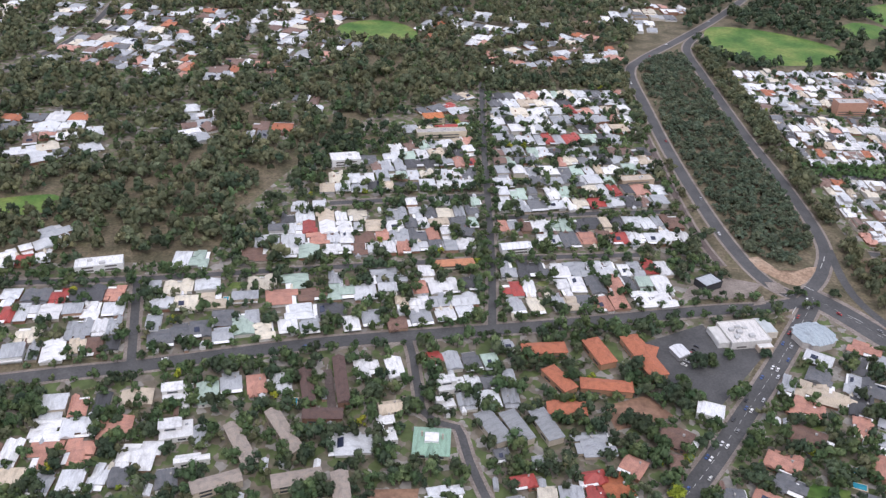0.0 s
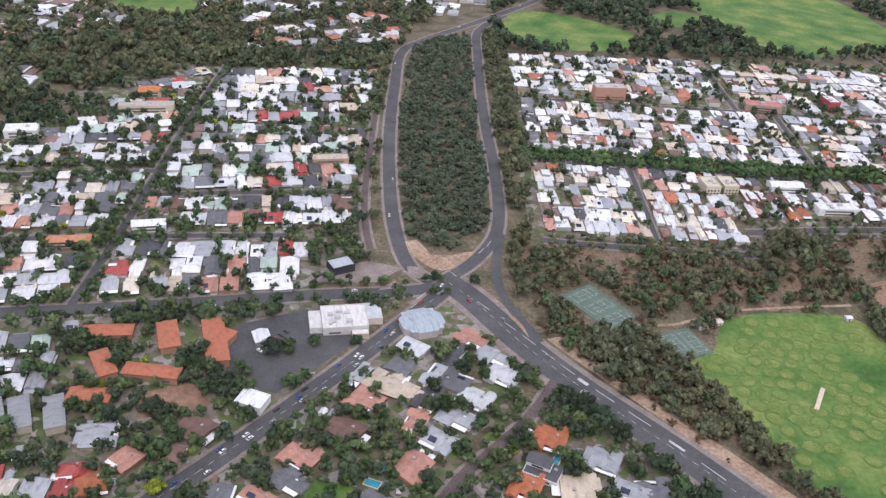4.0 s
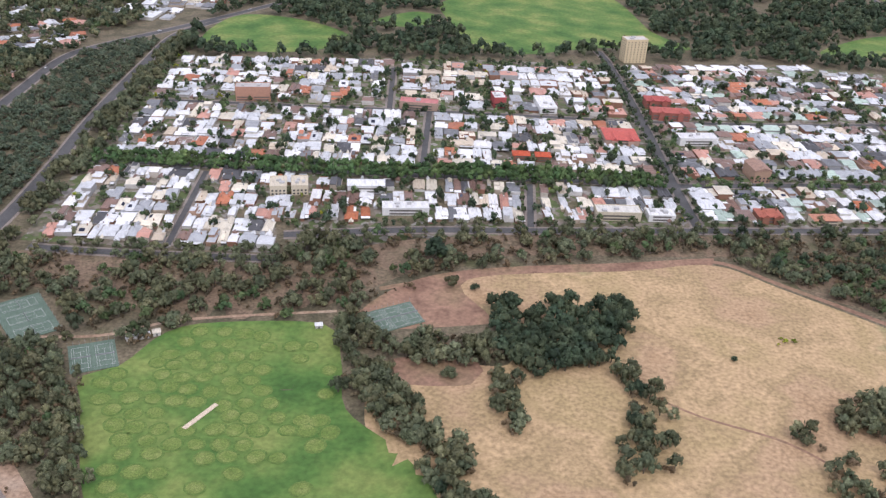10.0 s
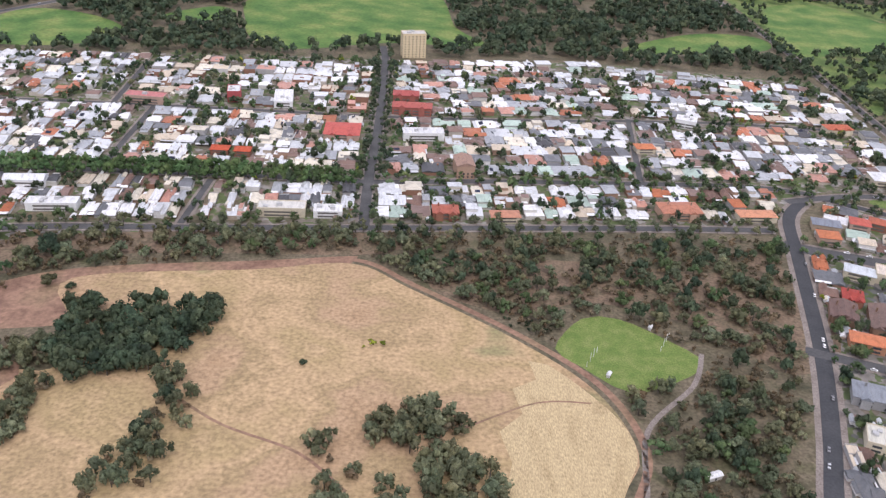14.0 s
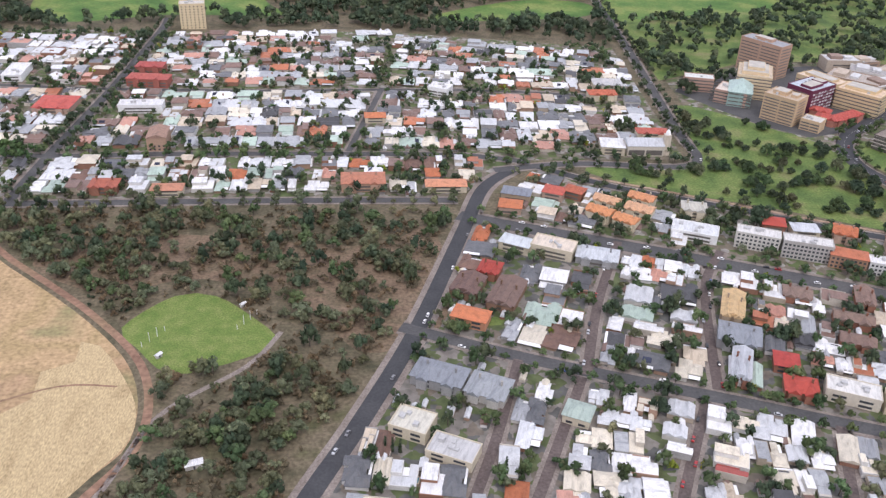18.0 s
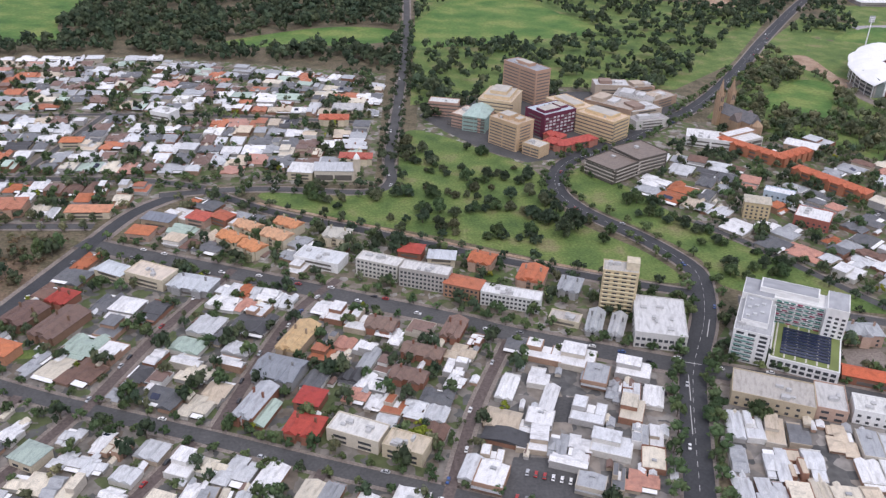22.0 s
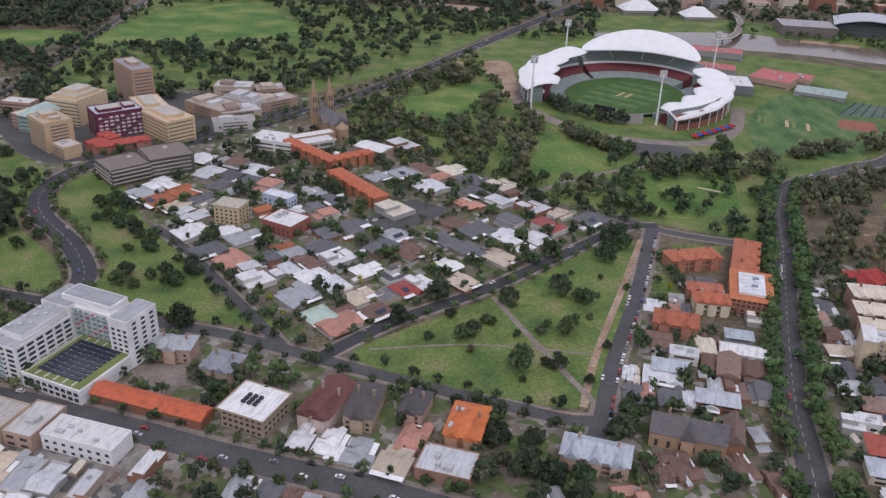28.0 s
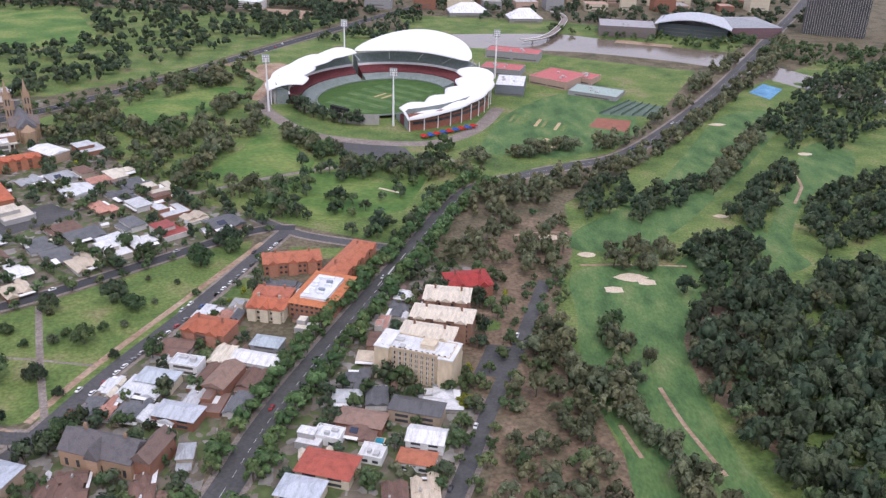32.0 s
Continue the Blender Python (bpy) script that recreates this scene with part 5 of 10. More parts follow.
def slab(parent, x0, y0, z0, x1, y1, z1, colour, name="wing", label="", mat="wall"):
    """A block of a building as a part of its own."""
    return piece(name, SLAB if mat == "wall" else mesh_of(name, *shell((box, -0.5, -0.5, 0, 0.5, 0.5, 1)), mat), parent, label, colour, Matrix.Translation(((x0 + x1) / 2, (y0 + y1) / 2, z0)) @ Matrix.Diagonal((x1 - x0, y1 - y0, z1 - z0, 1)))


WHT, CRM, BRK, STN, GRY, PNK = (0.8, 0.8, 0.79), (0.62, 0.55, 0.42), (0.3, 0.14, 0.095), (0.42, 0.33, 0.24), (0.33, 0.33, 0.33), (0.48, 0.34, 0.27)

# white courtyard apartment block with a planted podium
a = building("apartment_block", (1770, 606), (1790, 597), 40, 22, WHT, (0.42, 0.43, 0.44), "white eight-storey courtyard apartment block with green glass balconies", 7, 3, plant=5, side=6, w=4.5, wh=1.7)
slab(a, 3, 8, 22.3, 19, 39, 26, WHT, "upper_storey", "white set-back storey")
slab(a, 3.5, 8.5, 26.01, 18.5, 38.5, 26.3, (0.4, 0.41, 0.43), "upper_roof", "grey roof")
slab(a, 0, 40.1, -2, 20, 62, 27, WHT, "corner_wing", "white corner wing")
slab(a, 0.5, 40.6, 27.01, 19.5, 61.5, 27.3, (0.36, 0.37, 0.39), "corner_roof", "grey roof")
for f in range(6):
    slab(a, 1, -1.6, 2.8 + f * 3.1, 13, -0.05, 3.05 + f * 3.1, WHT, "balcony", "white balcony slab")
    slab(a, 1.2, -1.65, 3.06 + f * 3.1, 12.8, -1.5, 4.0 + f * 3.1, (0.16, 0.34, 0.3), "balcony_screen", "green glass screen")
for k in range(7):
    slab(a, 5 + k % 3 * 4, 11 + k * 3.6, 26.31, 7.4 + k % 3 * 4, 13 + k * 3.6, 27.4, (0.55, 0.56, 0.57), "roof_plant", "grey roof plant")
slab(a, 20.01, 44, -2, 64, 61.5, 26, WHT, "rear_wing", "white rear wing")
slab(a, 10, 46, 26.01, 46, 60, 30.5, WHT, "penthouse", "white penthouse storey")
slab(a, 11, 47, 30.51, 45, 59, 30.8, (0.36, 0.37, 0.39), "penthouse_roof", "grey roof")
slab(a, 51, 38, -2, 64.2, 62, 30, WHT, "corner_tower", "white corner tower")
slab(a, 51.6, 38.6, 30.01, 63.6, 61.4, 30.3, (0.4, 0.41, 0.43), "tower_roof", "grey roof")
slab(a, 23, 0, -2, 64, 43.9, 9, WHT, "podium", "white podium")
slab(a, 24, 1, 9.01, 63, 43, 9.3, (0.19, 0.23, 0.08), "podium_garden", "green planted podium roof")
for k in range(9):
    slab(a, 29, 6 + k * 3.6, 9.4, 58, 8.6 + k * 3.6, 9.9, (1, 1, 1), "solar_panel", "dark blue solar panel row", "solar")
for k in range(6):
    slab(a, 25 + k * 6.3, 1.5, 9.31, 26 + k * 6.3, 42, 9.45, (0.6, 0.58, 0.5), "path", "pale garden path")
for f in range(8):
    slab(a, 21, 42.3, 2.6 + f * 3.1, 51, 44.05, 2.85 + f * 3.1, WHT, "balcony", "white balcony slab")
    for b in range(7):
        slab(a, 21.5 + b * 4.2, 42.25, 2.86 + f * 3.1, 24.6 + b * 4.2, 42.4, 3.8 + f * 3.1, (0.1, 0.3, 0.25) if (b * 3 + f * 5) % 4 else (0.35, 0.06, 0.12), "balcony_screen", "coloured glass screen")
    panes(a, ("front", 38), 52, 64, 1.0 + f * 3.1, 1, 3, w=2.2)
    panes(a, ("front", 43.9), 21, 51, 1.0 + f * 3.1, 1, 5, w=4.4, h=2.0)
panes(a, ("front", 0), 24, 63, 1.2, 2, 9, 3.6, 3.0, 2.2)
panes(a, ("side", 64.2), 40, 61, 1.0, 9, 3, w=3.0)
# cream tower of flats
b = building("tower_block", (1698, 660), (1721, 655), 15, 31, (0.6, 0.5, 0.33), (0.5, 0.48, 0.44), "ten-storey cream and yellow tower of flats with balconies", 10, 4, plant=2, side=3, w=3.2, wh=1.5)
slab(b, 15, 4, 31.01, 23.5, 13, 37, CRM, "lift_tower", "cream lift tower")
for f in range(10):
    slab(b, 1, -1.3, 0.9 + f * 3.1, 22, -0.02, 1.5 + f * 3.1, (0.7, 0.62, 0.42), "balcony", "cream balcony")
# the others along the wide street
building("office_building", (1713, 617), (1745, 611), 46, 11, (0.6, 0.59, 0.57), (0.62, 0.62, 0.62), "grey two-storey commercial building with a white roof", 2, 9, plant=6, side=8, w=2.4, fh=4.6, wh=2.0)
c = building("hall", (1832, 583), (1895, 561), 12, 6, BRK, (0.56, 0.14, 0.07), "long red brick hall with an orange-red gabled roof", 1, 14, "gable", 2.6, w=1.6, wh=2.2)
d = building("office_building", (1904, 566), (1927, 556), 24, 11, STN, (0.8, 0.8, 0.8), "three-storey stone office with a flat white roof and dark roof plant", 3, 7, overhang=1.5, side=6, w=2.0, fh=3.6)
for k in range(9):
    slab(d, 7 + (k % 3) * 3.4, 8 + k // 3 * 3, 11.4, 9 + (k % 3) * 3.4, 10 + k // 3 * 3, 12.6, (0.05, 0.05, 0.06), "roof_plant", "black roof plant")
building("mansion", (1852, 623), (1875, 621), 15, 9, PNK, (0.4, 0.42, 0.44), "pink stone two-storey mansion with a grey slate roof", 2, 4, "hip", 3, roof_mat="roof", gables=1)
building("mansion", (1884, 606), (1902, 600), 18, 9, STN, (0.28, 0.3, 0.33), "stone villa with tower and grey roof", 2, 4, "hip", 3, plant=0, gables=2)
building("mansion", (1942, 569), (1959, 562), 34, 8, (0.55, 0.45, 0.4), (0.17, 0.075, 0.065), "gabled mansion with dark red-brown tiles and white chimneys", 2, 4, "gable", 4, gables=2)
building("mansion", (1966, 565), (1981, 562), 30, 9, STN, (0.11, 0.1, 0.1), "sandstone mansion with a dark slate roof", 2, 4, "hip", 4, gables=1)
building("mansion", (1994, 572), (2006, 568), 20, 8, PNK, (0.1, 0.095, 0.1), "brick mansion with a dark slate roof", 2, 3, "hip", 4, gables=1)
building("mansion", (2017, 552), (2035, 547), 28, 9, (0.5, 0.3, 0.2), (0.62, 0.19, 0.07), "mansion with a bright orange tiled roof and white flat top", 2, 4, "hip", 3.6, plant=3, gables=2)
building("office_building", (2003, 529), (2029, 521), 20, 6, (0.38, 0.22, 0.16), (0.56, 0.58, 0.6), "low brick building with a pale grey flat roof", 1, 6, plant=3)
building("mansion", (2074, 540), (2106, 530), 17, 8, (0.58, 0.43, 0.33), (0.46, 0.5, 0.56), "stone mansion with pale blue-grey steep gables", 2, 6, "hip", 4.5, roof_mat="roof", gables=3)
for q0, q1, dp, hh, wl, rf, lb in (((1757, 560), (1800, 545), 24, 9, (0.5, 0.42, 0.3), (0.45, 0.42, 0.38), "two-storey cream shop building with a long roof"), ((1802, 548), (1818, 543), 26, 8, PNK, (0.55, 0.54, 0.52), "rendered shop building with roof ducts"),
                                   ((1822, 545), (1860, 533), 16, 9, WHT, (0.68, 0.68, 0.66), "white shop building with an open upper gallery")):
    building("shop_building", q0, q1, dp, hh, wl, rf, lb, 2, 8, plant=4, w=2.0, fh=4)
# hospital
building("hospital_tower", (1668, 1137), (1701, 1094), 22, 38, (0.5, 0.33, 0.24), (0.3, 0.31, 0.33), "brown brick hospital tower with banded windows", 10, 7, plant=6, side=1, w=4.0, wh=1.3, fh=3.6)
building("hospital_block", (1642, 973), (1667, 948), 26, 27, (0.58, 0.42, 0.27), (0.5, 0.4, 0.3), "tan hospital block with small square windows", 8, 10, plant=4, side=6, w=1.6)
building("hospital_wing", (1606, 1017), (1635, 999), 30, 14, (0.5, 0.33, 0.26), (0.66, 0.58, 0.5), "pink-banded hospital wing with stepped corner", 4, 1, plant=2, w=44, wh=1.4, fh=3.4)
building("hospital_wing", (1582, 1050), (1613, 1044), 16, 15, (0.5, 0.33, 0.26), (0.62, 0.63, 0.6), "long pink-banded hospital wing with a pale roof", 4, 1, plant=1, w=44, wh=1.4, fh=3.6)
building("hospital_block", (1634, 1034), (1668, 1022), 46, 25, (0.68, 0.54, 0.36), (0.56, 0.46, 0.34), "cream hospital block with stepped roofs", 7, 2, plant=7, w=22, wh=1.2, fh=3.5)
g = building("glass_atrium", (1617, 1006), (1640, 998), 38, 16, (0.3, 0.42, 0.38), (0.4, 0.52, 0.48), "pale green glass atrium of the hospital", 4, 5, "hip", 8, roof_mat="roof", w=3, wh=2.2, fh=4)
building("hospital_block", (1699, 988), (1734, 1013), 30, 24, (0.16, 0.04, 0.075), (0.48, 0.54, 0.6), "maroon and white panelled hospital block", 6, 9, plant=10, side=1, w=1.8, fh=3.6)
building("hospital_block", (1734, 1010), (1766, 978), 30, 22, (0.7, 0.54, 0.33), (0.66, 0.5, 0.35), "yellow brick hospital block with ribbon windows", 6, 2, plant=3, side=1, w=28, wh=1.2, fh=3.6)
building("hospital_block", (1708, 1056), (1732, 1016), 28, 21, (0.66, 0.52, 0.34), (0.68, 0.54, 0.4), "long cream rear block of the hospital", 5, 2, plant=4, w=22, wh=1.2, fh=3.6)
building("hospital_wing", (1673, 945), (1688, 932), 17, 11, (0.6, 0.44, 0.28), (0.58, 0.55, 0.5), "small tan corner building of the hospital", 3, 8, plant=4)
for q0, q1, dp in (((1695, 963), (1713, 950), 16), ((1716, 951), (1752, 974), 14), ((1698, 984), (1714, 972), 13)):
    building("hospital_wing", q0, q1, dp, 7, (0.45, 0.2, 0.15), (0.46, 0.1, 0.08), "old hospital wing with a red tiled roof", 2, 7, "hip", 3, gables=2)
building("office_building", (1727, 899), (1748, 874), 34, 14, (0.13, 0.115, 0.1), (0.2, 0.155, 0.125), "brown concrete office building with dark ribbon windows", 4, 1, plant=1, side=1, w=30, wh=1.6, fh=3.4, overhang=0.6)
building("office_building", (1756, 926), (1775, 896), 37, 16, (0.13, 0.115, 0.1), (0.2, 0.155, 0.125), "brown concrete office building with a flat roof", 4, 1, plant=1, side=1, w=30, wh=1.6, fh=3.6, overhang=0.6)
for k, (q0, q1, dp, hh) in enumerate((((1755, 1085), (1800, 1050), 34, 11), ((1802, 1048), (1838, 1066), 30, 10), ((1790, 1100), (1830, 1082), 30, 12), ((1835, 1090), (1868, 1118), 26, 9), ((1775, 1130), (1815, 1130), 24, 14), ((1800, 1020), (1838, 1034), 18, 9), ((1820, 1140), (1850, 1150), 26, 8))):
    w_ = building("hospital_wing", q0, q1, dp, hh, ((0.42, 0.3, 0.22), (0.5, 0.42, 0.34), (0.6, 0.58, 0.55))[k % 3], ((0.42, 0.36, 0.31), (0.55, 0.55, 0.55), (0.36, 0.34, 0.33))[k % 3], "low hospital wing with plant on its flat roof", 3, 1, plant=5, fh=3.4, w=24)
    slab(w_, 6, 5, hh + 0.31, 20, dp - 6, hh + 4, ((0.5, 0.42, 0.34), (0.3, 0.22, 0.18), (0.55, 0.55, 0.55))[k % 3], "roof_storey", "upper storey")
    slab(w_, 24, 8, hh + 0.31, 33, dp - 9, hh + 2.6, (0.6, 0.6, 0.6), "duct_house", "grey plant room")
# upper storeys, lift towers and ducts on the hospital's roofs
HB = {o.name: o for o in bpy.data.objects if o.name.startswith("hospital_")}
for nm, blocks in (("hospital_tower", ((14, 6, 38.3, 36, 16, 41.5),)), ("hospital_block", ((6, 6, 27.3, 20, 20, 31), (24, 8, 27.3, 31, 18, 30))), ("hospital_block.001", ((4, 6, 25.3, 32, 40, 28.6), (9, 12, 28.9, 27, 36, 32))), ("hospital_block.002", ((4, 5, 24.3, 26, 18, 27), (29, 8, 24.3, 39, 22, 26.6))), ("hospital_block.003", ((6, 6, 22.3, 38, 24, 25.6),)), ("hospital_block.004", ((6, 6, 21.3, 40, 20, 24),))):
    base = HB[nm]
    for x0, y0, z0, x1, y1, z1 in blocks:
        slab(base, x0, y0, z0, x1, y1, z1, tuple(base.color[:3]), "roof_storey", "set-back upper storey")
        slab(base, x0 + 0.6, y0 + 0.6, z1, x1 - 0.6, y1 - 0.6, z1 + 0.25, (0.5, 0.47, 0.42), "roof_cover", "flat grey roof")
for f_ in range(6):
    for b_ in range(8):
        if (f_ * 5 + b_ * 3) % 4:
            slab(HB["hospital_block.002"], 1.5 + b_ * 5.2, -0.2, 1.2 + f_ * 3.6, 4.7 + b_ * 5.2, -0.1, 3.2 + f_ * 3.6, (0.62, 0.62, 0.64), "wall_panel", "white wall panel")
# school with red roofs, and the cathedral
building("school_building", (1842, 981), (1889, 966), 26, 9, WHT, (0.7, 0.7, 0.7), "white flat-roofed school building", 2, 10, plant=3, fh=4)
building("school_building", (1893, 966), (1921, 982), 20, 10, (0.62, 0.6, 0.56), (0.7, 0.7, 0.69), "white school hall with a colonnade", 2, 8, w=2.0, fh=4.4, wh=3)
for q0, q1, dp in (((1872, 980), (1919, 930), 12), ((1921, 928), (1960, 953), 12), ((1922, 906), (1966, 848), 14)):
    building("school_building", q0, q1, dp, 9, (0.4, 0.17, 0.1), (0.5, 0.155, 0.085), "long red brick school wing with an orange-red tiled roof", 2, 14, "hip", 3, gables=5, fh=4)
SAND = (0.4, 0.28, 0.185)
e = building("cathedral", (1917, 1012), (1931, 1020), 46, 14, SAND, (0.17, 0.17, 0.18), "sandstone cathedral with twin spires and a steep grey roof", 1, 6, "gable", 9, w=1.2, wh=6)
for k, (u, v) in enumerate(((-1.5, 44), (15.5, 44))):
    slab(e, u - 3.2, v - 3.2, -2, u + 3.2, v + 3.2, 33, SAND, "tower", "square sandstone tower")
    for z in (14, 24):
        slab(e, u - 3.5, v - 3.5, z, u + 3.5, v + 3.5, z + 0.8, SAND, "string_course")
        for du in (-1.3, 1.3):
            slab(e, u + du - 0.6, v - 3.3, z + 2, u + du + 0.6, v - 3.1, z + 7.5, (1, 1, 1), "louvre", "dark belfry opening", "glass")
    piece("spire", mesh_of("spire", [(-2.6, -2.6, 0), (2.6, -2.6, 0), (2.6, 2.6, 0), (-2.6, 2.6, 0), (0, 0, 18)], [(0, 1, 4), (1, 2, 4), (2, 3, 4), (3, 0, 4), (3, 2, 1, 0)], "wall"), e, "pointed stone spire", SAND, Matrix.Translation((u, v, 33)))
    for du, dv in ((-2.8, -2.8), (2.8, -2.8), (2.8, 2.8), (-2.8, 2.8)):
        piece("pinnacle", mesh_of("pinnacle", [(-0.6, -0.6, 0), (0.6, -0.6, 0), (0.6, 0.6, 0), (-0.6, 0.6, 0), (0, 0, 6)], [(0, 1, 4), (1, 2, 4), (2, 3, 4), (3, 0, 4)], "wall"), e, "", SAND, Matrix.Translation((u + du, v + dv, 33)))
AP = [(6.5 * math.cos(a * math.pi / 4), 6.5 * math.sin(a * math.pi / 4)) for a in range(8)]
piece("apse", mesh_of("apse", [(x, y, z) for z in (-2, 12) for x, y in AP] + [(0, 0, 18)], [(i, (i + 1) % 8, 8 + (i + 1) % 8, 8 + i) for i in range(8)] + [(8 + i, 8 + (i + 1) % 8, 16) for i in range(8)], "wall"), e, "eight-sided apse with a pointed roof", SAND, Matrix.Translation((8, -2, 0)))
slab(e, -5, 12, -2, 20, 24, 13, SAND, "transept", "stone transept")
piece("transept_roof", mesh_of("transept_roof", *shell((gable, -5.5, 12, 20.5, 24, 13, 8, {"along": "x"})), "tile"), e, "", (0.2, 0.17, 0.16))
# the tower at the street's end
f = building("tower_block", (988, 1212), (1018, 1218), 18, 31, (0.68, 0.56, 0.36), (0.55, 0.52, 0.47), "cream ten-storey apartment tower with shadowed balconies", 9, 6, plant=3, side=3, w=1.7, wh=1.2, fh=3.3)
# stone church, school and flats on the hill
h = building("church", (2122, 557), (2158, 546), 17, 9, (0.45, 0.3, 0.2), (0.15, 0.14, 0.145), "sandstone church with a steep dark slate roof", 1, 6, "gable", 7, gables=1, wh=4)
slab(h, 36, 2, -2, 46, 24, 10, (0.3, 0.15, 0.1), "brick_hall", "red brick church hall")
piece("hall_roof", mesh_of("hall_roof", *shell((gable, 36, 2, 46, 24, 10, 5, {"along": "y"})), "tile"), h, "", (0.2, 0.14, 0.12))
ORA = (0.46, 0.165, 0.095)
building("college", (2184, 752), (2222, 760), 17, 9, (0.42, 0.2, 0.13), ORA, "brick college wing with an orange tiled roof round a court", 2, 12, "hip", 3.2, fh=3.8, gables=3)
building("college", (2237, 735), (2257, 788), 16, 9, (0.42, 0.2, 0.13), ORA, "long brick college wing with an orange tiled roof", 2, 14, "hip", 3.2, fh=3.8, gables=4)
i = building("college", (2208, 698), (2234, 690), 44, 10, (0.4, 0.19, 0.12), (0.56, 0.2, 0.09), "brick college block with a bright orange roof and white roof plant", 3, 8, "hip", 1.6, fh=3.5)
slab(i, 5, 6, 10.4, 22, 36, 12.4, (0.72, 0.74, 0.77), "roof_deck", "white roof deck")
for k in range(10):
    slab(i, 6 + (k % 2) * 7 + k % 3, 8 + k * 2.6, 12.4, 10 + (k % 2) * 7 + k % 3, 9.8 + k * 2.6, 13.6 + k % 3 * 0.4, ((0.78, 0.8, 0.82), (0.3, 0.34, 0.4))[k % 4 == 3], "roof_plant", "white roof plant")
building("college", (2183, 694), (2206, 690), 14, 9, CRM, (0.5, 0.16, 0.09), "cream stone college building with arches and a red roof", 2, 8, "hip", 3.2, fh=3.8, gables=3)
building("college", (2184, 712), (2207, 708), 12, 8, (0.45, 0.24, 0.17), (0.47, 0.17, 0.11), "low brick college wing with terracotta roof", 2, 8, "hip", 2.8, fh=3.8, gables=2)
sheet("lawn_patch", [(2162, 722), (2182, 716), (2183, 746), (2172, 750)], "lawn", 0.1, "green front lawn of the college", "lawn", False, bit=4)
sheet("lawn_patch", [(2192, 774), (2226, 782), (2240, 800), (2196, 800)], "lawn", 0.1, "green lawn behind the college", "lawn", False, bit=4)
building("mansion", (2150, 668), (2176, 660), 18, 8, (0.4, 0.2, 0.14), (0.42, 0.14, 0.08), "brick mansion with terracotta roofs", 2, 5, "hip", 3.5, gables=2)
j = building("apartment_block", (2266, 633), (2303, 620), 14, 20, (0.62, 0.5, 0.35), (0.68, 0.69, 0.7), "cream seven-storey slab of flats with a white roof", 7, 12, plant=3, ribs=12, side=2, w=1.3, overhang=0.6)
slab(j, -2, -2.5, -2, 6, 16, 20.5, (0.66, 0.54, 0.38), "end_tower", "plain cream end tower")
slab(j, -2.3, -2.8, 20.51, 6.3, 16.3, 21.1, (0.72, 0.72, 0.72), "end_roof", "white roof")
slab(j, 34, -2.5, -2, 42, 16, 20, (0.66, 0.54, 0.38), "far_end_tower", "plain cream end tower")
slab(j, 33.7, -2.8, 20.01, 42.3, 16.3, 20.6, (0.72, 0.72, 0.72), "far_end_roof", "white roof")
slab(j, 22, 4, 20.3, 30, 11, 23, (0.66, 0.56, 0.42), "lift_house", "cream lift house")
for k, (q0, q1, dp) in enumerate((((2276, 656), (2306, 648), 15), ((2282, 676), (2318, 668), 16), ((2290, 698), (2318, 694), 18))):
    building("apartment_house", q0, q1, dp, 14, (0.32, 0.19, 0.13), (0.7, 0.62, 0.5), "brick flats with cream folded metal roofs", 4, 7, "hip", 2.5, roof_mat="roof", gables=3)
building("mansion", (2308, 724), (2336, 730), 22, 8, (0.36, 0.15, 0.11), (0.38, 0.055, 0.05), "red-roofed brick mansion with a turret", 2, 5, "hip", 4, gables=2)
# terracotta and brown unit blocks below the main road
for q0, q1, dp in (((76, 499), (108, 503), 12), ((131, 490), (121, 518), -13), ((165, 478), (151, 524), -14), ((113, 464), (149, 461), 11), ((101, 459), (87, 482), -11), ((87, 437), (113, 436), 13), ((160, 505), (172, 500), 14)):
    if dp < 0:
        q0, q1, dp = q1, q0, -dp
    building("unit_block", q0, q1, dp, 5.6, (0.42, 0.24, 0.15), (0.43, 0.155, 0.09), "brick unit block with a terracotta tiled roof", 1, 7, "hip", 2.4)
for q0, q1, dp in (((37, 433), (51, 407), 12), ((54, 435), (66, 409), 11), ((74, 438), (85, 411), 11)):
    building("unit_block", q0, q1, dp, 5.6, (0.5, 0.44, 0.36), (0.26, 0.27, 0.28), "two-storey unit block with a grey roof", 1, 6, "hip", 2.2, roof_mat="roof")
for q0, q1, dp in (((-125, 414), (-105, 379), 9), ((-101, 428), (-78, 391), 9), ((-131, 357), (-104, 369), 10), ((-85, 363), (-56, 371), 11), ((-52, 377), (-46, 345), 10)):
    building("unit_block", q0, q1, dp, 6, (0.5, 0.43, 0.33), (0.34, 0.29, 0.25), "long two-storey unit block with a faded tile roof", 2, 10, "gable", 1.8, fh=2.9)
for q0, q1, dp in (((-85, 472), (-77, 438), 8), ((-63, 487), (-54, 439), 8), ((-76, 424), (-50, 425), 10)):
    building("unit_block", q0, q1, dp, 5.5, (0.24, 0.14, 0.1), (0.13, 0.085, 0.075), "row of brown brick units with dark tiled roofs", 1, 10, "gable", 2.2)
gv = building("villa", (-3, 397), (20, 396), 24, 4, (0.55, 0.5, 0.42), (0.27, 0.42, 0.32), "wide villa with a green metal roof and pale lantern", 1, 5, "hip", 3.5, roof_mat="roof", gables=1)
slab(gv, 7, 8, 5.4, 16, 16, 8.1, (0.78, 0.78, 0.78), "lantern", "white roof lantern")
road("units_lane", [(-66, 480), (-62, 460), (-58, 438)], 6, "redroad", verge=0, lift=0.16, label="narrow brick-paved lane between unit rows")
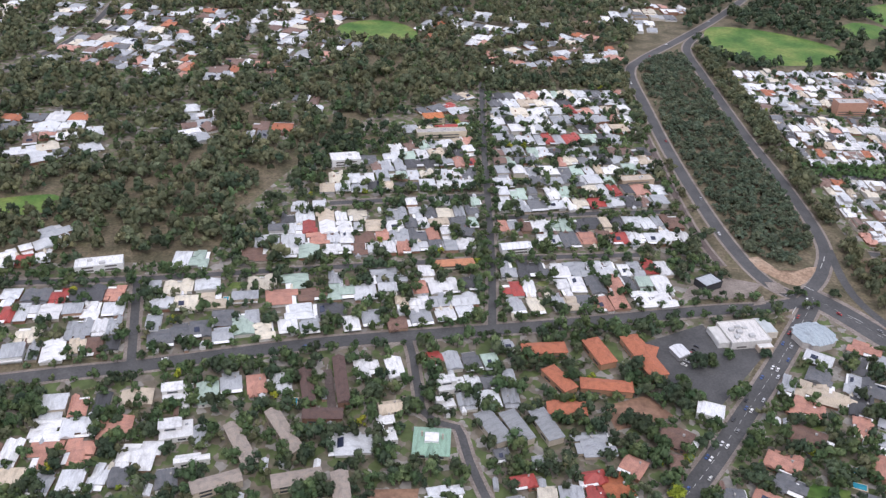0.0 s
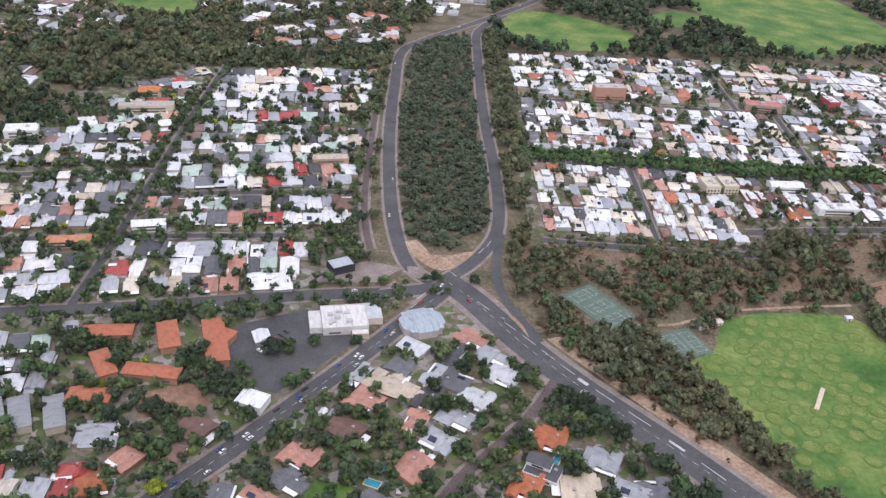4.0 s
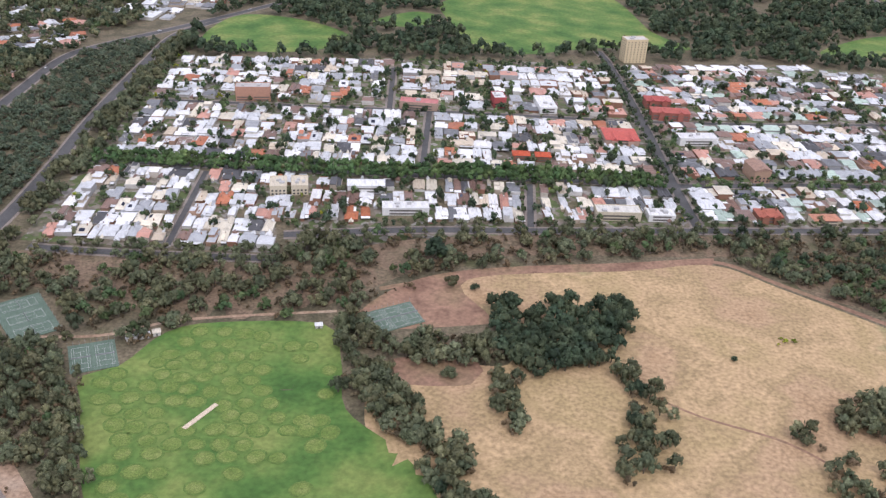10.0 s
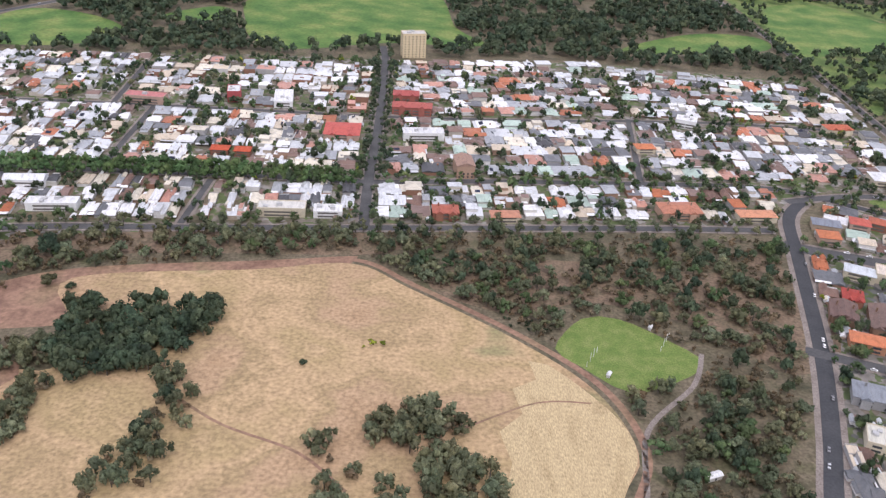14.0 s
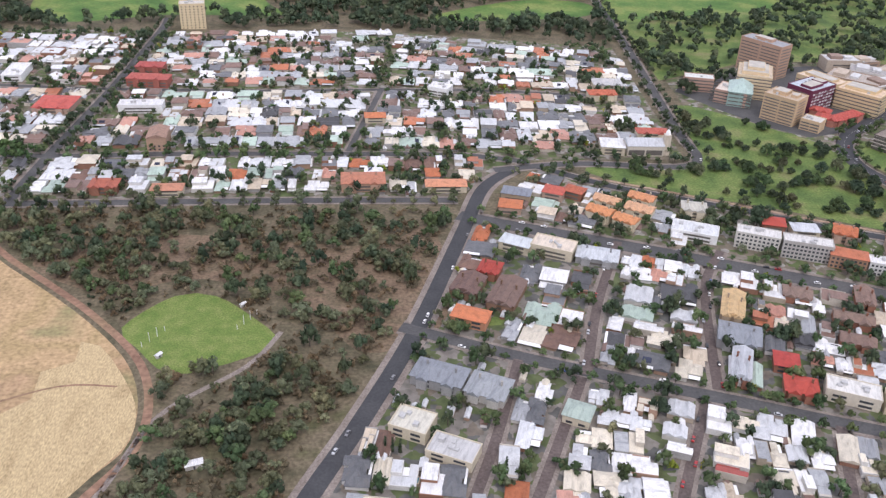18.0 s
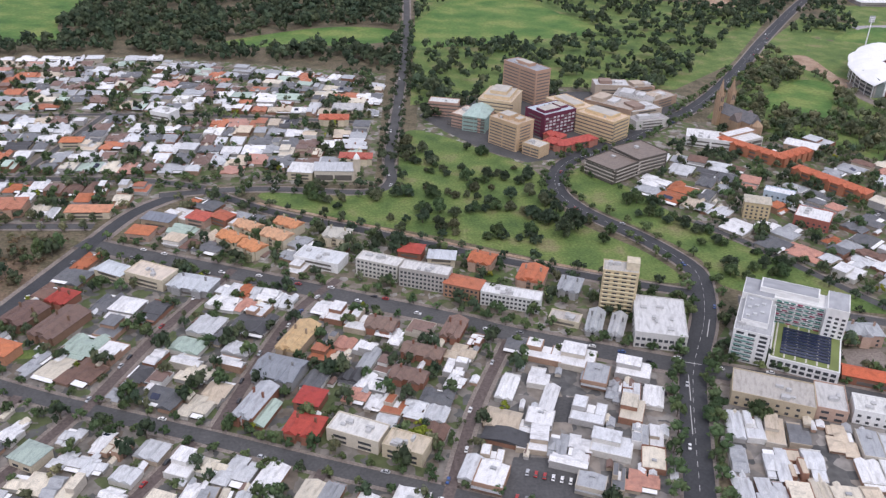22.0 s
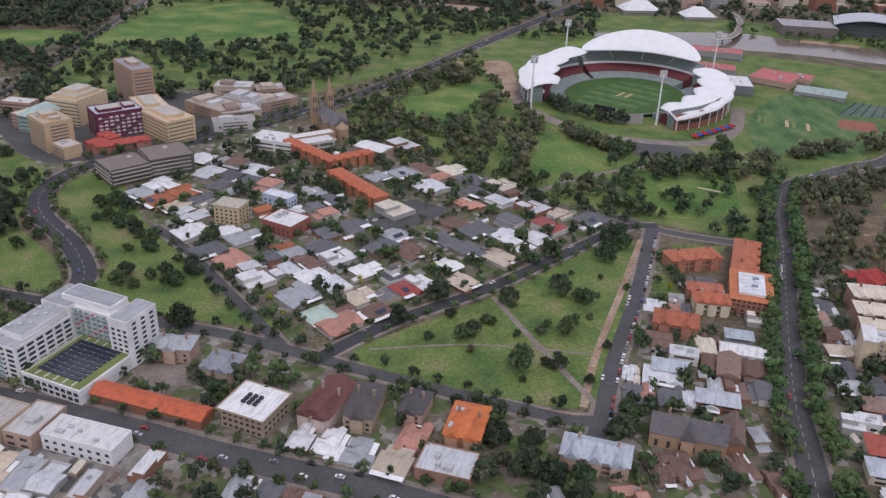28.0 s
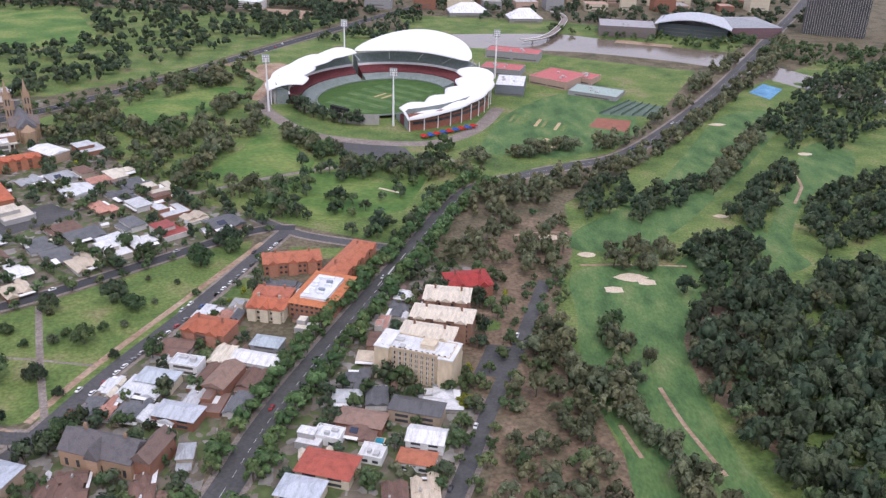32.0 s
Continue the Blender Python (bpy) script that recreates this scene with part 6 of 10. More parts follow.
# shops and yards by the junction
sm = building("supermarket", (236, 521), (268, 527), 27, 6, (0.6, 0.58, 0.55), (0.66, 0.64, 0.62), "white flat-roofed shops with roof plant at the junction", 1, 6, plant=8, w=3)
slab(sm, -9, 3, -1, -0.2, 24, 5, (0.66, 0.65, 0.63), "side_wing", "white side wing")
slab(sm, -8.6, 3.4, 5.01, -0.6, 23.6, 5.3, (0.6, 0.59, 0.57), "wing_roof", "pale flat roof")
slab(sm, 32.3, 10, -1, 44, 30, 5.2, (0.62, 0.56, 0.48), "corner_wing", "cream corner wing")
slab(sm, 32.8, 10.5, 5.21, 43.5, 29.5, 5.5, (0.5, 0.54, 0.55), "corner_roof", "blue-grey corner roof")
slab(sm, 20, -6, -1, 32, -0.3, 4, (0.55, 0.45, 0.36), "rear_wing", "tan rear wing")
slab(sm, 20.4, -5.6, 4.01, 31.6, -0.7, 4.3, (0.68, 0.67, 0.65), "rear_roof", "white roof")
sh = building("showroom", (299, 524), (321, 532), 24, 6, (0.45, 0.42, 0.4), (0.4, 0.46, 0.5), "corner showroom with a blue-grey faceted roof", 2, 7, "hip", 1.5, roof_mat="roof")
OCT = [(11.5 + 17 * math.cos(a * math.pi / 4 + 0.39), 12 + 15.5 * math.sin(a * math.pi / 4 + 0.39)) for a in range(8)]
TIP = [(11.5 + 7 * math.cos(a * math.pi / 4 + 0.39), 12 + 6 * math.sin(a * math.pi / 4 + 0.39)) for a in range(8)]
piece("eight_sided_wall", mesh_of("eight_sided_wall", [(x, y, z) for z in (-1, 5.6) for x, y in OCT], [(i, (i + 1) % 8, 8 + (i + 1) % 8, 8 + i) for i in range(8)] + [tuple(range(8, 16))], "wall"), sh, "", (0.5, 0.47, 0.44))
piece("faceted_roof", mesh_of("faceted_roof", [(x * 1.03 - 0.35, y * 1.03 - 0.35, 5.7) for x, y in OCT] + [(x, y, 9.2) for x, y in TIP], [(i, (i + 1) % 8, 8 + (i + 1) % 8, 8 + i) for i in range(8)] + [tuple(range(8, 16)), tuple(range(7, -1, -1))], "roof"), sh, "blue-grey faceted metal roof", (0.36, 0.42, 0.46))
mark([(286, 520), (300, 512), (326, 522), (338, 548), (322, 566), (298, 556)], 2)
building("carwash", (189, 443), (206, 437), 14, 5, WHT, (0.75, 0.76, 0.78), "long white shed beside the busy road", 1, 5)
building("restaurant", (236, 597), (252, 606), 14, 6, (0.05, 0.05, 0.055), (0.42, 0.45, 0.48), "black restaurant with grey roof and orange corner", 1, 4)
building("shed", (192, 504), (202, 508), 13, 4, GRY, (0.66, 0.67, 0.7), "grey metal shed in the car park", 0, 0, "gable", 1.6, roof_mat="roof")
# convention centre, city blocks and tents past the river
building("convention_hall", (2566, 1570), (2650, 1556), 60, 16, (0.2, 0.17, 0.16), (0.35, 0.33, 0.34), "dark angular convention hall on the river bank", 2, 12, plant=3, w=5, wh=3, fh=6)
k = building("convention_hall", (2660, 1584), (2756, 1545), 80, 18, (0.1, 0.12, 0.13), (0.42, 0.44, 0.47), "convention hall with a great curved grey roof over a glass front", 3, 14, "flat", w=5.5, wh=4, fh=5.5)
ARC = [(-6 + 116 * u / 10, 18.6 + 15 * math.sin(math.pi * (0.1 + 0.8 * u / 10)) - 4.6) for u in range(11)]
piece("arched_roof", mesh_of("arched_roof", [(x, y, z + dz) for x, z in ARC for y, dz in ((-9, 0), (84, -3), (84, -4), (-9, -1.2))], [(4 * i_ + a_, 4 * i_ + (a_ + 1) % 4, 4 * i_ + 4 + (a_ + 1) % 4, 4 * i_ + 4 + a_) for i_ in range(10) for a_ in range(4)] + [(0, 3, 2, 1), (40, 41, 42, 43)], "roof"), k, "great curved pale grey metal roof", (0.5, 0.52, 0.56))
building("convention_hall", (2766, 1560), (2850, 1570), 90, 17, (0.2, 0.12, 0.13), (0.3, 0.31, 0.33), "faceted convention hall with dark grey roof", 2, 10, "hip", 6, roof_mat="roof", w=5, wh=3, fh=6)
building("office_tower", (2900, 1610), (2985, 1575), 50, 60, (0.08, 0.08, 0.085), (0.3, 0.3, 0.3), "dark office tower with white vertical fins", 0, 0, plant=4, ribs=26)
for q0, q1, dp in (((2340, 1690), (2405, 1697), 40), ((2436, 1655), (2490, 1660), 36)):
    building("pavilion", q0, q1, dp, 7, (0.3, 0.28, 0.27), (0.78, 0.78, 0.78), "low pavilion under a white shell roof", 1, 8, "hip", 14, roof_mat="roof")
q = random.Random(3)
for n in range(26):
    x, y = 2150 + n % 13 * 60 + q.uniform(-15, 15), 1740 + n // 13 * 60 + (n % 13) * 4
    building("city_building", (x, y), (x + q.uniform(25, 50), y + q.uniform(-8, 8)), q.uniform(20, 40), q.uniform(8, 24), q.choice((PNK, STN, CRM, GRY, BRK)), q.choice(((0.5, 0.5, 0.5), (0.35, 0.32, 0.3), (0.45, 0.25, 0.18))), "distant city building with a flat roof", 2, 1, plant=1, fh=5, w=20)

# the institutions and villas along the gardens' edge
for q0, q1, dp, hh, wl, rf, fl, ba, top, lb in (
        ((1531, 701), (1561, 690), 13, 13, (0.6, 0.58, 0.53), (0.66, 0.65, 0.63), 4, 10, "flat", "long white four-storey institution"), ((1562, 687), (1596, 677), 13, 14, (0.45, 0.43, 0.4), (0.62, 0.61, 0.59), 4, 12, "flat", "grey four-storey institution with a pale roof"),
        ((1593, 674), (1617, 665), 14, 11, (0.4, 0.24, 0.16), ORA, 3, 8, "hip", "brick residence with an orange roof"), ((1618, 664), (1657, 653), 12, 10, (0.66, 0.66, 0.64), (0.7, 0.7, 0.7), 3, 14, "flat", "long white three-storey residence"),
        ((1560, 724), (1577, 720), 15, 8, BRK, (0.42, 0.08, 0.06), 2, 4, "hip", "villa with a dark red roof"), ((1582, 716), (1602, 714), 14, 7, CRM, (0.55, 0.58, 0.62), 2, 4, "hip", "villa with a pale blue-grey roof"),
        ((1611, 713), (1627, 706), 17, 8, PNK, (0.48, 0.16, 0.08), 2, 4, "gable", "villa with steep orange gables"), ((1644, 688), (1662, 682), 22, 8, PNK, (0.5, 0.17, 0.09), 2, 4, "gable", "long villa with orange gables"),
        ((1672, 678), (1686, 673), 20, 6, GRY, (0.36, 0.38, 0.4), 1, 3, "hip", "grey-roofed villa"), ((1662, 643), (1681, 636), 11, 4, CRM, (0.5, 0.46, 0.42), 1, 5, "flat", "low cream offices"),
        ((1684, 630), (1694, 627), 26, 4, GRY, (0.42, 0.44, 0.45), 1, 2, "gable", "long grey shed"), ((1698, 626), (1707, 623), 26, 4, GRY, (0.5, 0.51, 0.52), 1, 2, "gable", "long pale shed"),
        ((1423, 743), (1440, 731), 13, 8, CRM, (0.6, 0.27, 0.13), 2, 4, "gable", "cream townhouses with orange-tan gables"), ((1442, 729), (1457, 718), 13, 8, CRM, (0.6, 0.27, 0.13), 2, 4, "gable", "cream townhouses with orange-tan gables"),
        ((1432, 762), (1450, 751), 12, 8, CRM, (0.6, 0.36, 0.22), 2, 4, "gable", "cream townhouses with tan gables"), ((1455, 747), (1474, 736), 14, 8, CRM, (0.6, 0.36, 0.22), 2, 4, "gable", "cream townhouses with tan gables"),
        ((1462, 768), (1480, 757), 12, 8, CRM, (0.58, 0.27, 0.14), 2, 4, "gable", "cream townhouses with orange gables"), ((1354, 747), (1372, 744), 15, 6, PNK, (0.5, 0.18, 0.09), 1, 4, "hip", "villa with an orange roof"),
        ((1358, 772), (1381, 766), 14, 6, STN, (0.2, 0.22, 0.26), 1, 5, "hip", "villa with slate-blue roofs and panels"), ((1392, 774), (1408, 768), 15, 7, PNK, (0.48, 0.12, 0.09), 2, 3, "hip", "villa with a red roof"), ((1410, 778), (1424, 770), 13, 7, BRK, (0.42, 0.13, 0.08), 2, 3, "hip", "villa with a terracotta roof"),
        ((1502, 746), (1521, 742), 16, 8, CRM, (0.5, 0.48, 0.42), 2, 4, "hip", "cream mansion with a grey-green roof"), ((1485, 714), (1518, 702), 18, 7, WHT, (0.62, 0.64, 0.66), 2, 7, "flat", "white houses with pale metal roofs"),
        ((1350, 690), (1371, 680), 14, 7, CRM, (0.56, 0.6, 0.63), 2, 5, "hip", "house with a pale blue-grey roof"), ((1373, 684), (1402, 672), 18, 8, CRM, (0.66, 0.57, 0.47), 2, 6, "flat", "beige rendered residence with stepped flat roofs"), ((1405, 672), (1434, 664), 18, 6, GRY, (0.52, 0.55, 0.58), 1, 6, "hip", "grey-roofed terrace"),
        ((1312, 626), (1330, 619), 24, 6, (0.26, 0.16, 0.11), (0.17, 0.11, 0.095), 2, 5, "gable", "brown brick townhouses with stepped dark roofs"), ((1336, 612), (1354, 605), 34, 6, (0.26, 0.16, 0.11), (0.19, 0.13, 0.11), 2, 5, "gable", "brown brick townhouses with stepped dark roofs"), ((1332, 650), (1346, 645), 16, 6, BRK, (0.38, 0.07, 0.055), 2, 4, "hip", "townhouse with a red roof"),
        ((1312, 592), (1334, 584), 14, 7, (0.5, 0.25, 0.15), (0.56, 0.2, 0.1), 2, 5, "hip", "brick house with an orange-red roof"), ((1490, 600), (1504, 595), 32, 7, STN, (0.56, 0.4, 0.22), 2, 4, "gable", "long hall with a tan metal roof"),
        ((1480, 572), (1505, 564), 22, 7, GRY, (0.24, 0.26, 0.29), 2, 6, "gable", "large grey-roofed building"), ((1477, 536), (1488, 532), 30, 7, BRK, (0.45, 0.47, 0.5), 2, 3, "gable", "long narrow house with a pale grey roof"),
        ((1508, 548), (1522, 544), 15, 6, BRK, (0.42, 0.07, 0.06), 2, 4, "hip", "house with a bright red roof"), ((1506, 524), (1524, 519), 16, 6, BRK, (0.44, 0.08, 0.06), 2, 4, "hip", "house with a bright red roof"),
        ((1529, 523), (1557, 512), 15, 8, (0.64, 0.58, 0.48), (0.68, 0.67, 0.64), 2, 9, "flat", "cream terrace with white crenellated parapets"), ((1559, 511), (1580, 503), 14, 8, (0.6, 0.52, 0.38), (0.58, 0.5, 0.38), 2, 7, "flat", "cream rendered terrace"),
        ((1287, 531), (1316, 520), 18, 7, GRY, (0.23, 0.25, 0.28), 2, 6, "hip", "large slate-grey house"), ((1318, 519), (1340, 510), 20, 6, (0.5, 0.48, 0.45), (0.3, 0.32, 0.34), 1, 5, "hip", "grey-roofed house with courtyards"), ((1276, 488), (1296, 480), 18, 7, CRM, (0.6, 0.58, 0.5), 2, 5, "flat", "cream flat-roofed villa"), ((1296, 470), (1320, 460), 16, 6, CRM, (0.5, 0.5, 0.5), 2, 5, "flat", "cream and grey flat-roofed villa"),
        ((1372, 500), (1386, 494), 14, 6, CRM, (0.36, 0.44, 0.39), 1, 3, "hip", "villa with a pale green roof"), ((1542, 628), (1560, 622), 14, 5, BRK, (0.24, 0.17, 0.14), 1, 5, "gable", "brown-roofed flats"), ((1566, 600), (1590, 592), 12, 5, BRK, (0.23, 0.16, 0.13), 1, 6, "gable", "brown-roofed flats"), ((1590, 620), (1602, 616), 22, 5, BRK, (0.25, 0.17, 0.14), 1, 3, "gable", "brown-roofed flats"), ((1560, 575), (1580, 568), 12, 5, BRK, (0.22, 0.15, 0.125), 1, 5, "gable", "brown-roofed flats")):
    building("residence" if hh > 9 else "villa", q0, q1, dp, hh, wl, rf, lb, fl, ba, top, 2.6, 4 if top == "flat" else 0, gables=2 if top == "gable" or top == "hip" and dp > 15 else 0, roof_mat="" if top == "flat" or rf[0] > rf[2] * 1.25 else "roof", fh=3.2)
for q0, q1, dp, hh, wl, rf, top, lb in (
        ((2231, 547), (2256, 540), 17, 6, CRM, (0.42, 0.11, 0.08), "hip", "house with a large red tiled roof"), ((2224, 531), (2243, 526), 14, 6, CRM, (0.5, 0.54, 0.6), "hip", "house with a pale blue-grey roof"), ((2281, 569), (2299, 565), 13, 6, WHT, (0.74, 0.74, 0.74), "gable", "white house with a white gabled roof"), ((2277, 555), (2294, 551), 10, 5, WHT, (0.46, 0.17, 0.1), "hip", "white house with a terracotta roof"),
        ((2272, 592), (2298, 585), 12, 8, STN, (0.1, 0.1, 0.105), "hip", "stone flats with a black roof"), ((2246, 585), (2269, 579), 13, 5, BRK, (0.3, 0.2, 0.16), "hip", "brown tiled villa with roof panels"), ((2236, 574), (2249, 570), 9, 5, WHT, (0.72, 0.74, 0.76), "flat", "white flat-roofed house"), ((2259, 560), (2270, 557), 10, 4, WHT, (0.7, 0.7, 0.7), "flat", "white flat-roofed garage"),
        ((2138, 618), (2158, 613), 13, 6, CRM, (0.48, 0.53, 0.58), "hip", "villa with a pale blue-grey roof"), ((2152, 634), (2168, 630), 10, 6, WHT, (0.6, 0.63, 0.66), "flat", "white rendered house"), ((2174, 614), (2186, 610), 24, 6, BRK, (0.28, 0.19, 0.15), "gable", "long brown-roofed hall"), ((2184, 640), (2212, 632), 12, 5, WHT, (0.75, 0.75, 0.75), "gable", "white ribbed-roof hall"), ((2192, 655), (2208, 651), 11, 6, GRY, (0.4, 0.46, 0.5), "hip", "house with a blue-grey roof"),
        ((2155, 588), (2177, 582), 13, 6, BRK, (0.5, 0.53, 0.58), "hip", "house with pale slate roofs"), ((-97, 793), (-68, 800), 18, 7, WHT, (0.76, 0.76, 0.76), "flat", "large white modern house beside the trees"), ((-12, 868), (42, 878), 12, 8, CRM, (0.42, 0.39, 0.37), "flat", "long beige flats with a grey roof"), ((-4, 912), (18, 918), 16, 7, CRM, (0.55, 0.2, 0.09), "hip", "house with an orange roof"),
        ((-283, 588), (-247, 598), 13, 6, WHT, (0.76, 0.76, 0.77), "flat", "long white flat-roofed house"), ((10, 609), (43, 615), 10, 6, CRM, (0.52, 0.24, 0.14), "hip", "row house with an orange-pink roof"), ((68, 640), (94, 646), 11, 6, WHT, (0.74, 0.75, 0.78), "gable", "white-roofed gallery building"), ((198, 780), (232, 787), 12, 7, STN, (0.5, 0.42, 0.33), "flat", "tan flats beside the service lane")):
    building("villa" if hh < 7 else "residence", q0, q1, dp, hh, wl, rf, lb, 2 if hh > 5 else 1, 4, top, 2.8, 2 if top == "flat" else 0, roof_mat="" if rf[0] > rf[2] * 1.25 and top != "flat" else "roof")
# marked roofs of the inner grid
for q0, q1, dp, hh, wl, rf, top, lb in (
        ((914, 928), (950, 928), 34, 6, PNK, (0.52, 0.12, 0.1), "hip", "large building with a faded red roof"), ((811, 877), (828, 877), 12, 6, BRK, (0.5, 0.1, 0.05), "hip", "house with a vivid red roof"), ((834, 876), (849, 876), 12, 6, BRK, (0.5, 0.1, 0.05), "hip", "house with a vivid red roof"), ((692, 1004), (735, 1000), 16, 8, PNK, (0.5, 0.16, 0.15), "flat", "red-roofed building on the street corner"),
        ((508, 1006), (546, 1010), 16, 16, (0.5, 0.28, 0.2), (0.45, 0.42, 0.4), "flat", "pink brick apartment block with balconies"), ((800, 1018), (814, 1020), 22, 12, (0.45, 0.1, 0.1), (0.66, 0.66, 0.66), "flat", "tall white and red building"), ((1047, 848), (1064, 850), 26, 13, (0.42, 0.28, 0.2), (0.34, 0.22, 0.17), "gable", "brick walk-up flats with a brown roof"), ((852, 1008), (872, 1010), 40, 7, WHT, (0.72, 0.72, 0.72), "flat", "long white warehouse"),
        ((981, 1008), (1024, 1006), 18, 9, (0.36, 0.13, 0.1), (0.42, 0.12, 0.1), "hip", "red brick hotel with red roofs"), ((981, 1042), (1010, 1042), 18, 10, (0.36, 0.13, 0.1), (0.4, 0.1, 0.09), "hip", "red brick hall with gabled red roof"), ((583, 781), (598, 783), 22, 9, CRM, (0.62, 0.55, 0.43), "flat", "cream apartment block with balconies"), ((602, 784), (617, 786), 22, 9, CRM, (0.62, 0.55, 0.43), "flat", "cream apartment block with balconies"),
        ((995, 934), (1037, 938), 16, 8, WHT, (0.66, 0.66, 0.67), "flat", "white two-storey building with roof plant"), ((1297, 1012), (1318, 1004), 18, 9, WHT, (0.74, 0.74, 0.74), "flat", "white box-shaped building"), ((1236, 928), (1256, 930), 14, 6, CRM, (0.55, 0.2, 0.1), "hip", "house with a bright orange roof"), ((1024, 762), (1046, 763), 16, 7, BRK, (0.4, 0.13, 0.09), "hip", "brick villa with a red tiled roof"), ((1226, 777), (1262, 780), 22, 8, (0.5, 0.33, 0.24), (0.46, 0.2, 0.13), "hip", "large villa with pinkish tiled roofs"),
        ((1296, 780), (1330, 782), 14, 6, CRM, (0.6, 0.28, 0.17), "hip", "long villa with an orange-pink roof"), ((1074, 760), (1099, 762), 13, 6, CRM, (0.5, 0.24, 0.16), "hip", "villa with a terracotta roof"), ((876, 756), (916, 757), 15, 8, CRM, (0.62, 0.6, 0.55), "flat", "cream terrace of flats"), ((923, 757), (947, 758), 14, 6, WHT, (0.74, 0.74, 0.74), "flat", "white flat-roofed house"), ((686, 753), (727, 756), 13, 7, WHT, (0.7, 0.7, 0.7), "flat", "white terrace with many small roofs"), ((652, 792), (686, 794), 14, 8, WHT, (0.72, 0.73, 0.75), "gable", "white-roofed terrace")):
    building("residence" if hh > 8 else "villa", q0, q1, dp, hh, wl, rf, lb, 2 if hh > 5 else 1, 4, top, 2.8, 3 if top == "flat" else 0, gables=2 if top == "hip" and dp > 15 else 0, roof_mat="" if rf[0] > rf[2] * 1.25 and top != "flat" else "roof")

# ---- the domed church, the arcaded hall, offices and blocks behind the school ----
ch = building("church", (1482, 866), (1516, 867), 18, 10, (0.6, 0.55, 0.46), (0.5, 0.52, 0.55), "pale stone church with a grey roof and a domed tower", 1, 6, "gable", 5, roof_mat="roof", wh=5)
slab(ch, 34, 2, -2, 40, 8, 20, (0.6, 0.53, 0.43), "bell_tower", "pale square bell tower")
piece("dome", mesh_of("dome", [(2.6 * math.cos(a * 0.785) * c, 2.6 * math.sin(a * 0.785) * c, z) for c, z in ((1, 0), (0.95, 1.5), (0.7, 3), (0.3, 4.2)) for a in range(8)] + [(0, 0, 6)], [(8 * k + a, 8 * k + (a + 1) % 8, 8 * k + 8 + (a + 1) % 8, 8 * k + 8 + a) for k in range(3) for a in range(8)] + [(24 + a, 24 + (a + 1) % 8, 32) for a in range(8)], "white", True), ch, "pale dome", m=Matrix.Translation((37, 5, 20)))
building("villa", (1458, 868), (1480, 866), 22, 8, CRM, (0.7, 0.7, 0.7), "cream hall with a white roof beside the church", 2, 4, "hip", 3, roof_mat="roof")
for q0, q1, dp, rf in (((1470, 1008), (1500, 1010), 16, (0.5, 0.15, 0.09)), ((1500, 905), (1530, 905), 14, (0.46, 0.13, 0.1)), ((1480, 1040), (1512, 1040), 22, (0.5, 0.5, 0.5))):
    building("villa", q0, q1, dp, 7, CRM, rf, "old two-storey house at the block's corner", 2, 4, "hip", 3.2, gables=2)
ar = building("school_hall", (1884, 978), (1920, 1000), 12, 11, (0.4, 0.26, 0.18), (0.74, 0.74, 0.74), "long brick hall with a white roof over an arcade", 1, 9, "flat", fh=5, w=2.0)
for k in range(12):
    slab(ar, 1 + k * 3.4, -3.2, 0, 1.7 + k * 3.4, -2.5, 4.5, (0.7, 0.66, 0.58), "arcade_pillar", "cream pillar")
slab(ar, 0, -3.6, 4.5, 42, -0.02, 5.6, (0.7, 0.67, 0.6), "arcade_roof", "cream arcade roof")
building("school_hall", (1940, 975), (1966, 958), 20, 8, (0.45, 0.33, 0.25), (0.76, 0.76, 0.76), "brick hall with a wide white roof", 2, 6, "gable", 1.8, roof_mat="roof", fh=3.6)
mq = new("marquee", mesh_of("marquee", [(9 * math.cos(a * 0.524), 9 * math.sin(a * 0.524), 3) for a in range(12)] + [(8.6 * math.cos(a * 0.524), 8.6 * math.sin(a * 0.524), 0) for a in range(12)] + [(0, 0, 7)], [(a, (a + 1) % 12, 24) for a in range(12)] + [(12 + a, 12 + (a + 1) % 12, (a + 1) % 12, a) for a in range(12)], "white"))
mq.matrix_basis = at(1924, 961)
tagged(mq, "round white marquee on the school lawn", "marquee")
building("office_building", (1884, 800), (1908, 786), 24, 9, (0.36, 0.13, 0.1), (0.74, 0.74, 0.74), "red brick office block with a white flat roof", 2, 6, plant=3, side=3)
building("apartment_house", (1846, 812), (1866, 806), 16, 15, (0.56, 0.45, 0.27), (0.5, 0.46, 0.38), "tan block of flats with balconies and hipped roof", 4, 5, "hip", 2.5, side=3)
building("office_building", (1876, 850), (1898, 838), 12, 9, (0.5, 0.6, 0.7), (0.72, 0.73, 0.76), "white and blue glazed office wing", 2, 5, side=3)
building("office_building", (1982, 1718), (2022, 1704), 30, 12, (0.62, 0.6, 0.57), (0.72, 0.72, 0.72), "white boarding house beyond the parkland", 3, 8)
sheet("car_park", [(2021, 1725), (2125, 1705), (2095, 1625), (2035, 1662)], "dirt", 0.2, "pale sandy parking ground among trees", "car park", False, bit=1)
for z in (1.6, 5.0, 8.4, 11.8):
    for ob in [o for o in bpy.data.objects if o.name.startswith("office_building") and o.color[0] < 0.14]:
        slab(ob, -0.7, -0.7, z + 1.6, 34, -0.02, z + 2.5, (0.46, 0.42, 0.37), "spandrel", "pale concrete band")
        slab(ob, 32.8 if ob.name == "office_building" else 35.7, 0, z + 1.6, 34 if ob.name == "office_building" else 36.4, 34, z + 2.5, (0.46, 0.42, 0.37), "spandrel", "pale concrete band")

